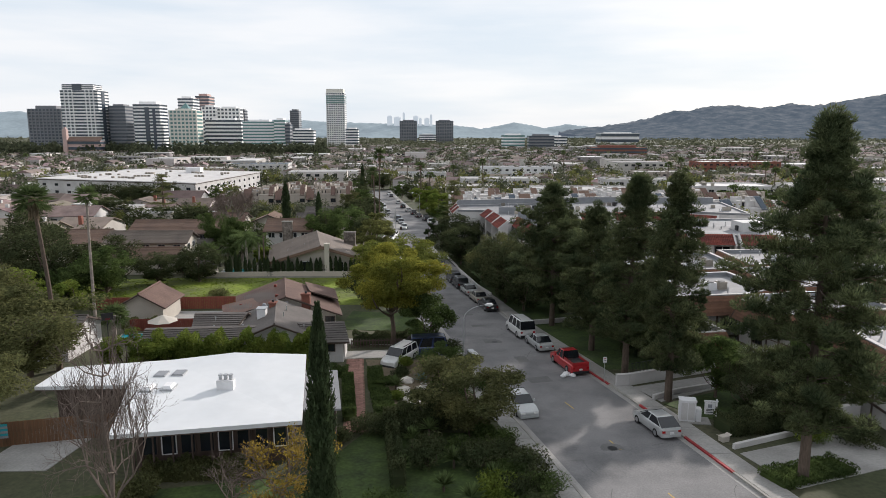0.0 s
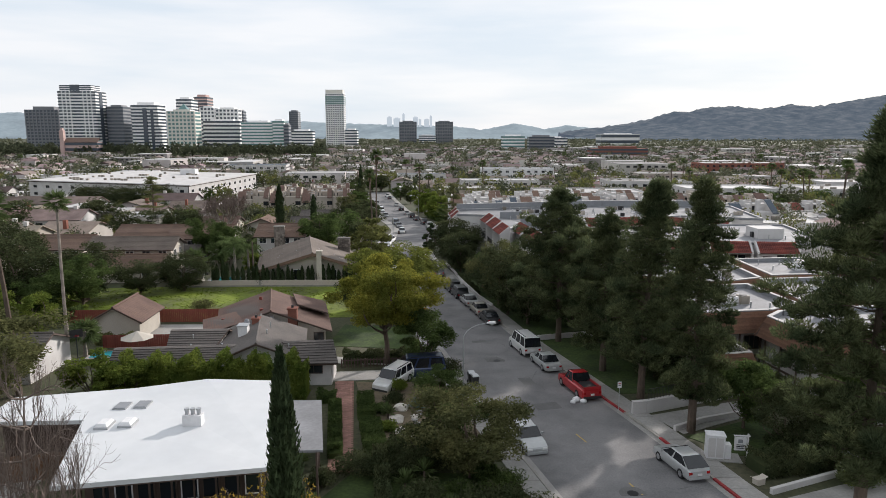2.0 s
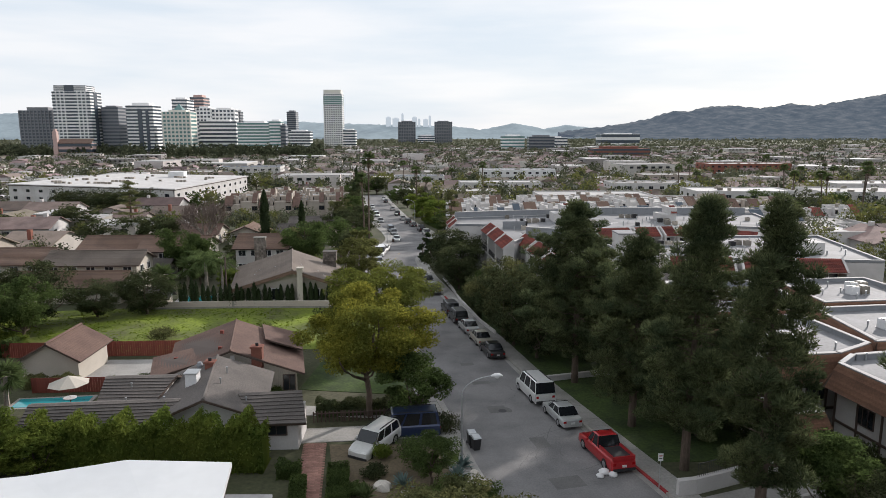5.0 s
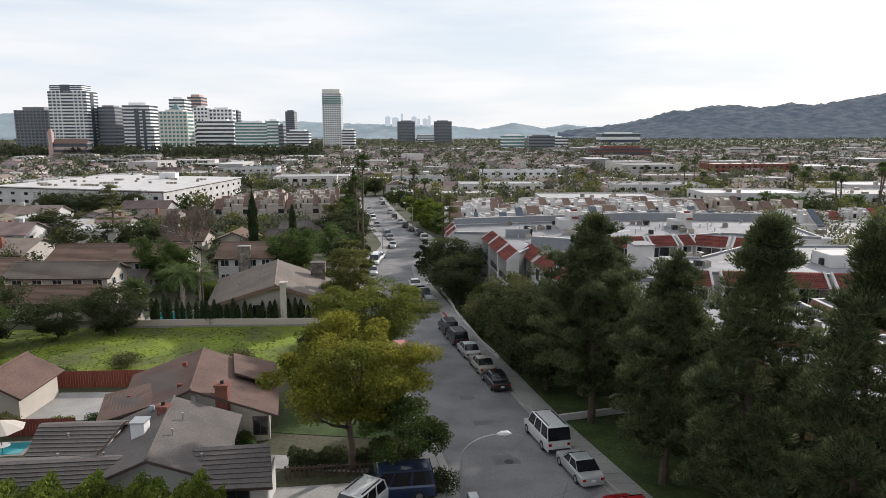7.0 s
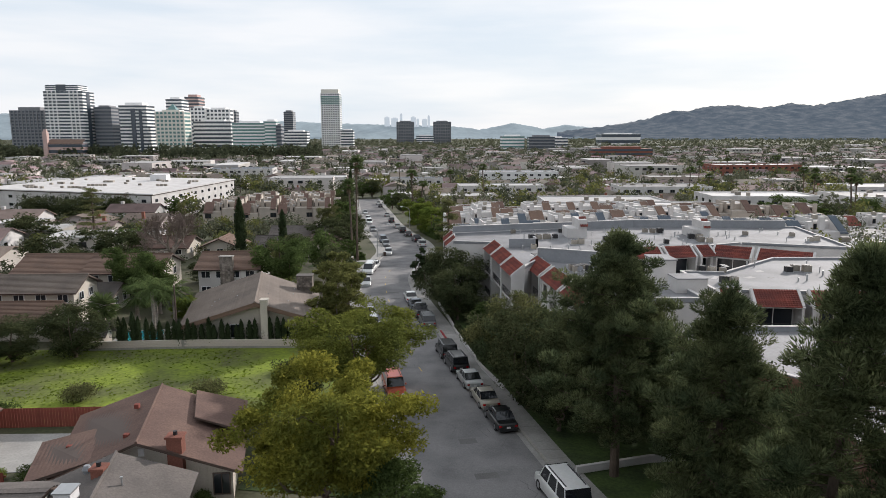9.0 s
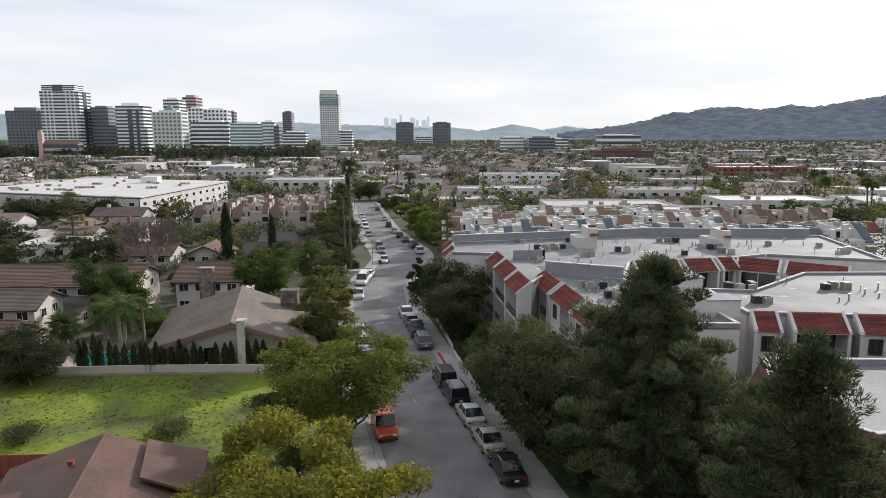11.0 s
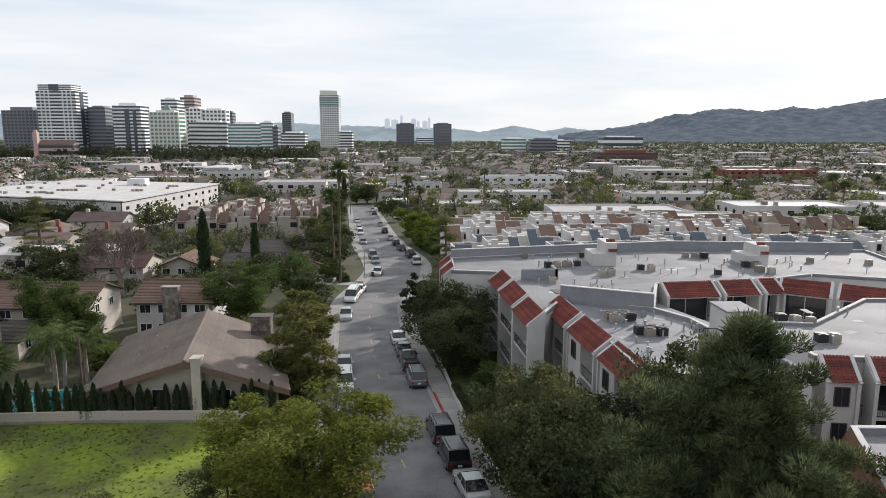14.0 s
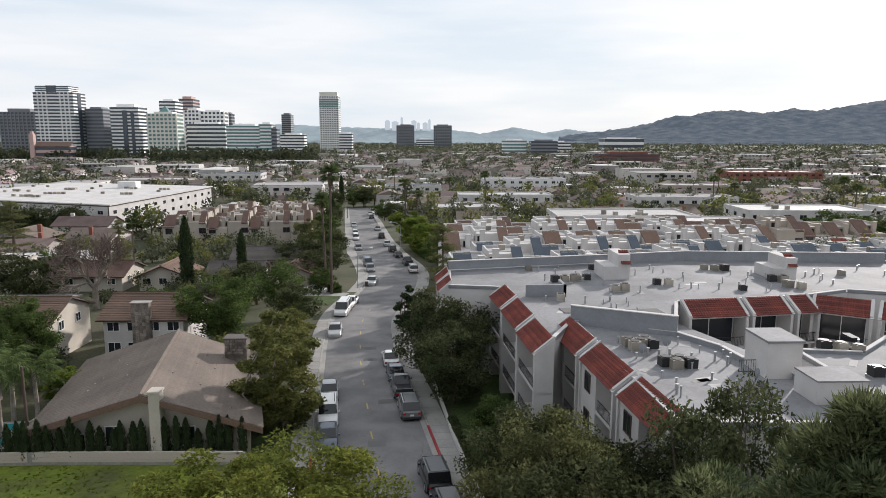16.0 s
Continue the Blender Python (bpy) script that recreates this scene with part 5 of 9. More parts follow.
# layered cedars
def cedar(key, h, r, seed):
    rs = np.random.default_rng(seed)
    tg = Geo().tube([(0, 0, -0.4), (0, 0, h * 0.5), (0, 0, h)], [0.3, 0.2, 0.04], 8)
    bl = []
    for i in range(46):
        s = rs.uniform(0.12, 1.0)
        a = rs.uniform(0, 6.28)
        ln = r * (1 - s * 0.8) * rs.uniform(0.45, 1.0)
        c = np.array([math.cos(a) * ln, math.sin(a) * ln, h * s - 0.12 * ln])
        limb(tg, (0, 0, h * s), c, 0.06, 0.02, 0.1, i, 4, 2)
        bl.append((c, (1.05, 1.05, 0.28)))
        bl.append((c * np.array([0.6, 0.6, 1]), (0.8, 0.8, 0.22)))
    v, f = blob_leaves(bl, 120, 0.24, rs, 0.35, 0.2)
    return tg.mesh(key + "_trunk", M_BARK), np_mesh(key + "_crown", v, f, F_OLIVE)


cd = cedar("cedar", 15.5, 5.0, 3)
for x, y, s, sz in ((5.6, 148.0, 0.95, 1.0), (-75, 196, 1.35, 1.0), (-52.5, 190, 0.7, 0.8), (52, 190, 0.45, 0.5)):
    stand("cedar_tree", "open layered cedar among the roofs", "tree", (("trunk", cd[0]), ("crown", cd[1])), x, y, 30 * s, s, "", sz)
# leaning dark juniper at the corner
tw = broadleaf_meshes("juniper", 6.0, 1.6, F_CYPRESS, 91, 0.28, 150, 26, 0.1, 1.2)
stand("juniper", "twisted dark juniper at the street corner", "tree", (("trunk", tw[0]), ("crown", tw[1])), 0.6, 155.5)

# ---- white apartments with red clay tiles ----
def frame_of(p, q):
    """Pose whose x runs from p to q and whose -y looks outward (to the right of q-p seen from above is inward)."""
    a = math.degrees(math.atan2(q[1] - p[1], q[0] - p[0]))
    return pose(p[0], p[1], 0, 0, 0, a), math.hypot(q[0] - p[0], q[1] - p[1])


def rail(parent, x0, x1, y, z, m, h=0.95):
    g = Geo().box(x0, y - 0.02, z + h - 0.05, x1, y + 0.02, z + h).box(x0, y - 0.02, z + 0.08, x1, y + 0.02, z + 0.12)
    n = max(2, int((x1 - x0) / 0.16))
    for i in range(n + 1):
        x = x0 + (x1 - x0) * i / n
        g.box(x - 0.01, y - 0.01, z + 0.08, x + 0.01, y + 0.01, z + h)
    return part("railing", g, M_DARKMETAL, parent, m=m)


def apt_unit(th, p, q, zb, z_eave, z_ridge, floors, depth=1.5, solid=0.48, mirror=False, rise=0.0):
    """One bay of the facade from p to q: a windowed pier, a stack of balconies, a tiled mansard above both."""
    m, w = frame_of(p, q)
    fin = 0.28
    xs = w * solid
    if solid > 0:
        a, b = (0, xs) if not mirror else (w - xs, w)
        pier = part("pier", Geo().box(a, -depth, zb, b, 0.0, z_eave), M_STUCCO, th, m=m)
        for f in range(floors):
            z = zb + (z_eave - zb) * (f + 0.33) / floors
            window(th, m @ pose((a + b) / 2, -depth - 0.02, z), min(1.1, (b - a) * 0.4), 1.35, M_DARKTRIM, 2)
    x0, x1 = (xs, w) if not mirror else (0, w - xs)
    for x in (0.0, w - fin):
        # side fin rising with the tiles
        g = Geo().add([(x, -depth - 0.15, zb), (x + fin, -depth - 0.15, zb), (x + fin, 0.1, zb), (x, 0.1, zb), (x, -depth - 0.15, z_eave + 0.2), (x + fin, -depth - 0.15, z_eave + 0.2), (x + fin, 0.1, z_ridge + 0.2), (x, 0.1, z_ridge + 0.2)],
                      [(3, 2, 1, 0), (4, 5, 6, 7), (0, 1, 5, 4), (1, 2, 6, 5), (2, 3, 7, 6), (3, 0, 4, 7)])
        part("fin_wall", g, M_STUCCO, th, m=m)
    for f in range(floors):
        z = zb + (z_eave - zb) * f / floors
        hgt = (z_eave - zb) / floors
        part("balcony", Geo().box(x0, -depth, z - 0.14, x1, 0, z + 0.06), M_STUCCO, th, m=m)
        gd = part("balcony_door", Geo().box(x0 + fin + 0.25, -0.06, z + 0.06, x1 - fin - 0.25, 0.02, z + hgt * 0.82), M_GLASS, th, m=m)
        for k in range(3):
            x = x0 + fin + 0.25 + (x1 - x0 - 2 * fin - 0.5) * k / 2
            part("door_stile", Geo().box(x - 0.04, -0.09, z + 0.06, x + 0.04, 0.0, z + hgt * 0.82), M_TRIM, gd)
        if f:
            rail(th, x0 + fin, x1 - fin, -depth + 0.05, z + 0.06, m)
    base = part("mansard", Geo().slab((-0.05, -depth - 0.25, z_eave), (w + 0.05, -depth - 0.25, z_eave), (w + 0.05, 0.1, z_ridge), (-0.05, 0.1, z_ridge), 0.14), M_STUCCO, th, m=m)
    part("roof_tiles", Geo().tiles((fin, -depth - 0.3, z_eave + 0.02), (w - fin, -depth - 0.3, z_eave + 0.02), (w - fin, 0.1, z_ridge + 0.04), (fin, 0.1, z_ridge + 0.04), 9, int(w / 0.28), 0.03, 0.07), M_REDTILE, base, "red clay barrel tiles")


def block(th, poly, zb, zr, wall=M_STUCCO, roof=M_GREYROOF, parapet=0.45, cap=M_PARAPET, thick=0.25):
    """A flat-roofed mass: walls, roof membrane and parapets along every edge."""
    part("wall", Geo().prism(poly, zb, zr - 0.02), wall, th)
    part("roof", Geo().prism(poly, zr - 0.02, zr + 0.05), roof, th)
    n = len(poly)
    cx, cy = sum(p[0] for p in poly) / n, sum(p[1] for p in poly) / n
    if parapet:
        for i in range(n):
            m, w = frame_of(poly[i], poly[(i + 1) % n])
            part("parapet", Geo().box(0, 0, zr - 0.1, w - thick, thick, zr + parapet), cap, th, m=m)
            part("coping", Geo().box(-0.03, -0.04, zr + parapet, w - thick, thick + 0.04, zr + parapet + 0.06), M_STUCCO, th, m=m)


def ac_unit(x, y, z, s=0.8, turn=0, mat=None):
    th = thing("condenser", "square rooftop air-conditioning condenser", "air conditioner", pose(x, y, z, 0, 0, turn), "rooftop condensers")
    part("housing", Geo().box(-s / 2, -s / 2, 0.08, s / 2, s / 2, s * 0.95), mat or (M_ACBOX if (int(x * 7) % 3) else M_DARKMETAL), th)
    part("fan_guard", Geo().tube([(0, 0, s * 0.95), (0, 0, s * 0.95 + 0.05)], s * 0.42, 12), M_DARKMETAL, th)
    part("base", Geo().box(-s / 2 - 0.05, -s / 2 - 0.05, 0, s / 2 + 0.05, s / 2 + 0.05, 0.08), M_STEEL, th)


def dish(x, y, z, turn):
    th = thing("satellite_dish", "grey satellite dish on a roof mast", "satellite dish", pose(x, y, z, 0, 0, turn), "roof dishes")
    part("mast", Geo().tube([(0, 0, 0), (0, 0, 0.7)], 0.03, 6), M_STEEL, th)
    g = Geo()
    for r0, r1, d0, d1 in ((0.0, 0.2, 0, 0.02), (0.2, 0.38, 0.02, 0.09)):
        for k in range(12):
            a, b = 2 * math.pi * k / 12, 2 * math.pi * (k + 1) / 12
            g.face((r0 * math.cos(a), -d0, 0.8 + r0 * math.sin(a)), (r1 * math.cos(a), -d1, 0.8 + r1 * math.sin(a)), (r1 * math.cos(b), -d1, 0.8 + r1 * math.sin(b)), (r0 * math.cos(b), -d0, 0.8 + r0 * math.sin(b)))
    part("reflector", g, M_PARAPET, th)


def roof_clutter(x0, x1, y0, y1, z, seed, acs, vents, parent):
    rs = np.random.default_rng(seed)
    for i in range(acs):
        cx, cy = rs.uniform(x0, x1), rs.uniform(y0, y1)
        for k in range(rs.integers(1, 4)):
            ac_unit(cx + k * 1.15, cy + rs.uniform(-0.4, 0.4), z, rs.uniform(0.7, 0.9), rs.uniform(-8, 8))
    for i in range(vents):
        vent(parent, rs.uniform(x0, x1), rs.uniform(y0, y1), z + 0.25, rs.uniform(0.05, 0.1), rs.uniform(0.15, 0.5))
    for i in range(max(2, vents // 3)):
        x, y = rs.uniform(x0, x1), rs.uniform(y0, y1)
        part("roof_patch", Geo().cbox(x, y, z + 0.0, rs.uniform(0.6, 1.8), rs.uniform(0.5, 1.2), 0.012, rs.uniform(0, 90)), M_FLATMIX, parent)


def apartments_front():
    th = thing("apartment_building", "white stucco apartments with red tile mansards and balconies on the street", "apartment building", pose(0, 0, 0))
    zb, zr = G(110) - 0.6, 8.35
    block(th, [(17.2, 99.2), (28.4, 98.6), (28.2, 109.2), (26.4, 110.4), (26.0, 113.5), (23.9, 117.4), (16.0, 121.4)], zb, zr)
    # raised back parapet
    m, w = frame_of((15.9, 121.2), (23.9, 117.2))
    part("high_parapet", Geo().box(0, -0.1, zr, w, 0.25, zr + 1.75), M_PARAPET, th, m=m)
    part("coping", Geo().box(-0.05, -0.16, zr + 1.75, w + 0.05, 0.31, zr + 1.83), M_STUCCO, th, m=m)
    for i, (p, q) in enumerate((((15.75, 121.6), (16.35, 114.4)), ((16.45, 113.9), (17.05, 106.7)), ((17.15, 106.2), (17.75, 99.2)))):
        apt_unit(th, p, q, zb, 7.75, 9.0, 3, 1.35)
    # parapet steps, stair head, ledges
    part("stair_head", Geo().box(26.2, 107.0, zr, 28.6, 110.2, zr + 2.6), M_STUCCO, th)
    part("stair_roof", Geo().box(26.1, 106.9, zr + 2.6, 28.7, 110.3, zr + 2.75), M_GREYROOF, th)
    rail(th, 0, 1.2, 0, zr, pose(25.0, 108.5, 0))
    part("tank_room", Geo().box(27.0, 102.4, zr, 30.2, 105.0, zr + 1.5), M_STUCCO, th)
    part("tank_room_roof", Geo().box(26.95, 102.35, zr + 1.5, 30.25, 105.05, zr + 1.6), M_GREYROOF, th)
    for x, y in ((19.0, 114.6), (19.9, 114.2), (19.2, 113.6), (20.4, 114.9), (20.7, 114.0), (20.2, 109.8), (21.3, 110.0), (20.8, 109.2), (21.9, 109.4), (23.4, 103.4), (24.2, 103.8)):
        ac_unit(x, y, zr + 0.05, 0.8, 5)
    for x, y, t in ((19.2, 111.6, 200), (21.6, 113.2, 190), (25.0, 105.8, 215)):
        dish(x, y, zr + 0.05, t)
    roof_clutter(18.5, 25.5, 101, 116, zr + 0.05, 3, 0, 26, th)
    return th


apartments_front()


def apartments_rear():
    th = thing("apartment_building", "long white apartment building with grey roof and high grey parapet", "apartment building", pose(0, 0, 0))
    zb, zr = G(135) - 0.8, 8.35
    poly = [(12.9, 115.2), (16.4, 121.9), (24.2, 118.0), (28.2, 128.4), (42.0, 130.6), (48.5, 133.2), (62, 128), (66, 150), (38, 152.4), (6.2, 145.2), (5.8, 136.6), (11.9, 135.4)]
    block(th, poly, zb, zr, parapet=0.3)
    for p, q in (((6.2, 145.4), (38, 152.2)), ((38, 152.2), (64, 150))):
        m, w = frame_of(p, q)
        part("high_parapet", Geo().box(0, -0.2, zr, w, 0.1, zr + 1.35), M_PARAPET, th, m=m)
        part("coping", Geo().box(0, -0.25, zr + 1.35, w, 0.15, zr + 1.43), M_STUCCO, th, m=m)
    for p, q in (((11.7, 135.0), (12.2, 129.4)), ((12.2, 128.9), (12.7, 121.9)), ((12.6, 121.2), (13.1, 114.8))):
        apt_unit(th, p, q, zb, 7.75, 9.0, 3, 1.35, 0.0)
    for p, q in (((5.9, 145.6), (6.0, 141.6)), ((6.0, 141.0), (6.1, 136.9))):
        apt_unit(th, p, q, zb, 7.8, 8.95, 3, 1.1, 0.3)
    # courtyard side
    for p, q, s in (((28.4, 128.2), (34.6, 128.9), 0.0), ((35.0, 129.0), (39.4, 129.6), 0.0), ((39.8, 129.7), (42.4, 130.2), 0.0), ((43.0, 130.2), (47.4, 127.2), 0.0), ((47.8, 126.9), (53.5, 122.6), 0.0)):
        apt_unit(th, p, q, zb, 7.5, 8.8, 3, 1.8, s)
    part("stair_head", Geo().box(24.0, 140.2, zr, 27.0, 144.6, zr + 1.6).box(25.6, 140.2, zr + 1.6, 27.0, 144.6, zr + 3.0), M_STUCCO, th)
    r = part("stair_tiles", Geo().tiles((25.9, 139.9, zr + 1.9), (27.1, 139.9, zr + 1.9), (27.1, 141.6, zr + 3.3), (25.9, 141.6, zr + 3.3), 6, 5, 0.03, 0.06), M_REDTILE, th)
    part("stair_head", Geo().box(43.6, 139.6, zr, 46.4, 144, zr + 1.4).box(45.2, 139.6, zr + 1.4, 46.4, 144, zr + 2.6), M_STUCCO, th)
    part("stair_tiles", Geo().tiles((45.3, 139.3, zr + 1.6), (46.4, 139.3, zr + 1.6), (46.4, 141.0, zr + 2.9), (45.3, 141.0, zr + 2.9), 6, 5, 0.03, 0.06), M_REDTILE, th)
    part("dark_roof_pad", Geo().prism([(16.2, 125.0), (21.6, 125.2), (21.2, 127.0), (16.0, 126.8)], zr + 0.05, zr + 0.12), M_PATCH, th)
    part("dark_roof_pad", Geo().prism([(22.4, 124.6), (25.6, 124.6), (25.4, 126.4), (22.2, 126.2)], zr + 0.05, zr + 0.12), M_PATCH, th)
    part("plant_screen", Geo().box(13.6, 131.8, zr, 17.8, 132.1, zr + 1.3).box(17.5, 131.8, zr, 17.8, 134.6, zr + 1.3), M_PARAPET, th)
    roof_clutter(15, 60, 133, 148, zr + 0.05, 11, 15, 46, th)
    roof_clutter(14.5, 24, 119.5, 131, zr + 0.05, 12, 3, 16, th)
    part("wing_wall", Geo().prism([(24.6, 118.2), (30.6, 114.4), (31.2, 115.6), (27.4, 127.6)], zb, zr - 1.6), M_STUCCO, th)
    part("wing_roof", Geo().prism([(24.6, 118.2), (30.6, 114.4), (31.2, 115.6), (27.4, 127.6)], zr - 1.6, zr - 1.5), M_GREYROOF, th)
    return th


apartments_rear()


def apartments_side():
    th = thing("apartment_building", "white apartment wing with red tile mansard over planted balconies", "apartment building", pose(0, 0, 0))
    zb, zr = G(105) - 0.8, 8.2
    block(th, [(31.4, 103.6), (58, 99.6), (62, 121), (47, 121.5), (36.5, 112.6), (31.6, 113.4)], zb, zr, parapet=0.3)
    for p, q, s in (((31.6, 103.4), (34.0, 103.0), 0.99), ((34.9, 102.9), (39.8, 102.2), 0.0), ((40.5, 102.0), (46.5, 101.1), 0.45), ((47, 101), (53, 100.2), 0.45)):
        apt_unit(th, p, q, zb, 7.2, 8.6, 3, 1.6, s)
    roof_clutter(34, 58, 105, 118, zr + 0.05, 21, 6, 20, th)
    part("upper_block", Geo().box(50, 106, zr, 54, 110, zr + 1.6), M_STUCCO, th)
    return th


apartments_side()


# ---- brown shingled townhouses ----
def mansard_ring(th, poly, z0, z1, out, mat):
    """Shingled skirt sloping outwards all round a flat roof."""
    n = len(poly)
    for i in range(n):
        m, w = frame_of(poly[i], poly[(i + 1) % n])
        b = part("mansard", Geo().slab((-out * 0.8, -out, z0), (w + out * 0.8, -out, z0), (w, 0.02, z1), (0, 0.02, z1), 0.1), M_DARKTRIM, th, m=m)
        part("shingles", Geo().tiles((-out * 0.8, -out - 0.03, z0), (w + out * 0.8, -out - 0.03, z0), (w, 0, z1), (0, 0, z1), 11, 0, 0.035), mat, b, m=None)


def townhouse(label, poly, zr, low, seed, wins=True, acs=1):
    th = thing("townhouse", label, "house", pose(0, 0, 0), "brown shingled townhouses")
    yc = sum(p[1] for p in poly) / len(poly)
    zb = G(yc) - 0.6
    block(th, poly, zb, zr, M_STUCCO, M_GREYROOF, 0.5, M_PARAPET, 0.3)
    mansard_ring(th, poly, low, zr + 0.42, 0.75, M_WOODSHINGLE)
    n = len(poly)
    for i in range(n):
        m, w = frame_of(poly[i], poly[(i + 1) % n])
        for k in range(int(w // 3.4)):
            x = w * (k + 0.5) / max(1, int(w // 3.4))
            for z in ((low - 1.75,) if low - 1.9 < zb + 2.6 else (low - 1.75, low - 4.4)):
                if z > zb + 0.6:
                    window(th, m @ pose(x, -0.03, z), 1.5, 1.25, M_DARKTRIM, 3)
        for k in range(int(w // 2.2) + 1):
            x = min(w - 0.2, 0.02 + k * 2.2)
            part("timber", Geo().box(x, -0.07, zb + 0.2, x + 0.16, 0.02, low), M_DARKTRIM, th, m=m)
        part("timber_band", Geo().box(0, -0.085, low - 2.55, w, 0.02, low - 2.37), M_DARKTRIM, th, m=m)
    xs, ys = [p[0] for p in poly], [p[1] for p in poly]
    cx, cy = sum(xs) / n, sum(ys) / n
    rs = np.random.default_rng(seed)
    for k in range(acs):
        x, y = cx + rs.uniform(-2, 2), cy + rs.uniform(-2, 2)
        ac_unit(x, y, zr + 0.05, 0.95, 10, M_TRIM)
        ac_unit(x + 1.3, y + 0.3, zr + 0.05, 0.95, 10, M_ACBOX)
    for k in range(7):
        vent(th, cx + rs.uniform(-3.5, 3.5), cy + rs.uniform(-3, 3), zr + 0.25, 0.07, 0.35)
    return th


townhouse("timbered townhouse with brown shingle mansard and flat grey roof", [(31.2, 58.6), (44, 60.4), (42.6, 68.2), (32.6, 66.6), (30.4, 64.6)], 7.0, 5.6, 1)
townhouse("long brown shingled townhouse with a grey flat roof", [(24.6, 66.4), (32.2, 67.2), (36.2, 69.6), (35.4, 78.8), (26.6, 77.6)], 6.9, 5.4, 2)
townhouse("brown shingled townhouse with flat grey roof and chimney", [(36.6, 69.4), (48, 70.6), (47.4, 81.4), (37.6, 80.4)], 7.1, 5.6, 3)
townhouse("brown shingled townhouse with white rooftop units", [(27.6, 79.6), (34.8, 80.2), (38.4, 81.6), (38.8, 92.8), (27.8, 93.4), (24.2, 84.2)], 7.0, 5.2, 4, True, 2)
townhouse("brown shingled townhouse behind the pines", [(40, 82.4), (52, 83.4), (51.6, 94), (40.4, 93.2)], 7.1, 5.6, 5, True, 2)
townhouse("half-timbered white townhouse with brown shingle mansard", [(33.4, 43.6), (46, 45.2), (45, 56.6), (34.2, 55.2)], 7.2, 5.4, 6)
townhouse("brown shingled townhouse with grey flat roof", [(48.5, 60.8), (60, 62), (59, 70.4), (48.8, 69.2)], 7.2, 5.7, 7)
townhouse("brown shingled townhouse with grey flat roof", [(50, 71), (62, 72), (61, 82), (50, 81.2)], 7.2, 5.7, 8)


def brick_kiosk():
    th = thing("brick_lift_house", "small brick entrance tower with shingled hood", "outbuilding", on_ground(25.8, 62.4, 8))
    w = part("wall", Geo().box(-1.3, -1.3, -0.4, 1.3, 1.3, 3.1), M_BRICK, th)
    mansard_ring(th, [(-1.5, -1.5), (1.5, -1.5), (1.5, 1.5), (-1.5, 1.5)], 3.0, 4.1, 0.45, M_WOODSHINGLE)
    part("flat_roof", Geo().box(-1.5, -1.5, 3.7, 1.5, 1.5, 3.85), M_GREYROOF, th)
    for a in ((-1.5, -1.5, 1.5, -1.3), (-1.5, 1.3, 1.5, 1.5), (-1.5, -1.3, -1.3, 1.3), (1.3, -1.3, 1.5, 1.3)):
        part("parapet", Geo().box(a[0], a[1], 3.85, a[2], a[3], 4.2), M_STUCCO, th)


brick_kiosk()


# ---- retaining walls, fences, gates ----
def wall_line(name, label, pts, h, t, mat, category="wall", cap=0.0, kind=""):
    th = thing(name, label, category, pose(0, 0, 0), kind=kind)
    for p, q in zip(pts, pts[1:]):
        m, w = frame_of(p, q)
        zp, zq = G(p[1]), G(q[1])
        g = Geo().add([(0, -t / 2, zp - 0.4), (w, -t / 2, zq - 0.4), (w, t / 2, zq - 0.4), (0, t / 2, zp - 0.4), (0, -t / 2, zp + h), (w, -t / 2, zq + h), (w, t / 2, zq + h), (0, t / 2, zp + h)],
                      [(3, 2, 1, 0), (4, 5, 6, 7), (0, 1, 5, 4), (1, 2, 6, 5), (2, 3, 7, 6), (3, 0, 4, 7)])
        b = part("wall", g, mat, th, m=m)
        if cap:
            part("cap", Geo().slab((0, -t / 2 - 0.05, zp + h + cap), (w, -t / 2 - 0.05, zq + h + cap), (w, t / 2 + 0.05, zq + h + cap), (0, t / 2 + 0.05, zp + h + cap), cap - 0.004), mat, th, m=m)
    return th


wall_line("ramp_wall", "grey rendered ramp wall beside a driveway", [(15.8, 57.2), (17.0, 57.4), (26.6, 61.2)], 1.15, 0.3, M_STUCCO, cap=0.06)
wall_line("ramp_wall", "low white kerb wall of the lawn", [(18.0, 53.6), (20.8, 55.2), (26.0, 57.0)], 0.55, 0.25, M_STUCCO)
wall_line("ramp_wall", "white rendered garage ramp wall", [(20.4, 43.6), (26.4, 46.0)], 0.5, 0.25, M_STUCCO)
wall_line("ramp_wall", "white rendered garage ramp wall", [(26.4, 46.0), (32.6, 48.4)], 1.6, 0.28, M_STUCCO, cap=0.05)
wall_line("low_wall", "low grey wall beside the pine lawn", [(11.6, 79.8), (17.5, 81.4), (22, 81.6)], 0.7, 0.25, M_STUCCO)
wall_line("low_wall", "low white boundary wall along the apartments", [(8.6, 97.6), (7.2, 104), (5.4, 118), (4.6, 127), (3.6, 136)], 0.55, 0.2, M_STUCCO)
wall_line("pool_wall", "pale garden wall beside the pool", [(-30.6, 116.6), (-29.4, 124.5)], 1.6, 0.2, M_CREAM)


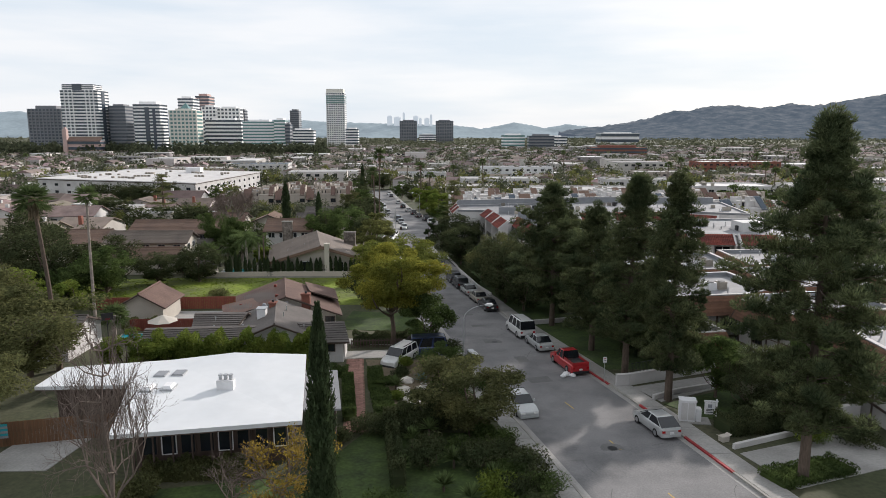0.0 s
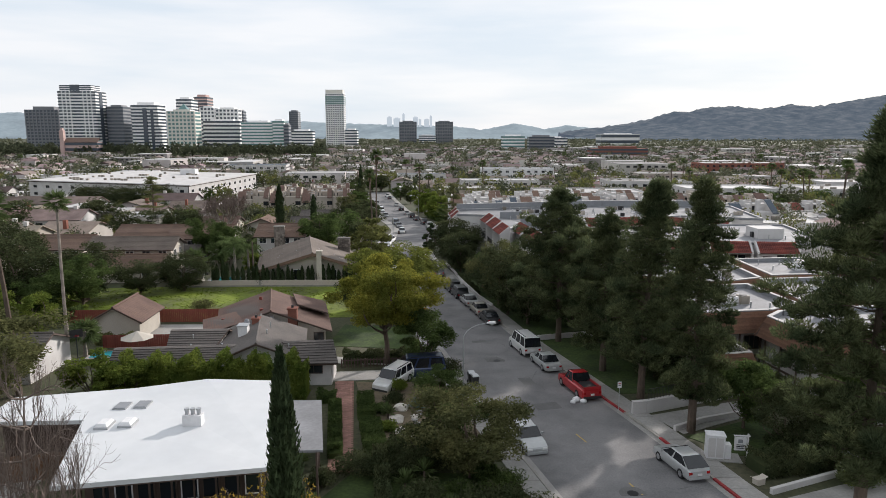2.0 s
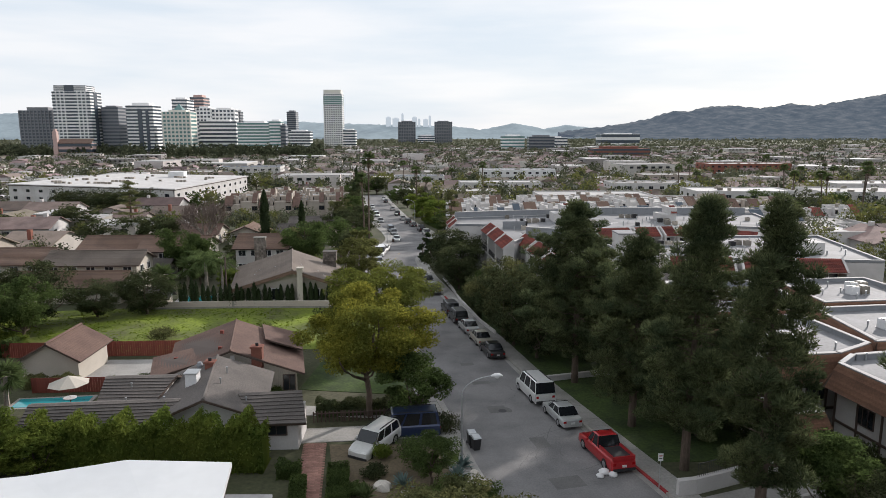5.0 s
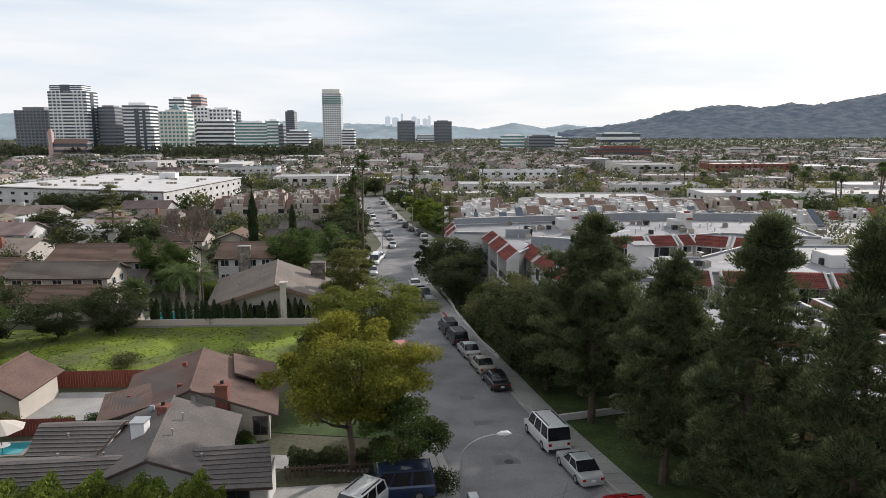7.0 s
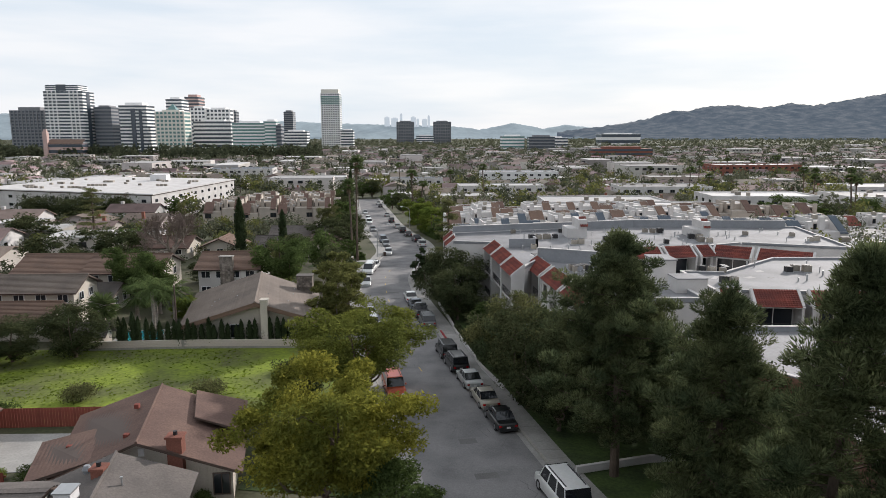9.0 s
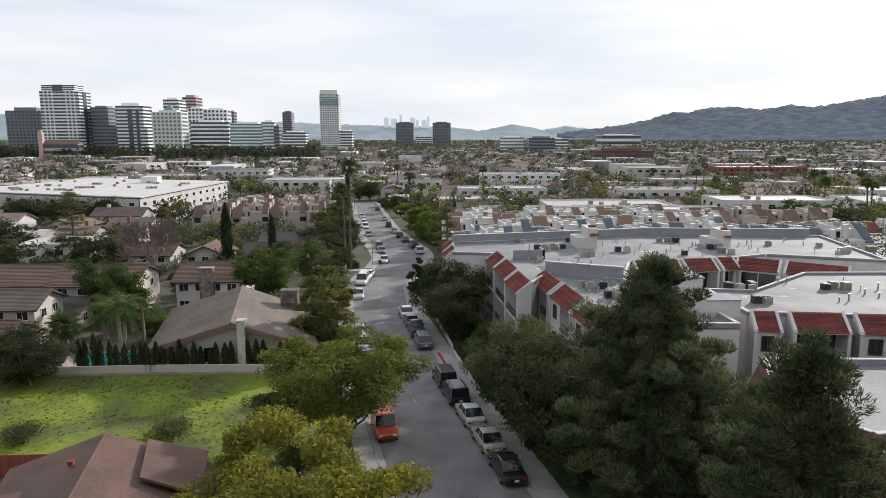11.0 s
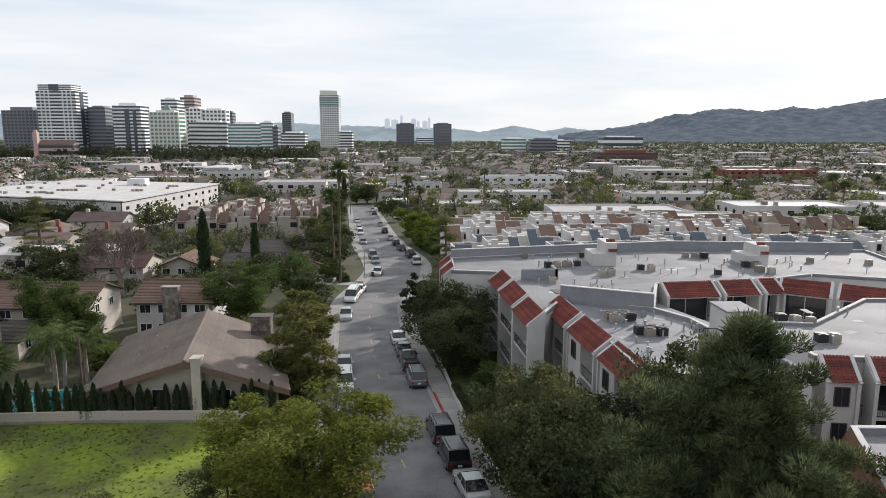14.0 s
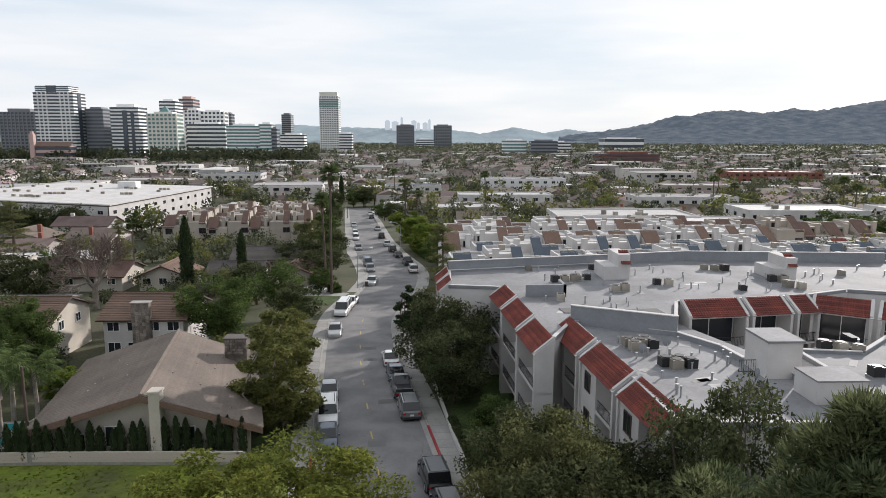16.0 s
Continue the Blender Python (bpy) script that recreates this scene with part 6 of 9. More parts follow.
def block_wall():
    th = thing("block_wall", "pale concrete block wall between lot and house", "wall", pose(0, 0, 0))
    pts = [(-39.5, 113.2), (-27.2, 113.6), (-10.8, 113.2)]
    k = 0
    for p, q in zip(pts, pts[1:]):
        m, w = frame_of(p, q)
        part("core", Geo().box(0, -0.06, G(115) - 0.5, w, 0.08, G(115) + 1.18), M_KERB, th, m=m)
        n = int(w / 0.46)
        for r in range(4):
            g = Geo().box(0, -0.10, 0, 0.445, 0.12, 0.185).mesh("block", M_BLOCK) if r == 0 and k == 0 else shared
            shared = g
            for i in range(n):
                part("block", g, None, th, m=m @ pose(i * 0.46 + (0.23 if r % 2 else 0) * (1 if i < n - 1 else 0), 0, G(115) + 0.45 + r * 0.2))
        k += 1


block_wall()


def board_fence(name, label, pts, h, mat, board=0.24, skip=0.012):
    th = thing(name, label, "fence", pose(0, 0, 0))
    me = Geo().box(0.006, -0.015, 0, board - skip, 0.015, h).mesh("board", mat)
    for p, q in zip(pts, pts[1:]):
        m, w = frame_of(p, q)
        z = G((p[1] + q[1]) / 2)
        n = int(w / board)
        for i in range(n):
            part("board", me, None, th, m=m @ pose(i * board, 0, G(p[1] + (q[1] - p[1]) * i / n) + 0.05))
        for i in range(int(w / 2.4) + 1):
            part("post", Geo().box(min(w - 0.1, i * 2.4), 0.02, z - 0.3, min(w - 0.1, i * 2.4) + 0.1, 0.12, z + h), mat, th, m=m)
        part("rail", Geo().box(0, 0.02, z + h * 0.8, w, 0.07, z + h * 0.8 + 0.1), mat, th, m=m)


board_fence("board_fence", "solid red-brown fence between yard and lot", [(-46, 90.0), (-24.2, 90.4)], 1.75, M_REDFENCE)
board_fence("board_fence", "red-brown fence around the pool yard", [(-36.6, 78.6), (-27.6, 78.8)], 1.5, M_REDFENCE)
board_fence("board_fence", "weathered brown garden fence", [(-38, 44.5), (-24.8, 47.5)], 1.9, M_WOOD)
board_fence("board_fence", "weathered brown garden fence", [(-38, 33.0), (-21.5, 33.4)], 1.5, M_WOOD)
board_fence("board_fence", "dark rail fence beside the driveway", [(-9.5, 70.4), (0.2, 71.2)], 1.0, M_DARKTRIM, 0.32, 0.2)


def iron_fence(pts, h, label):
    th = thing("iron_fence", label, "fence", pose(0, 0, 0))
    for p, q in zip(pts, pts[1:]):
        m, w = frame_of(p, q)
        z = G((p[1] + q[1]) / 2)
        rail(th, 0, w, 0, z + 1.1, m, h)


iron_fence([(17.2, 57.5), (26.6, 61.3), (27.4, 64.5)], 1.1, "black iron railing above the ramp wall")
iron_fence([(-36.5, 115.0), (-33.0, 115.2)], 0.9, "black iron pool fence")

# ---- houses on the left behind the lot ----
def tile_house(label, x0, x1, y0, y1, eave, ridge, axis, roof=M_BROWNTILE, wall=M_CREAM, wins=4, name="house", rows=16, over=0.6, stone=False, turn=0):
    th = small_gable_house(name, label, x0, x1, y0, y1, eave, ridge, axis, roof, wall, rows, 0, (), 0.05, over, turn)
    hx, hy = (x1 - x0) / 2, (y1 - y0) / 2
    for i in range(wins):
        x = -hx + 2 * hx * (i + 0.5) / wins
        window(th, wall_m(x, -hy - 0.03, eave - 1.45, "S"), 1.3, 1.0)
        if eave > 4.4:
            window(th, wall_m(x, -hy - 0.03, eave - 4.1, "S"), 1.4, 1.2)
    for i in range(2):
        window(th, wall_m(hx + 0.03, -hy * 0.4 + hy * 0.8 * i, eave - 1.5, "E"), 1.1, 1.0)
    if stone:
        ch = part("stone_chimney", Geo().box(-1.0, -hy - 0.7, -0.6, 1.0, -hy + 0.2, ridge + 0.15), M_STONE, th, "broad rubble stone chimney")
        rs = np.random.default_rng(3)
        for j in range(14):
            for i in range(5):
                x = -0.98 + 0.4 * i + rs.uniform(-0.04, 0.02)
                part("stone", Geo().box(x, -hy - 0.78, 0.3 + 0.42 * j, x + 0.34, -hy - 0.69, 0.3 + 0.42 * j + 0.36), M_STONE, ch)
        part("cap", Geo().box(-1.1, -hy - 0.8, ridge + 0.15, 1.1, -hy + 0.3, ridge + 0.27), M_KERB, ch)
    return th


tile_house("two-storey white house with brown tile roof and stone chimney", -34.2, -25.0, 141.8, 151.0, 5.2, 7.0, "x", wins=4, stone=True, wall=M_STUCCO)
tile_house("long brown-tiled two-storey house", -62.0, -51.5, 140.8, 150.8, 5.0, 6.9, "x", M_BROWNTILE, M_CREAM, 4)
tile_house("long brown-tiled two-storey house", -51.0, -39.8, 140.2, 150.4, 5.0, 6.9, "x", M_BROWNTILE, M_CREAM, 4)
tile_house("cream house with grey-tan tile roof", -60.0, -45.6, 125.6, 132.4, 4.9, 6.4, "x", M_TANTILE, M_CREAM, 5)
tile_house("low cream house with tan tile roof", -61.0, -45.0, 117.6, 123.6, 2.9, 4.4, "x", M_BROWNTILE, M_CREAM, 4)
tile_house("low tan-tiled garage wing", -54.0, -44.0, 132.6, 139.4, 2.7, 3.9, "x", M_GREYSHINGLE, M_CREAM, 2)
tile_house("brown-tiled house with cream gable", -75.0, -63.6, 131.0, 141, 4.2, 6.0, "x", M_BROWNTILE, M_CREAM, 4)
tile_house("brown-tiled house in the gardens", -84.0, -70.0, 112, 122, 3.2, 5.2, "x", M_BROWNTILE, M_CREAM, 3)
tile_house("brown-tiled house in the gardens", -84.0, -72.0, 92, 101, 3.0, 4.9, "y", M_BROWNTILE, M_CREAM, 3)
tile_house("flat pale house behind the tiled roofs", -58.0, -47.0, 155.0, 162.0, 3.6, 4.1, "x", M_GREYROOF, M_CREAM, 3)
tile_house("low cream house with brown tile roof", -47.0, -38.6, 184.0, 192.0, 3.0, 4.7, "y", M_BROWNTILE, M_CREAM, 3)
tile_house("low pale house with grey shingle roof", -35.6, -26.4, 186.0, 194.0, 2.9, 4.5, "x", M_GREYSHINGLE, M_STUCCO, 3)
tile_house("long low house with grey shingle roof", -36.0, -19.0, 204.0, 213.0, 3.0, 4.8, "x", M_GREYSHINGLE, M_STUCCO, 5)
tile_house("low brown-roofed house among gardens", -61.0, -50.0, 184.0, 194.0, 3.0, 4.8, "x", M_BROWNSHINGLE, M_CREAM, 3)
tile_house("low garage with a grey-brown roof", -24.6, -16.2, 186.5, 194.0, 2.6, 4.3, "y", M_BROWNSHINGLE, M_BEIGE, 1)


def pool():
    th = thing("swimming_pool", "turquoise swimming pool with pale coping", "swimming pool", on_ground(-34.4, 118.6, 4))
    part("coping", Geo().box(-3.0, -3.4, -0.3, 3.0, 3.6, 0.17), M_CONC, th)
    part("basin", Geo().box(-2.5, -2.9, 0.0, 2.5, 3.1, 0.18), M_TRIM, th)
    part("water", Geo().box(-2.4, -2.8, 0.05, 2.4, 3.0, 0.21), M_POOL, th)


pool()
small_gable_house("pool_house", "tiny pool hut with shingle roof", -40.2, -37.2, 114.8, 117.2, 1.7, 2.6, "x", M_GREYSHINGLE, M_BEIGE, 6)
th = thing("swimming_pool", "small turquoise pool behind the fence", "swimming pool", on_ground(-33.4, 76.0, 5))
part("coping", Geo().box(-3.4, -1.3, -0.2, 3.4, 1.3, 0.17), M_CONC, th)
part("water", Geo().box(-3.1, -1.0, 0.0, 3.1, 1.0, 0.19), M_POOL, th)


# ---- long white apartment block ----
WIN_B = Geo().box(-0.95, -0.07, 0, -0.05, 0.03, 1.05).box(0.05, -0.07, 0, 0.95, 0.03, 1.05).mesh("window", M_GLASS)


def white_block():
    th = thing("apartment_building", "long white three-storey apartment block with a flat white roof", "apartment building", pose(0, 0, 0))
    zb, zt = G(275) - 0.5, 4.3
    poly = [(-89.5, 270), (-82.1, 347.8), (-152, 372), (-166, 300)]
    part("wall", Geo().prism(poly, zb, zt), M_STUCCO, th)
    part("roof", Geo().prism([(-89, 269.6), (-81.6, 348.2), (-152.4, 372.4), (-166.6, 299.6)], zt, zt + 0.35), M_STUCCO, th)
    for i in (0, 3):
        p, q = poly[i], poly[(i + 1) % 4]
        m, w = frame_of(p, q)
        part("fascia", Geo().box(-0.1, -0.12, zt - 0.35, w, 0.05, zt), M_DARKTRIM, th, m=m)
        n = int(w / 6.4)
        for f in range(3):
            for k in range(n):
                part("window", WIN_B, None, th, m=m @ pose(w * (k + 0.5) / n, 0, zb + 1.4 + 3.0 * f))
        part("drain_pipe", Geo().box(w - 0.3, -0.2, zb, w - 0.1, -0.05, zt), M_DARKMETAL, th, m=m)
    rs = np.random.default_rng(6)
    for i in range(26):
        u, v = rs.uniform(0.05, 0.95), rs.uniform(0.05, 0.95)
        x, y = -89 - 68 * u, 275 + 22 * u + 63 * v
        for k in range(rs.integers(1, 4)):
            part("roof_unit", Geo().cbox(x + 1.5 * k, y, zt + 0.3, 1.1, 0.9, 0.8), M_ACBOX, th)
    part("roof_house", Geo().cbox(-112, 340, zt + 0.3, 7, 5, 2.6), M_TRIM, th)
    return th


white_block()


# ---- rows of terraced houses ----
def terrace(label, x, y, turn, n, w, d, h0, roofmat, wallmat, seed, slope="front", group=""):
    """One stepped house of a row, repeated: walls, pitched roof panels, chimney stack, deck rail, windows."""
    rs = np.random.default_rng(seed)
    first, made = None, []
    for i in range(n):
        m = pose(x, y, 0, 0, 0, turn) @ pose(i * w, rs.uniform(-0.8, 0.8), 0)
        m = Matrix.Translation((0, 0, G(m.translation.y))) @ m
        if i < 3 or first is None:
            th = thing("terraced_house", label, "house", m, group or label[:28])
            k = i
            h = h0 + (0.0, 0.9, -0.7)[i]
            part("wall", Geo().box(0.06, 0, -1.2, w - 0.06, d, h - 1.6).box(0.06, d * 0.38, h - 1.6, w - 0.06, d, h), wallmat, th)
            part("flat_roof", Geo().box(0.2, d * 0.55, h, w - 0.2, d - 0.2, h + 0.1), M_FLATMIX, th)
            part("parapet", Geo().box(0.06, d - 0.25, h, w - 0.06, d, h + 0.5).box(0.06, d * 0.38, h, 0.3, d, h + 0.5).box(w - 0.3, d * 0.38, h, w - 0.06, d, h + 0.5), wallmat, th)
            a, b = (0.3, w * 0.55) if k % 2 == 0 else (w * 0.66, w - 0.3)
            part("pitched_roof", Geo().slab((a, -0.4, h - 1.9), (b, -0.4, h - 1.9), (b, d * 0.45, h + 1.1), (a, d * 0.45, h + 1.1), 0.15), roofmat, th)
            gb = Geo()
            for e in (a + 0.1, b - 0.3):
                gb.add([(e, 0, h - 1.8), (e, d * 0.45, h - 1.8), (e, d * 0.45, h + 1.0), (e + 0.2, 0, h - 1.8), (e + 0.2, d * 0.45, h - 1.8), (e + 0.2, d * 0.45, h + 1.0)], [(0, 2, 1), (3, 4, 5), (0, 1, 4, 3), (1, 2, 5, 4), (2, 0, 3, 5)])
            part("gable", gb.box(a + 0.1, d * 0.45 - 0.2, h - 1.8, b - 0.1, d * 0.45, h + 1.0), wallmat, th)
            cx = w * 0.78 if k % 2 == 0 else w * 0.2
            part("chimney", Geo().box(cx - 0.45, d * 0.2, 0, cx + 0.45, d * 0.2 + 0.9, h + 0.9).box(cx - 0.52, d * 0.2 - 0.07, h + 0.9, cx + 0.52, d * 0.2 + 0.97, h + 1.02), wallmat, th)
            for z in (3.4,):
                if z < h - 2.6:
                    window(th, wall_m((a + b) / 2, -0.03, z, "S"), 1.7, 1.3, M_DARKTRIM)
            window(th, wall_m(cx, d * 0.38 - 0.03, h - 1.5, "S"), 1.3, 1.0, M_DARKTRIM)
            part("condenser_box", Geo().cbox(w * 0.5, d * 0.75, h + 0.1, 0.9, 0.9, 0.8), M_ACBOX, th)
            made.append(th)
            first = th
        else:
            copy_thing(made[rs.integers(0, 3)], m)


terrace("white terraced house with slanted blue-grey roof", 7.5, 158, 3, 14, 5.4, 9, 8.6, M_SLATE, M_STUCCO, 1)
terrace("white terraced house with slanted blue-grey roof", 12, 171, 3, 14, 5.6, 9, 8.6, M_SLATE, M_STUCCO, 2)
terrace("white terraced house with slanted brown roof", 6.8, 186, 2, 10, 6.4, 11, 8.6, M_BROWNTILE, M_STUCCO, 3)
terrace("white terraced house with slanted brown roof", 8.5, 201, 2, 9, 6.4, 11, 8.6, M_BROWNTILE, M_STUCCO, 4)
terrace("pale terraced house with pink tile roof", 62, 196, -2, 9, 6.2, 10, 6.2, M_REDTILE, M_STUCCO, 5)
terrace("white terraced house with dark red roof", 12, 222, 2, 7, 6.6, 12, 7.4, M_BROWNSHINGLE, M_STUCCO, 6)
terrace("grey terraced house with gabled dormers", 56, 226, -3, 9, 6.6, 12, 7.4, M_BROWNSHINGLE, M_BEIGE, 7)
terrace("beige terraced house with slanted brown roof", -66, 248, 6, 7, 5.6, 10, 7.0, M_BROWNSHINGLE, M_BEIGE, 8)
terrace("beige terraced house with slanted brown roof", -68, 262, 6, 7, 5.6, 10, 7.0, M_BROWNSHINGLE, M_BEIGE, 9)
terrace("beige terraced house with slanted brown roof", -66, 277, 6, 7, 5.6, 10, 7.0, M_BROWNSHINGLE, M_BEIGE, 10)
terrace("beige terraced house with slanted brown roof", -64, 292, 6, 6, 5.6, 10, 7.0, M_BROWNSHINGLE, M_BEIGE, 12)


# ---- flat white blocks in the middle distance ----
WIN_A = Geo().box(-0.95, -0.06, 0, -0.04, 0.03, 1.25).box(0.04, -0.06, 0, 0.95, 0.03, 1.25).mesh("window", M_GLASS)


def flat_block(label, x, y, w, d, h, turn, wall=M_STUCCO, roof=M_FLATMIX, rows=2):
    th = thing("apartment_building", label, "apartment building", on_ground(x, y, turn), "mid-distance blocks")
    part("wall", Geo().box(-w / 2, -d / 2, -1.5, w / 2, d / 2, h), wall, th)
    part("roof", Geo().box(-w / 2 + 0.3, -d / 2 + 0.3, h - 0.2, w / 2 - 0.3, d / 2 - 0.3, h + 0.1), roof, th)
    part("parapet", Geo().box(-w / 2, -d / 2, h, w / 2, -d / 2 + 0.3, h + 0.5).box(-w / 2, d / 2 - 0.3, h, w / 2, d / 2, h + 0.5).box(-w / 2, -d / 2, h, -w / 2 + 0.3, d / 2, h + 0.5).box(w / 2 - 0.3, -d / 2, h, w / 2, d / 2, h + 0.5), wall, th)
    n = max(2, int(w / 4.5))
    for r in range(rows):
        z = h - 2.2 - 3.0 * r
        for k in range(n):
            part("window", WIN_A, None, th, m=wall_m(-w / 2 + w * (k + 0.5) / n, -d / 2, z, "S"))
        for k in range(max(1, int(d / 6))):
            for s, f in ((-1, "W"), (1, "E")):
                part("window", WIN_A, None, th, m=wall_m(s * w / 2, -d / 2 + d * (k + 0.5) / max(1, int(d / 6)), z, f))
    rs = np.random.default_rng(int(abs(x) * 10 + y))
    for k in range(max(3, int(w * d / 160))):
        part("roof_unit", Geo().cbox(rs.uniform(-w / 2 + 2, w / 2 - 2), rs.uniform(-d / 2 + 2, d / 2 - 2), h + 0.1, rs.uniform(0.8, 1.8), rs.uniform(0.8, 1.5), rs.uniform(0.6, 1.3)), M_ACBOX, th)
    return th


for args in (("white flat-roofed apartment block among trees", 62, 262, 40, 22, 7.5, -2), ("white flat-roofed apartment block among trees", 70, 246, 44, 14, 7.0, -3), ("pale carport with a flat white roof", 84, 212, 52, 9, 4.2, -2, M_STUCCO, M_FLATMIX, 1),
             ("white three-storey apartment block", 118, 268, 36, 20, 8.5, -4), ("white three-storey apartment block", 160, 262, 34, 24, 8.5, -6), ("white flat-roofed house among trees", 92, 180, 26, 14, 5.5, -3), ("white flat-roofed house among trees", 78, 158, 24, 16, 6.2, -3),
             ("long white flat-roofed apartment block", 62, 452, 46, 18, 9.5, 0, M_TRIM, M_GREYROOF, 3), ("pale grey block with a flat roof", 40, 360, 40, 16, 7.5, 0), ("long building with blue-grey roof", 0, 432, 30, 14, 7, 0, M_STUCCO, M_SLATE, 2),
             ("white school building with a blue-grey roof", -120, 515, 44, 26, 9, 4, M_STUCCO, M_SLATE, 2), ("grey flat-roofed block among trees", -60, 430, 40, 20, 8, 4), ("beige flat-roofed block among trees", -150, 470, 40, 22, 8, 4, M_BEIGE), ("beige flat-roofed block among trees", 150, 420, 40, 20, 8, -3, M_BEIGE),
             ("white flat-roofed block among trees", 110, 340, 40, 20, 8, -3), ("white flat-roofed block among trees", 215, 330, 50, 22, 8, -5), ("grey flat-roofed block among trees", 20, 300, 22, 16, 7, 2, M_BEIGE), ("wide brick-red block with a flat roof", 240, 520, 60, 26, 10, 0, M_BRICK, M_FLATMIX, 3)):
    flat_block(*args)


# ---- repeated houses filling the blocks ----
def filler_house(kind):
    rs = np.random.default_rng(100 + kind)
    w, d, h = rs.uniform(10, 15), rs.uniform(9, 12), rs.uniform(3.0, 6.0)
    th = thing("house", ("pale house with a pitched roof among trees", "pale flat-roofed house among trees")[kind % 3 == 2], "house", pose(0, -300, -60), "houses of the district")
    wall = (M_WALLS, M_STUCCO, M_WALLS, M_BEIGE)[kind % 4]
    if kind % 3 == 2:
        part("wall", Geo().box(-w / 2, -d / 2, -1.5, w / 2, d / 2, h), wall, th)
        part("roof", Geo().box(-w / 2 - 0.2, -d / 2 - 0.2, h, w / 2 + 0.2, d / 2 + 0.2, h + 0.3), M_FLATMIX, th)
        part("roof_unit", Geo().cbox(1, 1, h + 0.3, 1.2, 1.0, 0.8), M_ACBOX, th)
    else:
        ax = "x" if kind % 2 else "y"
        part("wall", gable_geo(-w / 2, w / 2, -d / 2, d / 2, -1.5, h, h + 2.0, ax), wall, th)
        k = 2.0 / ((w if ax == "y" else d) / 2)
        o = 0.6
        lo = h - k * o + 0.1
        if ax == "y":
            g = Geo().slab((-w / 2 - o, d / 2 + o, lo), (-w / 2 - o, -d / 2 - o, lo), (0, -d / 2 - o, h + 2.1), (0, d / 2 + o, h + 2.1), 0.15).slab((w / 2 + o, -d / 2 - o, lo), (w / 2 + o, d / 2 + o, lo), (0, d / 2 + o, h + 2.1), (0, -d / 2 - o, h + 2.1), 0.15)
        else:
            g = Geo().slab((-w / 2 - o, -d / 2 - o, lo), (w / 2 + o, -d / 2 - o, lo), (w / 2 + o, 0, h + 2.1), (-w / 2 - o, 0, h + 2.1), 0.15).slab((w / 2 + o, d / 2 + o, lo), (-w / 2 - o, d / 2 + o, lo), (-w / 2 - o, 0, h + 2.1), (w / 2 + o, 0, h + 2.1), 0.15)
        part("roof", g, M_ROOFMIX, th)
        part("chimney", Geo().box(w * 0.25, -0.4, h, w * 0.25 + 0.9, 0.4, h + 2.9), (M_BRICK, M_STUCCO)[kind % 2], th)
    for i in range(2):
        x = -w / 2 + w * (i + 0.5) / 2
        wd = part("window", Geo().box(x - 0.8, -d / 2 - 0.05, h - 2.0, x + 0.8, -d / 2 + 0.02, h - 0.8), M_GLASS, th)
    for i in range(1):
        y = -d / 5
        part("window", Geo().box(w / 2 - 0.02, y - 0.7, h - 2.0, w / 2 + 0.05, y + 0.7, h - 0.8), M_GLASS, th)
    return th


KEEP_OUT = [(-62, -14, 168, 214), (-70, -8, 60, 168), (-24, 6, 150, 330), (-14, 36, 20, 158), (4, 72, 154, 216), (60, 122, 188, 256), (8, 58, 218, 238), (-72, -24, 242, 304), (-170, -80, 266, 396), (40, 84, 244, 276), (98, 178, 250, 282), (28, 70, 40, 158), (40, 88, 440, 464), (18, 62, 350, 370), (-18, 18, 422, 442), (-146, -96, 498, 530), (-82, -38, 418, 442), (-90, -70, 88, 126)]


def free(x, y, pad=4):
    if KL(min(y, 700)) - 9 < x < KR(min(y, 700)) + 9 and y < 384:
        return False
    return not any(a - pad < x < b + pad and c - pad < y < d + pad for a, b, c, d in KEEP_OUT)


fillers = [filler_house(k) for k in range(10)]
rs = np.random.default_rng(77)
placed, count = [], 0
y = 96.0
while y < 440 and count < 150:
    step = 17 if y < 300 else 21
    half = 0.70 * (y + 10) + 30
    x = -half
    while x < half:
        px, py = x + rs.uniform(-2, 2), y + rs.uniform(-2.5, 2.5)
        if free(px, py, 7) and rs.uniform() < 0.86 and count < 150:
            src = fillers[rs.integers(0, 10)]
            s = rs.uniform(0.9, 1.15)
            th = src if src.location.z < -50 else None
            m = on_ground(px, py, rs.choice([2, 92, 182, 272]) + rs.uniform(-4, 4))
            if th is not None:
                th.matrix_basis = m
            else:
                copy_thing(src, m)
            placed.append((px, py))
            count += 1
        x += step * rs.uniform(0.95, 1.15)
    y += step * 1.05
for th in fillers:
    if th.location.z < -50:
        th.matrix_basis = on_ground(-150, 150)

# far roofs and trees, too many to count
def far_box(g, x, y, w, d, h, turn, pitch):
    z = G(y)
    a = radians(turn)
    tr = lambda u, v: (x + u * math.cos(a) - v * math.sin(a), y + u * math.sin(a) + v * math.cos(a))
    if g is None:
        return
    wall, roof = g
    poly = [tr(-w / 2, -d / 2), tr(w / 2, -d / 2), tr(w / 2, d / 2), tr(-w / 2, d / 2)]
    wall.prism(poly, z - 1, z + h)
    if pitch:
        p = [(*q, z + h) for q in poly]
        r0, r1 = (*tr(-w / 2, 0), z + h + 2.0), (*tr(w / 2, 0), z + h + 2.0)
        roof.face(p[0], p[1], r1, r0).face(p[2], p[3], r0, r1).face(p[1], p[2], r1).face(p[3], p[0], r0)
    else:
        roof.prism([tr(-w / 2 + .2, -d / 2 + .2), tr(w / 2 - .2, -d / 2 + .2), tr(w / 2 - .2, d / 2 - .2), tr(-w / 2 + .2, d / 2 - .2)], z + h, z + h + 0.3)


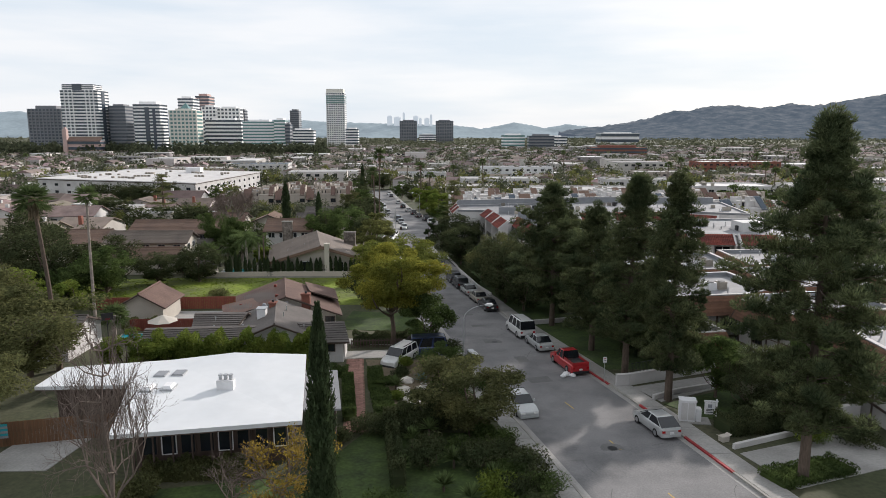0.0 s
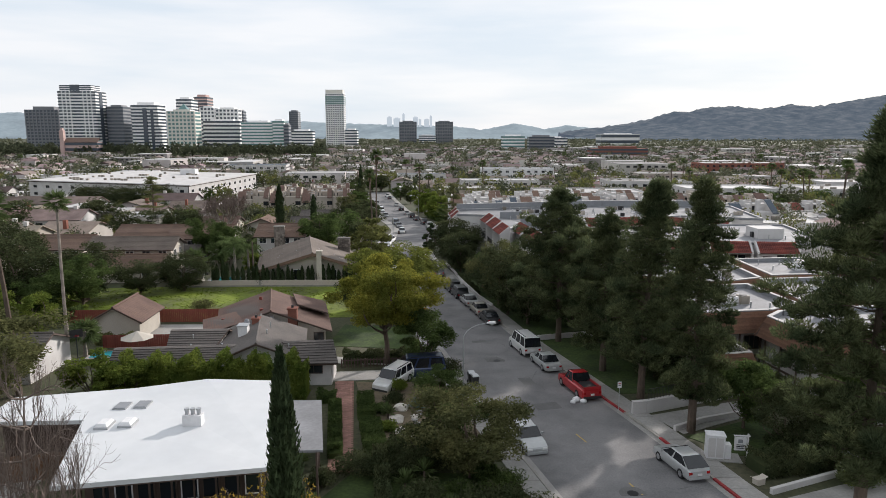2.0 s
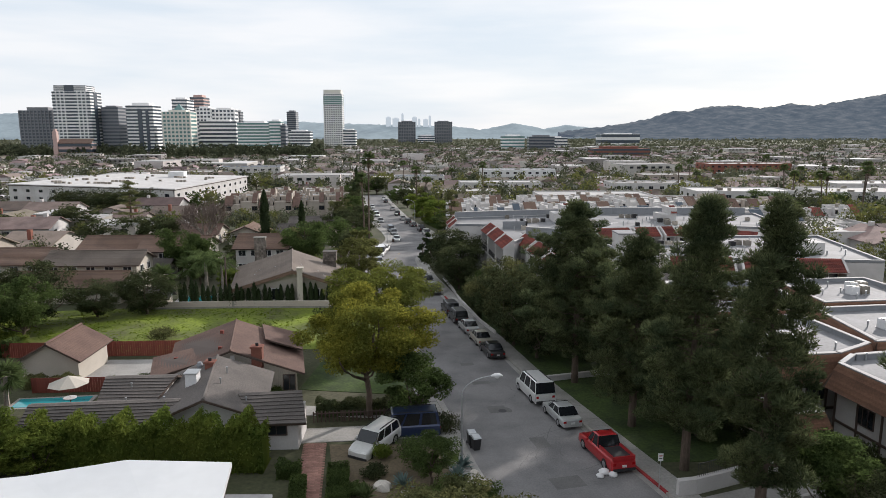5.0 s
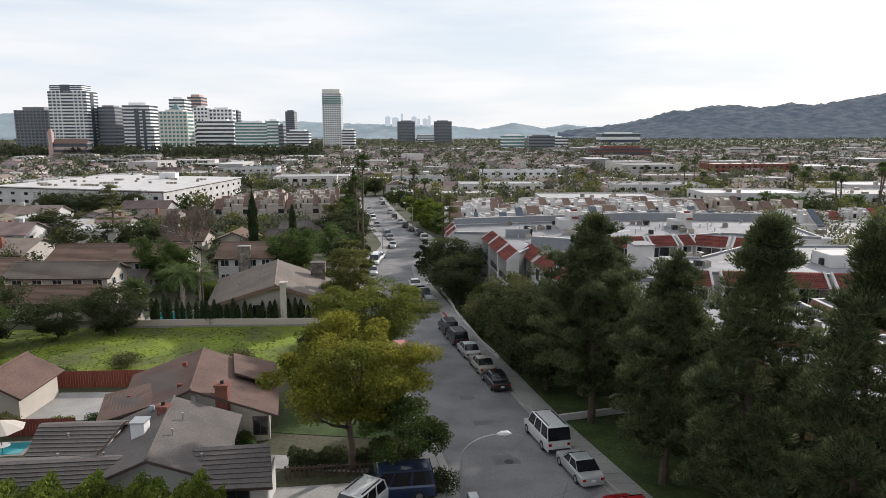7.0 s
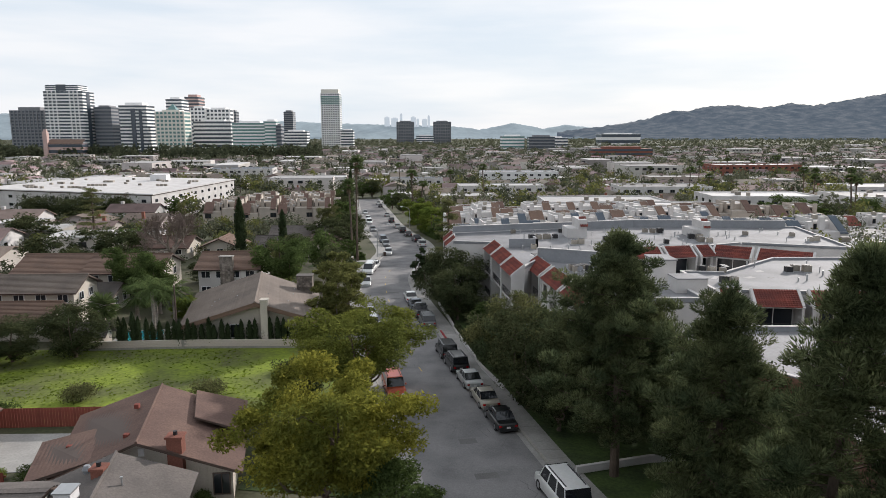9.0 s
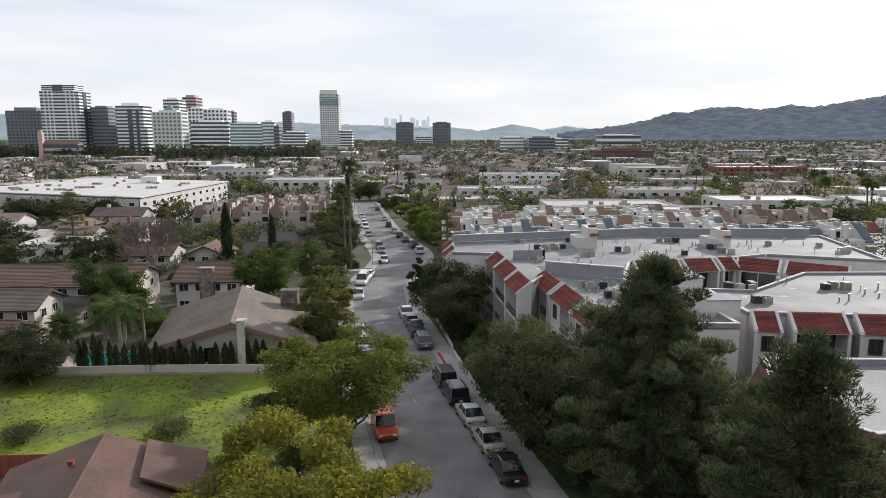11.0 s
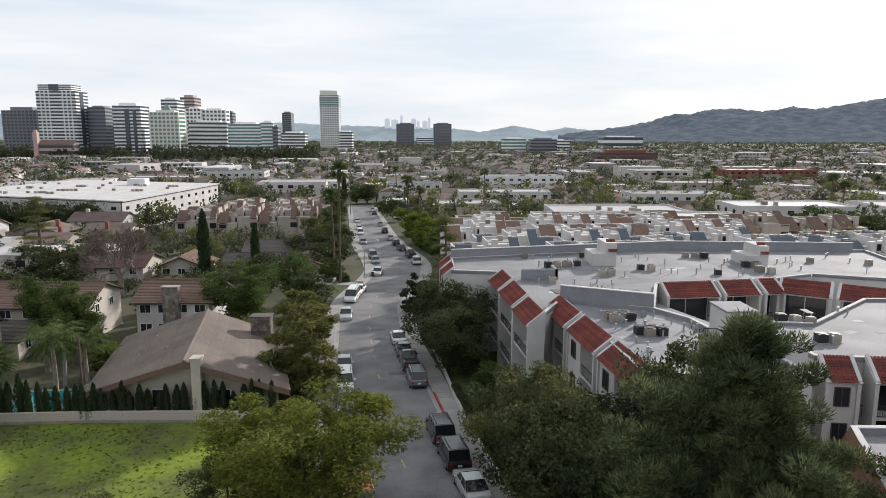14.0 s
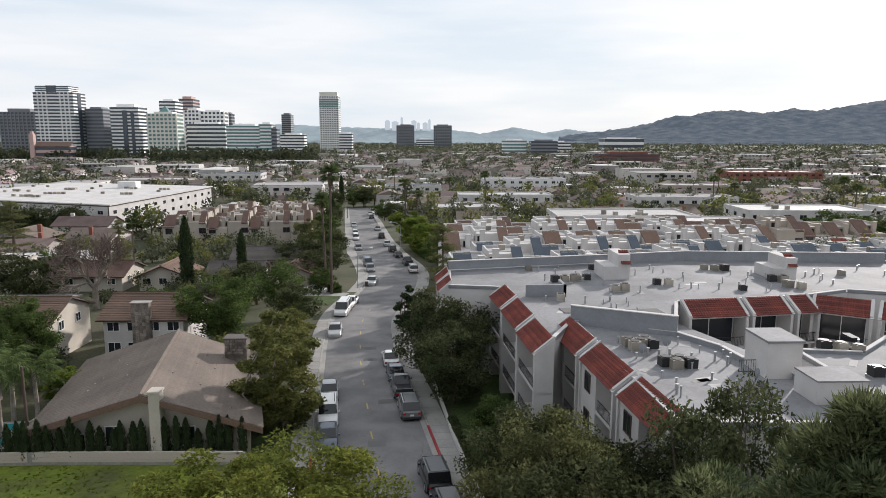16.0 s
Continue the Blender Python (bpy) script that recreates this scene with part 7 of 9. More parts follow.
M_FARWALL = material("far_walls", (0.46, 0.43, 0.41), 0.9, 0.1, 0.2, 0.6, 0.0, island=0.45, hue=0.05)
M_FARBROWN = material("far_pitched_roofs", (0.20, 0.155, 0.14), 0.9, 0.15, 0.2, 1.0, 0.0, island=0.5, hue=0.06)
M_FARFLAT = material("far_flat_roofs", (0.40, 0.39, 0.385), 0.9, 0.1, 0.2, 1.0, 0.0, island=0.55)
walls_, browns, flats, panes = Geo(), Geo(), Geo(), Geo()
rs = np.random.default_rng(78)
y = 262.0
while y < 1500:
    step = 15 + (y - 262) * 0.022
    half = 0.72 * y + 40
    x = -half
    while x < half:
        px, py = x + rs.uniform(-4, 4), y + rs.uniform(-4, 4)
        if free(px, py, 8) and rs.uniform() < (0.74 if py > 440 else 0.8) and not (px < -150 and py > 985) and (py > 460 or min(((px - a) ** 2 + (py - b) ** 2 for a, b in placed), default=999) > 250):
            big = py > 330 and rs.uniform() < 0.06
            w, d = (rs.uniform(24, 46), rs.uniform(14, 24)) if big else (rs.uniform(10, 18), rs.uniform(9, 13))
            h = rs.uniform(5, 11) if big else rs.uniform(3, 6.5)
            pitch = (not big) and rs.uniform() < 0.7
            far_box((walls_, browns if pitch else flats), px, py, w, d, h, rs.choice([2, 92]) + rs.uniform(-4, 4), pitch)
            if big:
                for k in range(int(w / 5)):
                    panes.box(px - w / 2 + 5 * k + 1, py - d / 2 - 1.2, G(py) + h - 2.4, px - w / 2 + 5 * k + 3.5, py - d / 2 - 0.6, G(py) + h - 1.0)
        x += step * rs.uniform(0.9, 1.2)
    y += step * 0.95
solo("distant_house_walls", walls_, M_FARWALL, "pale walls of countless far houses", "houses", kind="stuff")
solo("distant_pitched_roofs", browns, M_FARBROWN, "brown and grey pitched roofs of far houses", "roofs", kind="stuff")
solo("distant_flat_roofs", flats, M_FARFLAT, "pale flat roofs of far buildings", "roofs", kind="stuff")
solo("distant_windows", panes, M_GLASS, "dark windows of far buildings", "windows", kind="stuff")


def tree_cloud(name, label, spots, seed, per=26, mat=F_FAR):
    rs = np.random.default_rng(seed)
    ch, tg = [], Geo()
    for x, y, h, r in spots:
        n = int(per * min(4.0, max(1.0, (330 / y) ** 2))) if per > 50 else per
        fine = (per / n) ** 0.5
        d = rs.normal(size=(n, 3))
        d /= np.linalg.norm(d, axis=1, keepdims=True)
        c = np.array([x, y, G(y) + h * 0.58])
        p = c + d * np.array([r, r, h * 0.42]) * rs.uniform(0.45, 1.0, (n, 1)) * (1 + 0.28 * np.sin(d[:, :1] * 5 + x) * np.sin(d[:, 1:2] * 6 + y))
        ch.append(cards(p, rs.normal(size=(n, 3)), r * (0.5 if per < 50 else 0.34 * fine), 0.7, rs))
        if per > 50:
            tg.tube([(x, y, G(y) - 0.3), (x, y, G(y) + h * 0.4)], [0.25, 0.12], 4, False)
    v, f = merge(ch)
    ob = new(name, np_mesh(name, v, f, mat))
    tagged(ob, label, "trees", "", "stuff")
    if per > 50:
        tagged(part("trunks", tg, M_BARK, ob), kind="stuff")
    return ob


rs = np.random.default_rng(91)
mid, far_ = [], []
for i in range(3000):
    y = rs.uniform(96, 500)
    x = rs.uniform(-1, 1) * (0.70 * y + 30)
    if not free(x, y, 1) or (y > 300 and rs.uniform() < 0.1):
        continue
    if min(((x - a) ** 2 + (y - b) ** 2 for a, b in placed), default=99) < 34:
        continue
    low = 0.55 if x < -8 and y < 262 else 1.0
    mid.append((x, y, rs.uniform(4.5, 11.5) * low, rs.uniform(1.8, 4.6) * (0.5 + 0.5 * low)))
for i in range(6600):
    y = 470 + 1100 * rs.uniform() ** 0.8
    x = rs.uniform(-1, 1) * (0.72 * y + 40)
    if free(x, y, 0):
        far_.append((x, y, rs.uniform(5, 12.5), rs.uniform(2.0, 4.8)))
HOUSES = [(-64, -38.5, 139, 152), (-62, -44, 116, 140), (-35.5, -23.5, 140, 152.5), (-33, -8, 112, 134), (-26, -15, 185, 196), (-57, -41, 153, 168), (-77, -62, 129, 143), (-39, -29, 113, 124), (-24, -8, 168, 184), (-170, -80, 266, 396)]
for i in range(330):
    y, x = rs.uniform(96, 262), rs.uniform(-118, -14)
    if x > KL(y) - 6 or any(a - 1.5 < x < b + 1.5 and c - 1.5 < y < d + 1.5 for a, b, c, d in HOUSES) or (y < 117 and x > -52) or min(((x - a) ** 2 + (y - b) ** 2 for a, b in placed), default=99) < 40:
        continue
    mid.append((x, y, rs.uniform(2.0, 4.8), rs.uniform(1.2, 2.6)))
tree_cloud("district_trees", "countless dark garden trees between the houses", mid[0::3], 5, 105, F_FARDARK)
tree_cloud("district_trees", "countless grey-green garden trees between the houses", mid[1::3], 15, 105, F_FAR)
tree_cloud("district_trees", "countless yellow-green garden trees between the houses", mid[2::3], 25, 105, F_FARGREEN)
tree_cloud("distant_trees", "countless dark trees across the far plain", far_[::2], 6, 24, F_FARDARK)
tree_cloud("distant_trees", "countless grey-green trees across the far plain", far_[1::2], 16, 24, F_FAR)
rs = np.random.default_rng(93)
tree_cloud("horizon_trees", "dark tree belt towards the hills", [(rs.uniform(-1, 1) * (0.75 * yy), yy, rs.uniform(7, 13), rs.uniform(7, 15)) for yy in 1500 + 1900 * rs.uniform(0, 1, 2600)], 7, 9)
tree_cloud("downtown_trees", "dark street trees at the foot of downtown", [(rs.uniform(-640, -130), yy, rs.uniform(12, 21), rs.uniform(6, 11)) for yy in 880 + 110 * rs.uniform(0, 1, 210)], 8, 40, F_FARDARK)
# slim palms scattered in the district
rs = np.random.default_rng(94)
pal = fan_palm("district_palm", 14.0, 21, 1.9)
for i in range(30):
    y = rs.uniform(240, 620)
    x = rs.uniform(-0.6, 0.62) * y
    if free(x, y, 2):
        stand("fan_palm", "distant tall fan palm between houses", "palm tree", (("trunk", pal[0]), ("fronds", pal[1])), x, y, i * 40, 1.15, "district palms", rs.uniform(0.7, 1.25))

# ---- downtown ----
M_TWHITE = material("tower_pale_concrete", (0.80, 0.79, 0.78), 0.8, 0.05, 0.1, 0.5, 0.0)
M_TCREAM = material("tower_cream_stone", (0.68, 0.66, 0.60), 0.8, 0.05, 0.1, 0.5, 0.0)
M_TDARK = material("tower_dark_stone", (0.20, 0.205, 0.22), 0.6, 0.05, 0.1, 0.5, 0.0)
M_TGLASS = plain("tower_glass", (0.055, 0.07, 0.09), 0.15)
M_TGREEN = plain("tower_green_glass", (0.12, 0.23, 0.22), 0.15)
M_TPINK = material("pink_stucco", (0.50, 0.36, 0.33), 0.9, 0.05, 0.2, 1.0, 0.0)


def tower(label, x0, x1, y, top, deep, wall, glass, floors, style="band", crown=0.0, piers=0):
    th = thing("office_tower", label, "tower", pose((x0 + x1) / 2, y + deep / 2, G(y)), "downtown towers")
    w, h = x1 - x0, top - G(y)
    part("wall", Geo().box(-w / 2, -deep / 2, -2, w / 2, deep / 2, h), wall, th)
    part("roof_plant", Geo().box(-w * 0.32, -deep * 0.32, h, w * 0.32, deep * 0.32, h + max(2.5, crown)), wall if crown < 6 else M_TDARK, th)
    fh = h / floors
    if style == "band":
        for f in range(floors):
            part("window_band", Geo().box(-w / 2 - 0.3, -deep / 2 - 0.35, fh * f + fh * 0.42, w / 2 + 0.3, deep / 2 + 0.3, fh * f + fh * 0.92), glass, th)
    elif style == "grid":
        n = max(4, int(w / 5.2))
        for f in range(floors):
            part("window_band", Geo().box(-w / 2 - 0.3, -deep / 2 - 0.35, fh * f + fh * 0.32, w / 2 + 0.3, deep / 2 - 3, fh * f + fh * 0.84), glass, th)
        for k in range(n + 1):
            x = -w / 2 + w * k / n
            part("pier", Geo().box(x - w / n * 0.17, -deep / 2 - 0.8, 0, x + w / n * 0.17, -deep / 2 + 0.2, h), wall, th)
    for k in range(piers):
        x = -w / 2 + w * k / (piers - 1)
        part("pier", Geo().box(x - 0.9, -deep / 2 - 0.7, 0, x + 0.9, -deep / 2 + 0.2, h), wall, th)
    return th


tower("dark glass office slab with pale bands", -622.7, -571.5, 1130, 61, 34, M_TDARK, M_TGLASS, 14, "grid", 5)
big_tower = tower("tall white and black banded office tower", -557.6, -501, 1106, 88.6, 38, M_TWHITE, M_TGLASS, 20, "band", 0)
for f in range(3):
    part("crown_storey", Geo().box(-26.5, -17, 96.5 + 3 * f - 0.1, 22, 15, 97.9 + 3 * f), M_TWHITE, big_tower)
    part("crown_window_band", Geo().box(-26, -16.6, 97.9 + 3 * f, 21.6, 14.6, 99.5 + 3 * f), M_TGLASS, big_tower)
part("crown_screen", Geo().box(-10, -17.6, 96, 4, -16.4, 106), M_TGLASS, big_tower)
part("dark_recess", Geo().box(27.4, -6, 0, 28.9, 4, 96), M_TGLASS, big_tower)
for x in (-22, -16, -10, 10, 16, 22):
    part("pier", Geo().box(x - 0.8, -20, 0, x + 0.8, -18.5, 96), M_TWHITE, big_tower)
tower("dark banded downtown office block", -496.3, -470.4, 1130, 66, 36, M_TDARK, M_TGLASS, 14)
grid_block = tower("pale office block with a window grid", -431.7, -392.5, 1066, 66, 32, M_TWHITE, M_TGLASS, 15, "band", 4)
part("dark_recess", Geo().box(-2.5, -17.2, 0, 3.5, -15.8, 69), M_TGLASS, grid_block)
part("dark_recess", Geo().box(9, -17.2, 0, 13, -15.8, 66), M_TGLASS, grid_block)
cream = tower("cream office block with teal glass centre", -355.2, -317.6, 1000, 55, 30, M_TCREAM, M_TGREEN, 12, "grid", 2)
part("glass_pyramid", Geo().add([(-9, -9, 62), (9, -9, 62), (9, 9, 62), (-9, 9, 62), (0, 0, 74)], [(0, 1, 4), (1, 2, 4), (2, 3, 4), (3, 0, 4), (3, 2, 1, 0)]), M_TGREEN, cream)
tower("pale tower behind with stepped crown", -393, -369, 1150, 79, 34, M_TWHITE, M_TGLASS, 17, "band", 3)
tower("pink-grey tower behind with stepped top", -386.6, -364, 1220, 86, 34, M_TPINK, M_TGLASS, 18, "band", 4)
tower("white hospital block with square windows", -343, -321, 1110, 64, 24, M_TWHITE, M_TGLASS, 13, "grid", 1)
tower("white hospital block with square windows", -321, -286, 1115, 62, 24, M_TWHITE, M_TGLASS, 12, "grid", 1)
tower("low white block with ribbon windows", -324, -270, 1060, 43, 16, M_TWHITE, M_TGLASS, 9)
tower("small dark downtown tower", -323, -311, 1250, 63, 20, M_TDARK, M_TGLASS, 14)
tower("pale downtown office block with green glass bays", -257.8, -212, 1020, 40, 28, M_TWHITE, M_TGREEN, 11)
tower("pale downtown office block with green glass corner", -211.9, -195.8, 1016, 42, 26, M_TWHITE, M_TGREEN, 11)
tower("slim dark glass annexe downtown", -194.8, -188, 1010, 36, 20, M_TDARK, M_TGLASS, 9)
tower("grey distant office tower", -304.4, -284, 1650, 75, 36, M_TDARK, M_TGLASS, 18, "band", 3)
white_tower = tower("tall white slab tower with fine window grid", -218.4, -176.6, 1650, 116, 48, M_TWHITE, M_TGLASS, 25, "grid", 0)
part("pale_cap", Geo().box(-20.6, -23.5, 123.8, 19, 20, 132.8), M_TCREAM, white_tower)
for f in range(4):
    part("dark_upper_band", Geo().box(-21.4, -25.1, 99.5 + 5 * f, 21.4, 24.3, 102.5 + 5 * f), M_TGREEN, white_tower)
tower("dark twin tower with black windows", -61.3, -8, 2200, 61, 50, M_TDARK, M_TGLASS, 15, "grid", 3)
tower("dark twin tower with black windows", 53, 107, 2200, 61, 50, M_TDARK, M_TGLASS, 15, "grid", 3)
tower("low pale block between the twin towers", -1, 52, 2150, 18.6, 30, M_TWHITE, M_TGLASS, 4)
tower("low white downtown office building", -241, -198, 1300, 29, 30, M_TWHITE, M_TGLASS, 7)
tower("low pale downtown office building", -159, -133, 1500, 32, 30, M_TWHITE, M_TGLASS, 7)
church = tower("pink church-like school building with a brown roof", -450, -410, 900, 13, 16, M_TPINK, M_TGLASS, 3)
part("gable_roof", Geo().slab((-21, -9, 21), (21, -9, 21), (21, 0, 26.5), (-21, 0, 26.5), 0.4), M_BROWNTILE, church)
tower("slim pink stucco bell tower", -455, -450.4, 898, 28, 5, M_TPINK, M_TPINK, 2)
tower("long white warehouse below the hills", 497, 602, 1880, 23, 60, M_TWHITE, M_TGLASS, 2)
tower("pale block with green windows", 150, 190, 1250, 20, 24, M_TWHITE, M_TGREEN, 5)
tower("dark glass office block downtown", 195, 240, 1230, 19, 24, M_TDARK, M_TGLASS, 5)
tower("flat brick-red commercial block", 215, 285, 860, 6, 26, M_BRICK, M_TGLASS, 3)
tower("long white block below hills", 236, 300, 1400, 16, 26, M_TWHITE, M_TGLASS, 4)

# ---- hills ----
M_HILL = material("hill_scrub_haze", (0.020, 0.026, 0.025), 1.0, 0.45, 0.05, 0.10, 0.0, tint=(0.085, 0.085, 0.080), spec=0.0)
# bluish emission over the scrub colour stands in for aerial haze
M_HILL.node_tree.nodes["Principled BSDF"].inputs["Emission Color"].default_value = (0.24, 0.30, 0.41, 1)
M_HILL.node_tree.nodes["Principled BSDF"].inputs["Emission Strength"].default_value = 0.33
# far hills: haze put in as a pale base and blue-grey emission
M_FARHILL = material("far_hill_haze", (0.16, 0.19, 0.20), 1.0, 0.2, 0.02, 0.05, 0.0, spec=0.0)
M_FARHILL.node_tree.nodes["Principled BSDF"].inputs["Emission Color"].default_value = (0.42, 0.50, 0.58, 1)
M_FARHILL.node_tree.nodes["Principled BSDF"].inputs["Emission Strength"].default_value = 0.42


# pale glow fades the skyline towers towards the sky, haze by emission
M_SKYLINE = material("skyline_haze", (0.30, 0.32, 0.35), 1.0, 0.05, 0.02, 0.05, 0.0)
M_SKYLINE.node_tree.nodes["Principled BSDF"].inputs["Emission Color"].default_value = (0.58, 0.64, 0.70, 1)
M_SKYLINE.node_tree.nodes["Principled BSDF"].inputs["Emission Strength"].default_value = 0.62


def hills(name, label, ridge, y, depth, mat, rough, seed):
    """A range with its crest along the given profile, falling forwards in spurs and gullies."""
    xs = np.arange(ridge[0][0], ridge[-1][0], 14.0)
    hs = np.interp(xs, [p[0] for p in ridge], [p[1] for p in ridge])
    v, f = [], []
    rows = 16
    for j in range(rows + 2):
        for i, x in enumerate(xs):
            s = min(1.0, j / rows)
            n = noise.fractal(Vector((x * 0.006, seed + s * 3.0, 0.3)), 0.9, 2.1, 5)
            n2 = noise.fractal(Vector((x * 0.03, seed * 2 + s * 9, 0.7)), 0.8, 2.0, 4)
            z = -8 + (hs[i] + 8) * (s ** 1.15) * (1 + (0.30 * n) * (1 - s)) + rough * n2 * (0.4 + 0.6 * s)
            yy = y - depth * (1 - s) + 60 * n * (1 - s)
            if j > rows:
                z, yy = -40, y + 40
            v.append((x, yy, max(z, -9) if j <= rows else z))
    w = len(xs)
    for j in range(rows + 1):
        for i in range(w - 1):
            f.append((j * w + i, j * w + i + 1, (j + 1) * w + i + 1, (j + 1) * w + i))
    return solo(name, Geo().add(v, f), mat, label, "hills", kind="structure", smooth=True)


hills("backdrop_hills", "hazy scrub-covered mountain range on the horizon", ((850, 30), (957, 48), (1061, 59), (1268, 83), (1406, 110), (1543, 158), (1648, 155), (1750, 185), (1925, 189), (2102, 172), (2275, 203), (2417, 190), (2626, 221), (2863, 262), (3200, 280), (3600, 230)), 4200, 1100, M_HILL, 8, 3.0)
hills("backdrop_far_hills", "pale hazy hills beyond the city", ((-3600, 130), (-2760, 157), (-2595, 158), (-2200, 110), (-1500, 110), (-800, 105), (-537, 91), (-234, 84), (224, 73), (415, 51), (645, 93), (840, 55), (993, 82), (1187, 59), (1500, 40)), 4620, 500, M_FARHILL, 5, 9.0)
for x, h, w in ((-191, 138, 33), (-142, 131, 44), (-98.6, 160, 15), (-20.5, 138, 33), (8.6, 124, 18), (52.4, 124, 33), (79.8, 146, 15)):
    solo("skyline_tower", Geo().box(x - w / 2, 4560, -8, x + w / 2, 4590, h * 0.93).box(x - w / 4, 4565, h * 0.93, x + w / 4, 4585, h * 0.97), M_SKYLINE, "tiny hazy skyscraper on the horizon", "tower", group="far skyline", kind="structure")

# ---- vehicles ----
PAINTS = {}


def paint(name, col):
    if name not in PAINTS:
        PAINTS[name] = plain(name + "_car_paint", col, 0.32, 0.25, 0.5, 0.6)
    return PAINTS[name]


COLORS = {"white": (0.72, 0.72, 0.71), "silver": (0.42, 0.43, 0.43), "grey": (0.16, 0.165, 0.17), "black": (0.016, 0.017, 0.019), "red": (0.42, 0.015, 0.02), "blue": (0.018, 0.032, 0.085), "beige": (0.40, 0.37, 0.31), "orange": (0.45, 0.06, 0.015), "slate": (0.06, 0.08, 0.11)}
# length, width, height, belt height, hood end, windscreen top, rear screen top, tail deck start (shares of the length from the nose)
SHAPES = {"sedan": (4.7, 1.8, 1.45, 0.92, 0.27, 0.42, 0.70, 0.84, 0.98), "hatch": (4.4, 1.74, 1.49, 0.95, 0.22, 0.44, 0.78, 0.97, 1.0), "suv": (4.7, 1.85, 1.78, 1.05, 0.24, 0.36, 0.93, 0.99, 1.05),
          "van": (5.4, 2.0, 2.1, 1.12, 0.17, 0.30, 0.96, 0.995, 1.12), "pickup": (5.6, 1.95, 1.85, 1.08, 0.27, 0.38, 0.55, 0.60, 1.06)}


def loft(sections):
    """Skin over cross-sections (y, list of (x, z) for the right half from bottom to top)."""
    g = Geo()
    rings = []
    for y, pts in sections:
        rings.append([(x, y, z) for x, z in pts] + [(-x, y, z) for x, z in reversed(pts)])
    n = len(rings[0])
    v = [p for r in rings for p in r]
    f = []
    for i in range(len(rings) - 1):
        for k in range(n - 1):
            f.append((i * n + k, (i + 1) * n + k, (i + 1) * n + k + 1, i * n + k + 1))
        f.append((i * n + n - 1, (i + 1) * n + n - 1, (i + 1) * n, i * n))
    f.append(tuple(range(n)))
    f.append(tuple(range(len(rings) * n - 1, (len(rings) - 1) * n - 1, -1)))
    return g.add(v, f)


def vehicle(shape, color, x, y, turn, label, group="", nose_up=True):
    L, W, H, belt, hood, ws, rs_, deck, tail = SHAPES[shape]
    th = thing(shape if shape not in ("hatch", "sedan", "suv") else "car", label, "car" if shape not in ("van", "pickup") else shape, Matrix.Translation((x, y, G(y))) @ pose(0, 0, 0, -math.degrees(math.atan(0.03)) * math.cos(radians(turn)), 0, 0) @ pose(0, 0, 0, 0, 0, turn), group)
    p = paint(color, COLORS[color])
    hw = W / 2
    yy = lambda s: L / 2 - L * s               # nose towards +y
    sec = []
    for s, inset, zt in ((0.0, 0.16, belt * 0.68), (0.015, 0.08, belt * 0.80), (0.06, 0.03, belt * 0.86), (hood * 0.6, 0.0, belt * 0.96), (hood, 0.0, belt), (0.5, 0.0, belt), (deck, 0.0, belt * (tail if shape in ("sedan",) else 1.0)), (0.975, 0.04, belt * min(tail, 1.02) * (0.96 if shape == "sedan" else 0.98)), (1.0, 0.12, belt * 0.82)):
        w = hw - inset
        sec.append((yy(s), [(w * 0.92, 0.24), (w, 0.36), (w, zt * 0.72), (w * 0.97, zt * 0.90), (w * 0.90, zt)]))
    body = part("body", loft(sec), p, th, smooth=False)
    # cabin: pillars and roof in paint, glass faces set in
    top = H
    a0, a1, b0, b1 = yy(hood), yy(ws), yy(rs_), yy(deck)
    wl, wt = hw * 0.89, hw * (0.76 if shape not in ("van", "suv") else 0.84)
    c = [(wl, a0, belt - 0.02), (wt, a1, top - 0.06), (wt, b0, top - 0.06), (wl, b1, belt - 0.02)]
    part("windscreen", Geo().slab((-wl, a0, belt - 0.01), (wl, a0, belt - 0.01), (wt, a1, top - 0.05), (-wt, a1, top - 0.05), 0.04), M_CARGLASS, body)
    part("rear_window", Geo().slab((wl, b1, belt - 0.01), (-wl, b1, belt - 0.01), (-wt, b0, top - 0.05), (wt, b0, top - 0.05), 0.04), M_CARGLASS, body)
    for sg in (1, -1):
        q = [(sg * wl, a0, belt - 0.01), (sg * wl, b1, belt - 0.01), (sg * wt, b0, top - 0.05), (sg * wt, a1, top - 0.05)]
        part("side_window", Geo().slab(*(q if sg < 0 else [q[1], q[0], q[3], q[2]]), 0.03), M_CARGLASS, body)
        # pillars
        pil = Geo()
        for u0, u1 in ((0.0, 0.05), (0.40, 0.46), (0.93, 1.0)) if shape not in ("van", "suv") else ((0.0, 0.04), (0.30, 0.34), (0.62, 0.67), (0.95, 1.0)):
            lo0, lo1 = a0 + (b1 - a0) * u0, a0 + (b1 - a0) * u1
            hi0, hi1 = a1 + (b0 - a1) * u0, a1 + (b0 - a1) * u1
            s1, s2 = sg * (wl + 0.012), sg * (wt + 0.012)
            pil.face((s1, lo0, belt), (s1, lo1, belt), (s2, hi1, top - 0.05), (s2, hi0, top - 0.05))
        part("pillars", pil, p, body)
        part("mirror", Geo().box(sg * hw, a0 - 0.45, belt, sg * (hw + 0.17), a0 - 0.3, belt + 0.14), p, body)
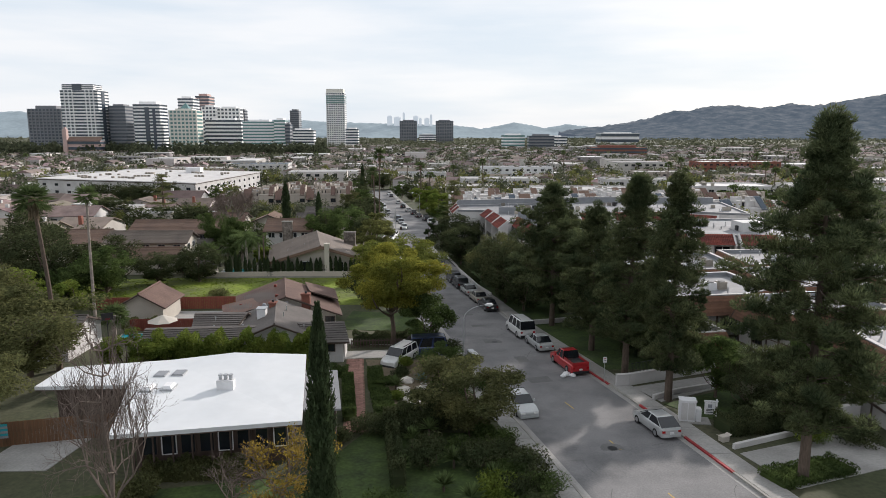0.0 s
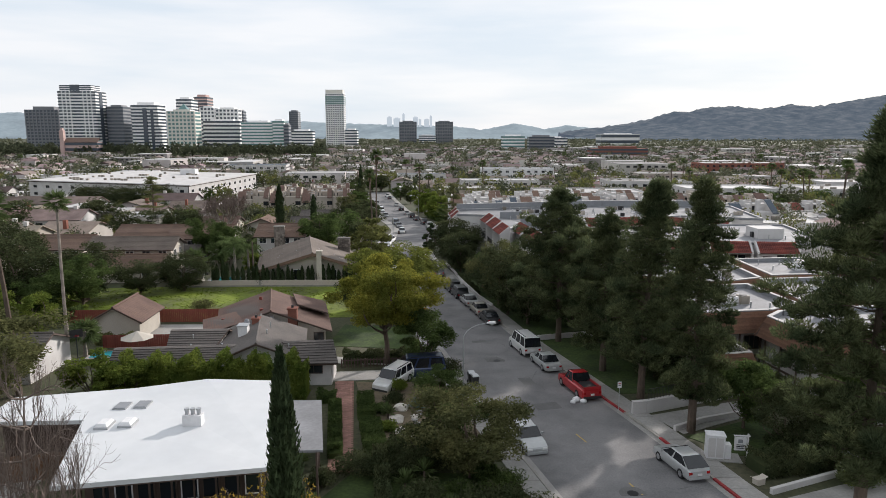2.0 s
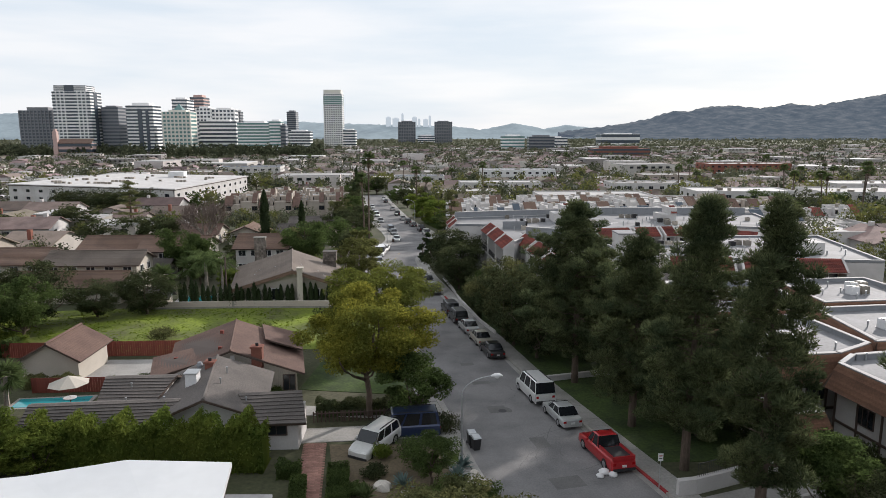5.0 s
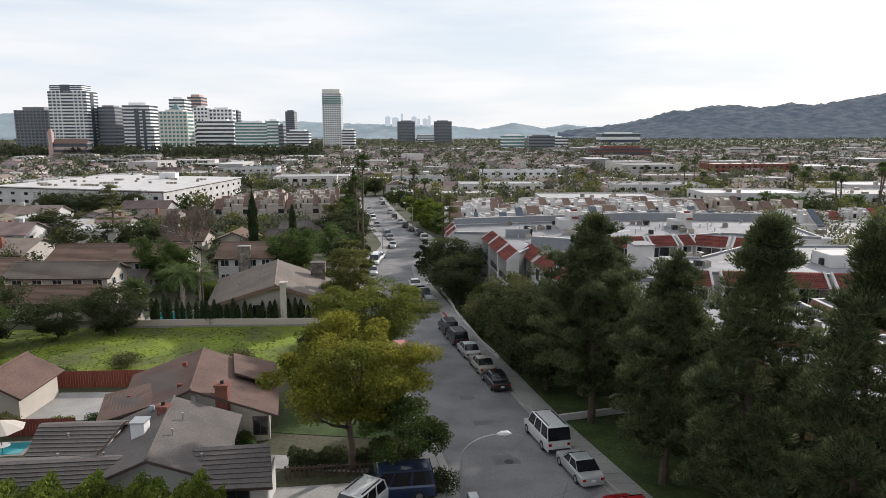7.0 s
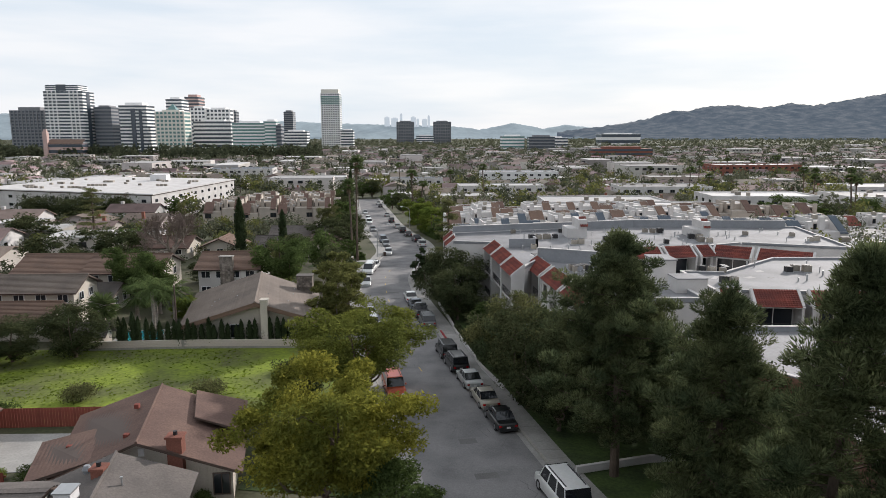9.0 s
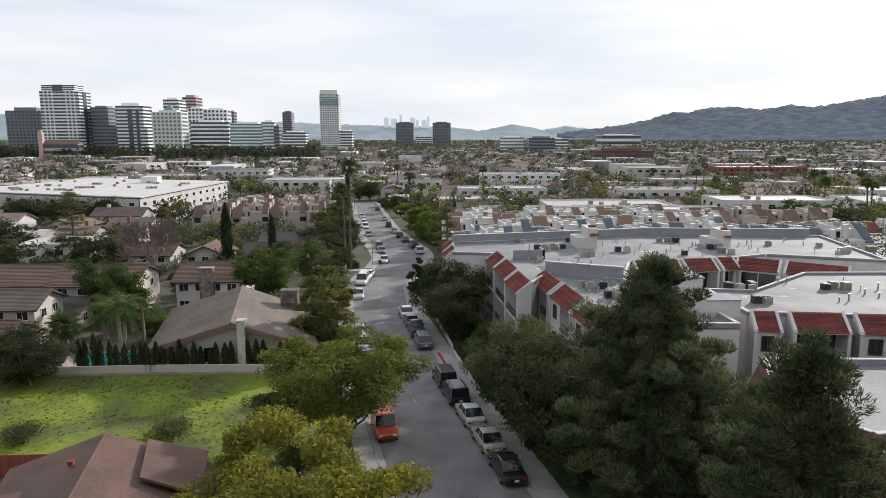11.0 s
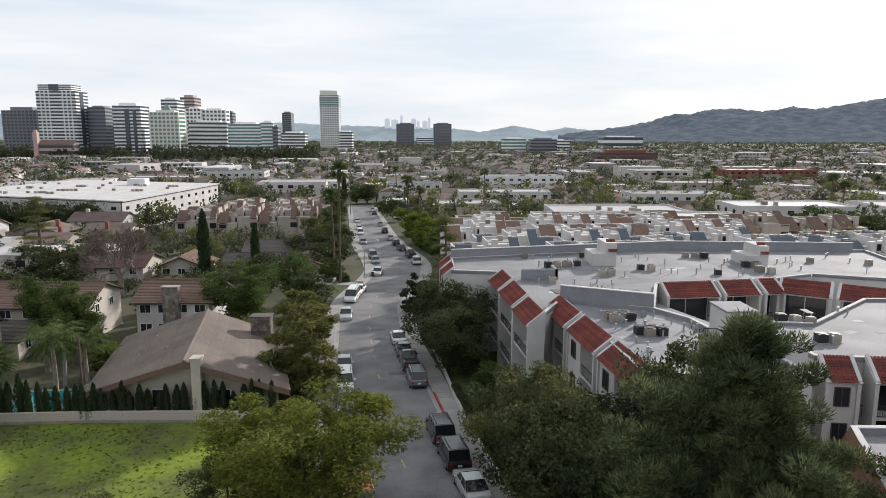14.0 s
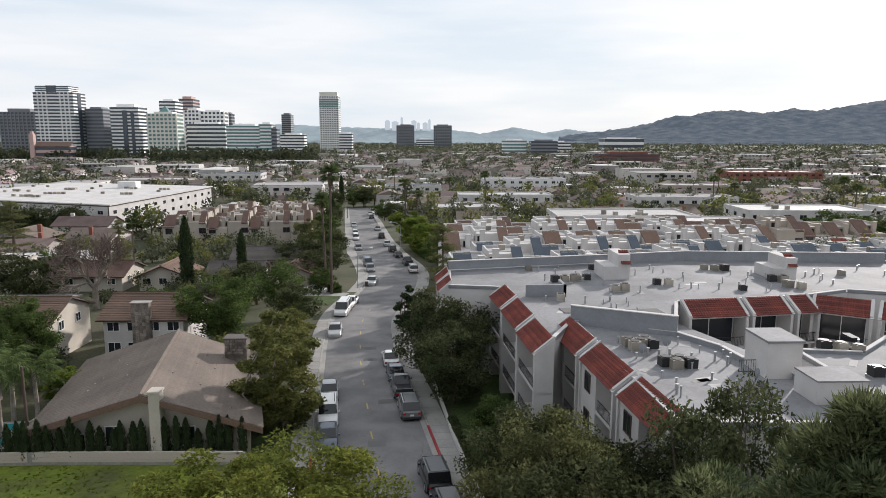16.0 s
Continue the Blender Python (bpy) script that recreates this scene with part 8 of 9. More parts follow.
    part("roof", Geo().add([(-wt, a1, top - 0.06), (wt, a1, top - 0.06), (wt, b0, top - 0.06), (-wt, b0, top - 0.06), (-wt * 0.86, a1 - 0.12, top), (wt * 0.86, a1 - 0.12, top), (wt * 0.86, b0 + 0.12, top), (-wt * 0.86, b0 + 0.12, top)], [(0, 1, 5, 4), (1, 2, 6, 5), (2, 3, 7, 6), (3, 0, 4, 7), (4, 5, 6, 7), (3, 2, 1, 0)]), p, body)
    if shape in ("van", "suv"):
        for sg in (-1, 1):
            part("roof_rail", Geo().box(sg * wt * 0.8 - 0.03, b0 + 0.3, top, sg * wt * 0.8 + 0.03, a1 - 0.4, top + 0.06), M_BLACK, body)
    if shape == "pickup":
        part("bed", Geo().box(-hw * 0.8, yy(0.97), belt - 0.02, hw * 0.8, yy(0.62), belt + 0.02), M_BLACK, body)
        for bx in ((-hw * 0.86, yy(0.985), -hw * 0.76, yy(0.61)), (hw * 0.76, yy(0.985), hw * 0.86, yy(0.61)), (-hw * 0.86, yy(0.995), hw * 0.86, yy(0.975))):
            part("bed_side", Geo().box(bx[0], bx[1], belt - 0.05, bx[2], bx[3], belt + 0.22), p, body)
    for sg in (-1, 1):
        part("headlight", Geo().box(sg * hw * 0.62 - 0.18, yy(0.0) - 0.12, belt * 0.60, sg * hw * 0.62 + 0.18, yy(0.0) + 0.012, belt * 0.74), M_LAMPGLASS, body)
        part("tail_light", Geo().box(sg * hw * 0.74 - 0.12, yy(1.0) - 0.012, belt * 0.62, sg * hw * 0.74 + 0.12, yy(1.0) + 0.1, belt * 0.80), M_REDLIGHT, body)
    part("front_bumper", Geo().box(-hw * 0.86, yy(0) - 0.1, 0.24, hw * 0.86, yy(0) + 0.06, 0.42), M_BLACK if shape in ("van", "suv", "pickup") else p, body)
    part("rear_bumper", Geo().box(-hw * 0.86, yy(1) - 0.06, 0.26, hw * 0.86, yy(1) + 0.1, 0.46), M_BLACK if shape in ("van", "suv", "pickup") else p, body)
    part("number_plate", Geo().box(-0.16, yy(1) - 0.075, belt * 0.52, 0.16, yy(1) - 0.02, belt * 0.52 + 0.15), M_TRIM, body)
    r = 0.33 if shape not in ("suv", "van", "pickup") else 0.38
    for sx in (-1, 1):
        for s in (0.185, 0.80):
            tyre = Geo().tube([(sx * (hw - 0.21), yy(s), r), (sx * (hw + 0.01), yy(s), r)], r, 14)
            w = part("wheel", tyre, M_TYRE, th)
            part("rim", Geo().tube([(sx * (hw - 0.02), yy(s), r), (sx * (hw + 0.02), yy(s), r)], r * 0.6, 10), M_RIM, w)
    return th


def street_turn(y):
    c = lambda q: (KL(q) + KR(q)) / 2
    return -math.degrees(math.atan2(c(y + 3) - c(y - 3), 6))


for shape, color, side, y, words in (
    ("hatch", "silver", "R", 47.6, "silver-green hatchback parked at the kerb"), ("pickup", "red", "R", 63.2, "red pickup with loaded bed parked at the kerb"), ("sedan", "silver", "R", 70.6, "silver saloon parked at the kerb"), ("van", "white", "R", 76.3, "white passenger van parked at the kerb"),
    ("sedan", "black", "R", 89.6, "black car parked at the kerb"), ("sedan", "beige", "R", 94.6, "beige saloon parked at the kerb"), ("sedan", "silver", "R", 100.0, "silver saloon parked at the kerb"), ("suv", "black", "R", 105.2, "black off-roader parked at the kerb"), ("suv", "black", "R", 110.0, "black off-roader parked at the kerb"),
    ("suv", "grey", "R", 124.0, "dark grey off-roader parked at the kerb"), ("pickup", "black", "R", 129.6, "dark pickup parked at the kerb"), ("sedan", "slate", "R", 134.6, "dark blue car parked at the kerb"), ("sedan", "white", "R", 140.0, "white car parked at the kerb"),
    ("sedan", "silver", "L", 52.2, "silver saloon parked at the kerb"), ("suv", "orange", "L", 97.8, "orange car parked under a tree"), ("sedan", "slate", "L", 117.4, "dark slate car parked at the kerb"), ("suv", "white", "L", 122.6, "white off-roader parked at the kerb"), ("sedan", "silver", "L", 128.8, "silver car parked at the kerb"),
    ("sedan", "silver", "L", 153.4, "silver car parked at the kerb"), ("van", "white", "L", 165.8, "white delivery van parked at the kerb"), ("sedan", "white", "L", 171.8, "white saloon parked at the kerb"), ("sedan", "silver", "L", 190.6, "silver car parked on the far street"), ("sedan", "grey", "L", 206.0, "grey car parked on the far street"), ("suv", "slate", "L", 213.0, "dark car parked on the far street"),
    ("sedan", "grey", "L", 240.0, "grey car parked on the far street"), ("suv", "white", "L", 262.0, "white car parked on the far street"), ("sedan", "white", "L", 276.0, "white car parked on the far street"), ("sedan", "silver", "L", 300.0, "silver car parked on the far street"),
    ("suv", "white", "R", 204.0, "white van-like car on the far street"), ("pickup", "black", "R", 214.0, "black pickup on the far street"), ("sedan", "black", "R", 226.0, "black car on the far street"), ("suv", "black", "R", 236.0, "black car on the far street"), ("sedan", "silver", "R", 248.0, "silver car on the far street"), ("suv", "black", "R", 266.0, "black car on the far street"), ("sedan", "silver", "R", 288.0, "silver car on the far street"), ("sedan", "black", "R", 330.0, "dark car on the far street"), ("sedan", "white", "R", 345.0, "white car on the far street")):
    x = KR(y) - 1.15 if side == "R" else KL(y) + 1.2
    vehicle(shape, color, x, y, street_turn(y) + (0 if side == "R" else 180), words, "parked cars")
vehicle("suv", "white", -4.1, 65.4, 150, "white off-roader with roof rack on the driveway")
vehicle("van", "blue", -1.9, 67.9, 96, "dark blue van on the driveway")
vehicle("sedan", "white", -16.0, 182.2, 80, "white saloon on a driveway")


# ---- street furniture ----
def street_lamp(x, y, turn, h=8.0):
    th = thing("street_lamp", "slim grey steel street lamp with curved arm", "street lamp", on_ground(x, y, turn, 0.15), "street lamps")
    part("pole", Geo().tube([(0, 0, -0.3), (0, 0, 0.4), (0, 0, h * 0.82)], [0.11, 0.09, 0.06], 8), M_STEEL, th)
    pts = [(0, 0, h * 0.82)] + [(2.3 * (1 - math.cos(a)), 0, h * 0.82 + 1.35 * math.sin(a)) for a in np.linspace(0.15, 1.5, 9)]
    part("arm", Geo().tube(pts, 0.035, 6), M_STEEL, th)
    e = pts[-1]
    hd = part("lamp_head", Geo().tube([(e[0] - 0.1, 0, e[2]), (e[0] + 0.15, 0, e[2] + 0.03), (e[0] + 0.5, 0, e[2] + 0.02), (e[0] + 0.72, 0, e[2] - 0.03)], [0.06, 0.14, 0.16, 0.05], 10), M_TRIM, th)
    part("lens", Geo().tube([(e[0] + 0.35, 0, e[2] - 0.1), (e[0] + 0.35, 0, e[2] - 0.2)], [0.15, 0.08], 10), M_LAMPGLASS, hd)


street_lamp(2.2, 62.1, 4, 6.3)
street_lamp(KL(186) - 0.7, 186, 5, 7.2)
street_lamp(KR(234) + 0.8, 234, 185, 7.6)


def sign_post(x, y, turn):
    th = thing("parking_sign", "small pale parking sign on a steel post", "sign", on_ground(x, y, turn, 0.15))
    part("post", Geo().tube([(0, 0, -0.3), (0, 0, 2.4)], 0.03, 6), M_STEEL, th)
    part("plate", Geo().box(-0.17, -0.03, 1.85, 0.17, 0.0, 2.38), M_TRIM, th)
    part("bar", Geo().box(-0.11, -0.036, 2.18, 0.11, -0.03, 2.25), M_REDLIGHT, th)
    part("bar", Geo().box(-0.11, -0.036, 2.02, 0.11, -0.03, 2.06), M_DARKMETAL, th)


sign_post(15.0, 58.3, 0)


def wheelie_bin(x, y, turn, mat):
    th = thing("wheelie_bin", "black wheeled refuse bin at the kerb", "refuse bin", on_ground(x, y, turn, 0.0), "refuse bins")
    part("tub", Geo().add([(-0.24, -0.28, 0.08), (0.24, -0.28, 0.08), (0.24, 0.28, 0.08), (-0.24, 0.28, 0.08), (-0.31, -0.38, 1.0), (0.31, -0.38, 1.0), (0.31, 0.38, 1.0), (-0.31, 0.38, 1.0)], [(3, 2, 1, 0), (4, 5, 6, 7), (0, 1, 5, 4), (1, 2, 6, 5), (2, 3, 7, 6), (3, 0, 4, 7)]), mat, th)
    part("lid", Geo().add([(-0.33, -0.42, 1.0), (0.33, -0.42, 1.0), (0.33, 0.42, 1.0), (-0.33, 0.42, 1.0), (-0.28, -0.34, 1.09), (0.28, -0.34, 1.09), (0.28, 0.3, 1.12), (-0.28, 0.3, 1.12)], [(3, 2, 1, 0), (4, 5, 6, 7), (0, 1, 5, 4), (1, 2, 6, 5), (2, 3, 7, 6), (3, 0, 4, 7)]), M_STEEL, th)
    for s in (-1, 1):
        part("wheel", Geo().tube([(s * 0.27, 0.3, 0.12), (s * 0.32, 0.3, 0.12)], 0.12, 10), M_TYRE, th)


wheelie_bin(3.45, 64.9, 15, M_BLACK)
wheelie_bin(3.2, 65.8, 10, M_BLACK)
wheelie_bin(KL(188) + 0.6, 188, 0, M_DARKTRIM)


def utility_box():
    th = thing("utility_cabinet", "white metal utility cabinet on a concrete pad", "utility cabinet", on_ground(19.2, 48.9, -12, 0.12))
    part("pad", Geo().box(-1.0, -0.7, -0.2, 1.6, 0.7, 0.08), M_CONC, th)
    part("housing", Geo().box(-0.75, -0.4, 0.08, 0.45, 0.4, 1.7), M_TRIM, th)
    part("hood", Geo().box(-0.8, -0.45, 1.7, 0.5, 0.45, 1.8), M_TRIM, th)
    part("door", Geo().box(-0.66, -0.43, 0.2, -0.18, -0.4, 1.6), M_STUCCO, th)
    part("door", Geo().box(-0.12, -0.43, 0.2, 0.36, -0.4, 1.6), M_STUCCO, th)
    part("side_box", Geo().box(0.5, -0.3, 0.08, 0.9, 0.3, 1.1), M_TRIM, th)


utility_box()
th = thing("property_sign", "white hanging property sign on a post", "sign", on_ground(20.9, 48.9, -8, 0.12))
part("post", Geo().box(0.42, -0.05, -0.2, 0.52, 0.05, 1.75), M_TRIM, th)
part("arm", Geo().box(-0.5, -0.04, 1.55, 0.6, 0.04, 1.63), M_TRIM, th)
bd = part("board", Geo().box(-0.45, -0.02, 0.5, 0.38, 0.02, 1.5), M_TRIM, th)
part("bar", Geo().box(-0.2, -0.03, 1.05, 0.12, -0.02, 1.32), M_PARAPET, bd)
for z in (0.88, 0.76, 0.64):
    part("bar", Geo().box(-0.3, -0.03, z, 0.25, -0.02, z + 0.06), M_DARKMETAL, bd)
th = thing("cardboard_box", "open brown cardboard box on the verge", "box", on_ground(20.3, 45.0, 20, 0.1))
part("carton", Geo().box(-0.3, -0.25, 0, 0.3, 0.25, 0.42), M_CREAM, th)
for s in (-1, 1):
    part("flap", Geo().slab((s * 0.3, -0.25, 0.42), (s * 0.3, 0.25, 0.42), (s * 0.52, 0.25, 0.5), (s * 0.52, -0.25, 0.5), 0.01), M_CREAM, th)
# white sacks behind the pickup
for x, y, s in ((12.0, 60.7, 0.4), (12.5, 60.3, 0.34), (11.6, 60.2, 0.3)):
    g = Geo().tube([(0, 0, 0), (0, 0, s * 0.3), (0.03, 0, s * 0.7), (0, 0.02, s)], [s * 0.8, s, s * 0.75, s * 0.15], 9)
    solo("refuse_sack", g, M_TRIM, "white plastic refuse sack behind the pickup", "sack", on_ground(x, y), "refuse sacks", smooth=True)


def garden_parasol(x, y):
    th = thing("parasol", "cream garden parasol over a table", "parasol", on_ground(x, y, 0, 0.12))
    part("pole", Geo().tube([(0, 0, 0), (0, 0, 2.5)], 0.03, 6), M_WOOD, th)
    n = 8
    for k in range(n):
        a, b = 2 * math.pi * k / n, 2 * math.pi * (k + 1) / n
        part("canopy_panel", Geo().slab((1.7 * math.cos(a), 1.7 * math.sin(a), 2.05), (1.7 * math.cos(b), 1.7 * math.sin(b), 2.05), (0.02 * math.cos(b), 0.02 * math.sin(b), 2.75), (0.02 * math.cos(a), 0.02 * math.sin(a), 2.75), 0.02), M_CREAM, th)
    part("tabletop", Geo().tube([(0, 0, 0.72), (0, 0, 0.76)], 0.55, 14), M_TRIM, th)


garden_parasol(-31.4, 75.2)
th = thing("basketball_hoop", "portable black basketball hoop", "basketball hoop", on_ground(-36.9, 73.6, 30, 0.1))
part("pole", Geo().tube([(0, 0, 0), (0, 0, 3.0)], 0.05, 8), M_BLACK, th)
part("base", Geo().box(-0.4, -0.5, 0, 0.4, 0.5, 0.16), M_BLACK, th)
part("backboard", Geo().box(-0.6, -0.5, 2.7, 0.6, -0.45, 3.5), M_BLACK, th)
part("hoop", Geo().tube([(0.23 * math.cos(a), -0.75 + 0.23 * math.sin(a), 2.9) for a in np.linspace(0, 6.28, 13)], 0.012, 5), M_REDLIGHT, th)
# utility pole behind the cypress row
th = thing("utility_pole", "dark wooden utility pole behind the cypresses", "pole", on_ground(-29.0, 116.4))
part("pole", Geo().tube([(0, 0, -0.3), (0, 0, 7.2)], [0.14, 0.10], 8), M_DARKTRIM, th)
for x, y, h in ((-60, 214, 10), (-95, 262, 10.5), (40, 300, 10), (-25, 330, 9)):
    th = thing("utility_pole", "thin utility pole among the roofs", "pole", on_ground(x, y))
    part("pole", Geo().tube([(0, 0, -0.3), (0, 0, h)], [0.15, 0.1], 6), M_BARK, th)
    part("cross_arm", Geo().box(-1.1, -0.06, h - 0.7, 1.1, 0.06, h - 0.58), M_BARK, th)

# ---- gardens ----
def hedge(label, pts, w, h, mat, seed, n=420, leaf=0.2, name="hedge"):
    """A clipped or shaggy hedge along a line: leaf mass over a dark woody core."""
    rs = np.random.default_rng(seed)
    ch = []
    core = Geo()
    for p, q in zip(pts, pts[1:]):
        L = math.hypot(q[0] - p[0], q[1] - p[1])
        k = int(1.6 * n * L)
        u = rs.uniform(0, 1, k)
        a = math.atan2(q[1] - p[1], q[0] - p[0])
        s = rs.uniform(-1, 1, k)
        t = rs.uniform(0, 1, k)
        edge = rs.integers(0, 3, k)
        s = np.where(edge == 0, np.sign(s) * rs.uniform(0.82, 1.05, k), s)
        bumps = 1 + 0.16 * np.sin(u * L * 2.2 + seed) + 0.10 * np.sin(u * L * 5.3)
        t = np.where(edge > 0, rs.uniform(0.8, 1.06, k), t) * bumps
        x = p[0] + (q[0] - p[0]) * u - math.sin(a) * s * w / 2
        y = p[1] + (q[1] - p[1]) * u + math.cos(a) * s * w / 2
        z = np.array([G(v) for v in y]) + 0.1 + t * h
        al = rs.normal(size=(k, 3)) * 0.7 + np.array([0, 0, 0.7])
        ch.append(cards(np.stack([x, y, z], 1), al, leaf * 0.82, 0.5, rs))
        m, l2 = frame_of(p, q)
        zm = G((p[1] + q[1]) / 2)
        core.add([tuple(m @ Vector((cx, cy, cz + zm))) for cz in (0.0, h * 0.78) for cy in (-w * 0.4, w * 0.4) for cx in (0.05, l2 - 0.05)], [(0, 2, 3, 1), (4, 5, 7, 6), (0, 1, 5, 4), (2, 6, 7, 3), (0, 4, 6, 2), (1, 3, 7, 5)])
    v, f = merge(ch)
    th = thing(name, label, "hedge", pose(0, 0, 0))
    part("foliage", np_mesh("hedge_leaves", v, f, mat), None, th)
    part("core", core, mat, th)


hedge("shaggy bright green bamboo hedge before the brown house", [(-27.5, 62.6), (-19, 62.6), (-11.5, 62.4)], 2.2, 3.3, F_HEDGE, 1, 900, 0.28, "bamboo_hedge")
hedge("clipped green hedge by the path", [(-10.5, 61.0), (-8.9, 60.9)], 1.2, 1.0, F_GREEN, 2)
hedge("clipped low box hedge beside the brick path", [(-6.4, 61.5), (-5.9, 56.5)], 1.4, 0.8, F_GREEN, 3)
hedge("clipped low box hedge beside the brick path", [(-5.6, 55.6), (-4.8, 50.2)], 1.6, 0.8, F_GREEN, 4)
hedge("clipped hedge beside the white-roofed house", [(-8.8, 59.6), (-7.6, 49.5)], 1.0, 0.9, F_GREEN, 5)
hedge("garden fence overgrown with dark ivy", [(-4.4, 47.8), (-3.4, 38)], 0.9, 1.7, F_DARK, 6, 520)
hedge("clipped hedge beside the lawn", [(-9.5, 72.0), (-1.6, 72.4)], 1.2, 1.2, F_DARK, 7, 420)
hedge("dark shrub bed beside the ramp", [(20.8, 46.6), (26, 47.6)], 2.4, 1.2, F_DARK, 8, 700)
hedge("dark shrub bed before the apartments", [(7.4, 106), (5.4, 121)], 0.7, 0.8, F_DARK, 9, 300)
hedge("shrubs below the brown townhouses", [(27.6, 60.6), (30, 57.5)], 1.8, 2.2, F_DARK, 10, 500, 0.26)
hedge("green ivy bank beside the lot", [(-52, 96), (-46, 93)], 3.0, 1.4, F_HEDGE, 11, 420, 0.3)
hedge("shrubs at the garage yard", [(-38, 80.0), (-33, 80.0)], 1.2, 1.1, F_OLIVE, 12, 420)
hedge("shrubs along the pool yard", [(-45, 90.8), (-56, 92)], 2.0, 1.6, F_GREEN, 13, 420, 0.3)
hedge("dark hedge at the street corner", [(3.4, 161), (9, 163)], 1.6, 1.2, F_DARK, 14, 300, 0.3)
hedge("green hedge beside a front garden", [(-13.4, 186), (-11.6, 181)], 1.6, 1.1, F_GREEN, 15, 300, 0.3)
hedge("clipped green hedge along a garden edge", [(5.8, 216), (1.6, 236)], 1.4, 1.0, F_GREEN, 16, 240, 0.3)
hedge("dark hedge before the white apartment block", [(-94, 263), (-132, 268)], 4, 8.0, F_DARK, 17, 160, 0.6)
hedge("low green planted bed below a pine", [(20.5, 38.5), (26.5, 40.5)], 2.4, 0.55, F_GREEN, 18, 420)
hedge("front garden shrub bed beside the pavement", [(1.9, 49.0), (4.3, 38.5), (6.9, 26)], 1.7, 0.85, F_GREEN, 19, 380, 0.24)
hedge("front garden shrub bed", [(-4.0, 50.2), (1.4, 49.2)], 2.2, 1.0, F_DARK, 20, 420, 0.24)
hedge("shrubs below the dark front windows", [(-20, 40.5), (-12.5, 41.0)], 1.6, 1.1, F_OLIVE, 21, 360, 0.24)


def bush(kind, x, y, r, h, label):
    rs = np.random.default_rng(int(abs(x * 100 + y * 10)))
    bl = [(np.array([rs.uniform(-.5, .5) * r, rs.uniform(-.5, .5) * r, h * rs.uniform(0.35, 0.7)]), (r * 0.6, r * 0.6, h * 0.36)) for i in range(7)]
    v, f = blob_leaves(bl, 330, 0.15 if r < 1.6 else 0.2, rs, 0.5, 0.3)
    tg = Geo()
    for i in range(4):
        limb(tg, (0, 0, -0.1), bl[i][0], 0.05, 0.02, 0.2, i, 5, 2)
    stand("bush", label, "shrub", (("stems_base", tg.mesh("bush_stem", M_BARK)), ("foliage", np_mesh("bush_leaves", v, f, kind))), x, y)


for kind, x, y, r, h, label in ((F_DARK, -8.0, 36.5, 1.5, 1.7, "dark bush in the front lawn"), (F_GREEN, -4.0, 35.6, 1.4, 1.3, "green bush in the front lawn"), (F_DARK, 0.6, 31.0, 1.8, 1.7, "dark bush in the front lawn"), (F_OLIVE, -1.8, 34.6, 1.2, 1.1, "grey-green bush in the front lawn"), (F_DARK, 4.4, 37.0, 1.6, 1.6, "dark bush in the front lawn"), (F_GREEN, 0.8, 43.4, 1.3, 1.3, "green bush in the front lawn"), (F_DARK, -3.0, 47.4, 1.3, 1.3, "dark bush by the rock garden"), (F_GREEN, -14.5, 35.0, 1.3, 1.2, "green bush before the house"),
                                (F_GREEN, -1.2, 61.8, 1.4, 2.6, "dense rounded green shrub in the garden"), (F_DARK, 1.2, 68.6, 1.5, 1.6, "dark rounded shrub by the pavement"), (F_OLIVE, -19.2, 96.4, 2.2, 1.9, "grey-green bush in the grass lot"), (F_GREEN, -35.6, 91.8, 1.8, 1.9, "green bush at the fence"),
                                (F_OLIVE, -31.0, 96.2, 2.0, 1.7, "grey-green bush in the grass lot"), (F_HEDGE, -29.6, 80.4, 0.9, 1.0, "yellow-green bush in the yard"), (F_GREEN, -26.8, 80.2, 1.1, 1.2, "green bush in the yard"), (F_HEDGE, -3.6, 63.2, 0.9, 1.2, "yellow-green bush by the driveway"),
                                (F_GREEN, 3.4, 57.0, 1.2, 1.2, "green bush by the pavement"), (F_GREEN, 1.2, 53.8, 1.4, 1.6, "green bush among boulders"), (F_DARK, -1.6, 41.6, 1.6, 2.0, "dark bush in the front lawn"), (F_DARK, 3.6, 42.2, 1.5, 1.7, "dark bush in the front lawn"), (F_HEDGE, 2.4, 33.6, 1.8, 1.5, "yellow-green bush in the front lawn"),
                                (F_DARK, 4.4, 33.8, 1.7, 1.8, "dark bush beside the pavement"), (F_GREEN, -5.8, 33.0, 1.6, 1.8, "green bush by the ivy fence"), (F_YELLOW, -11.0, 35.0, 1.3, 1.6, "yellow-leaved bush before the house"), (F_OLIVE, -19.6, 37.2, 1.6, 1.8, "brownish bush before the house"), (F_GREEN, -13.4, 76.2, 0.9, 1.2, "green bush beside the chimney"),
                                (F_DARK, -13.8, 104, 1.2, 1.0, "low weed clump in the lot"), (F_GREEN, -4.6, 88.6, 2.0, 2.2, "green bush beside the pavement"), (F_GREEN, -8.2, 90.6, 1.8, 2.0, "green bush at the lot corner"), (F_HEDGE, 26.5, 44.6, 1.4, 1.6, "yellow-green bush by the ramp"), (F_DARK, 29.5, 44.4, 1.8, 1.8, "dark bush by the ramp"),
                                (F_DARK, -27, 31.0, 2.2, 2.2, "dark bush in the back yard"), (F_GREEN, -31.5, 34.5, 2.4, 2.6, "green bush in the back yard"), (F_GREEN, -16.8, 167, 2.4, 2.4, "green bush in a front garden"), (F_GREEN, -15, 186, 2.0, 2.2, "green bush beside the garage")):
    bush(kind, x, y, r, h, label)


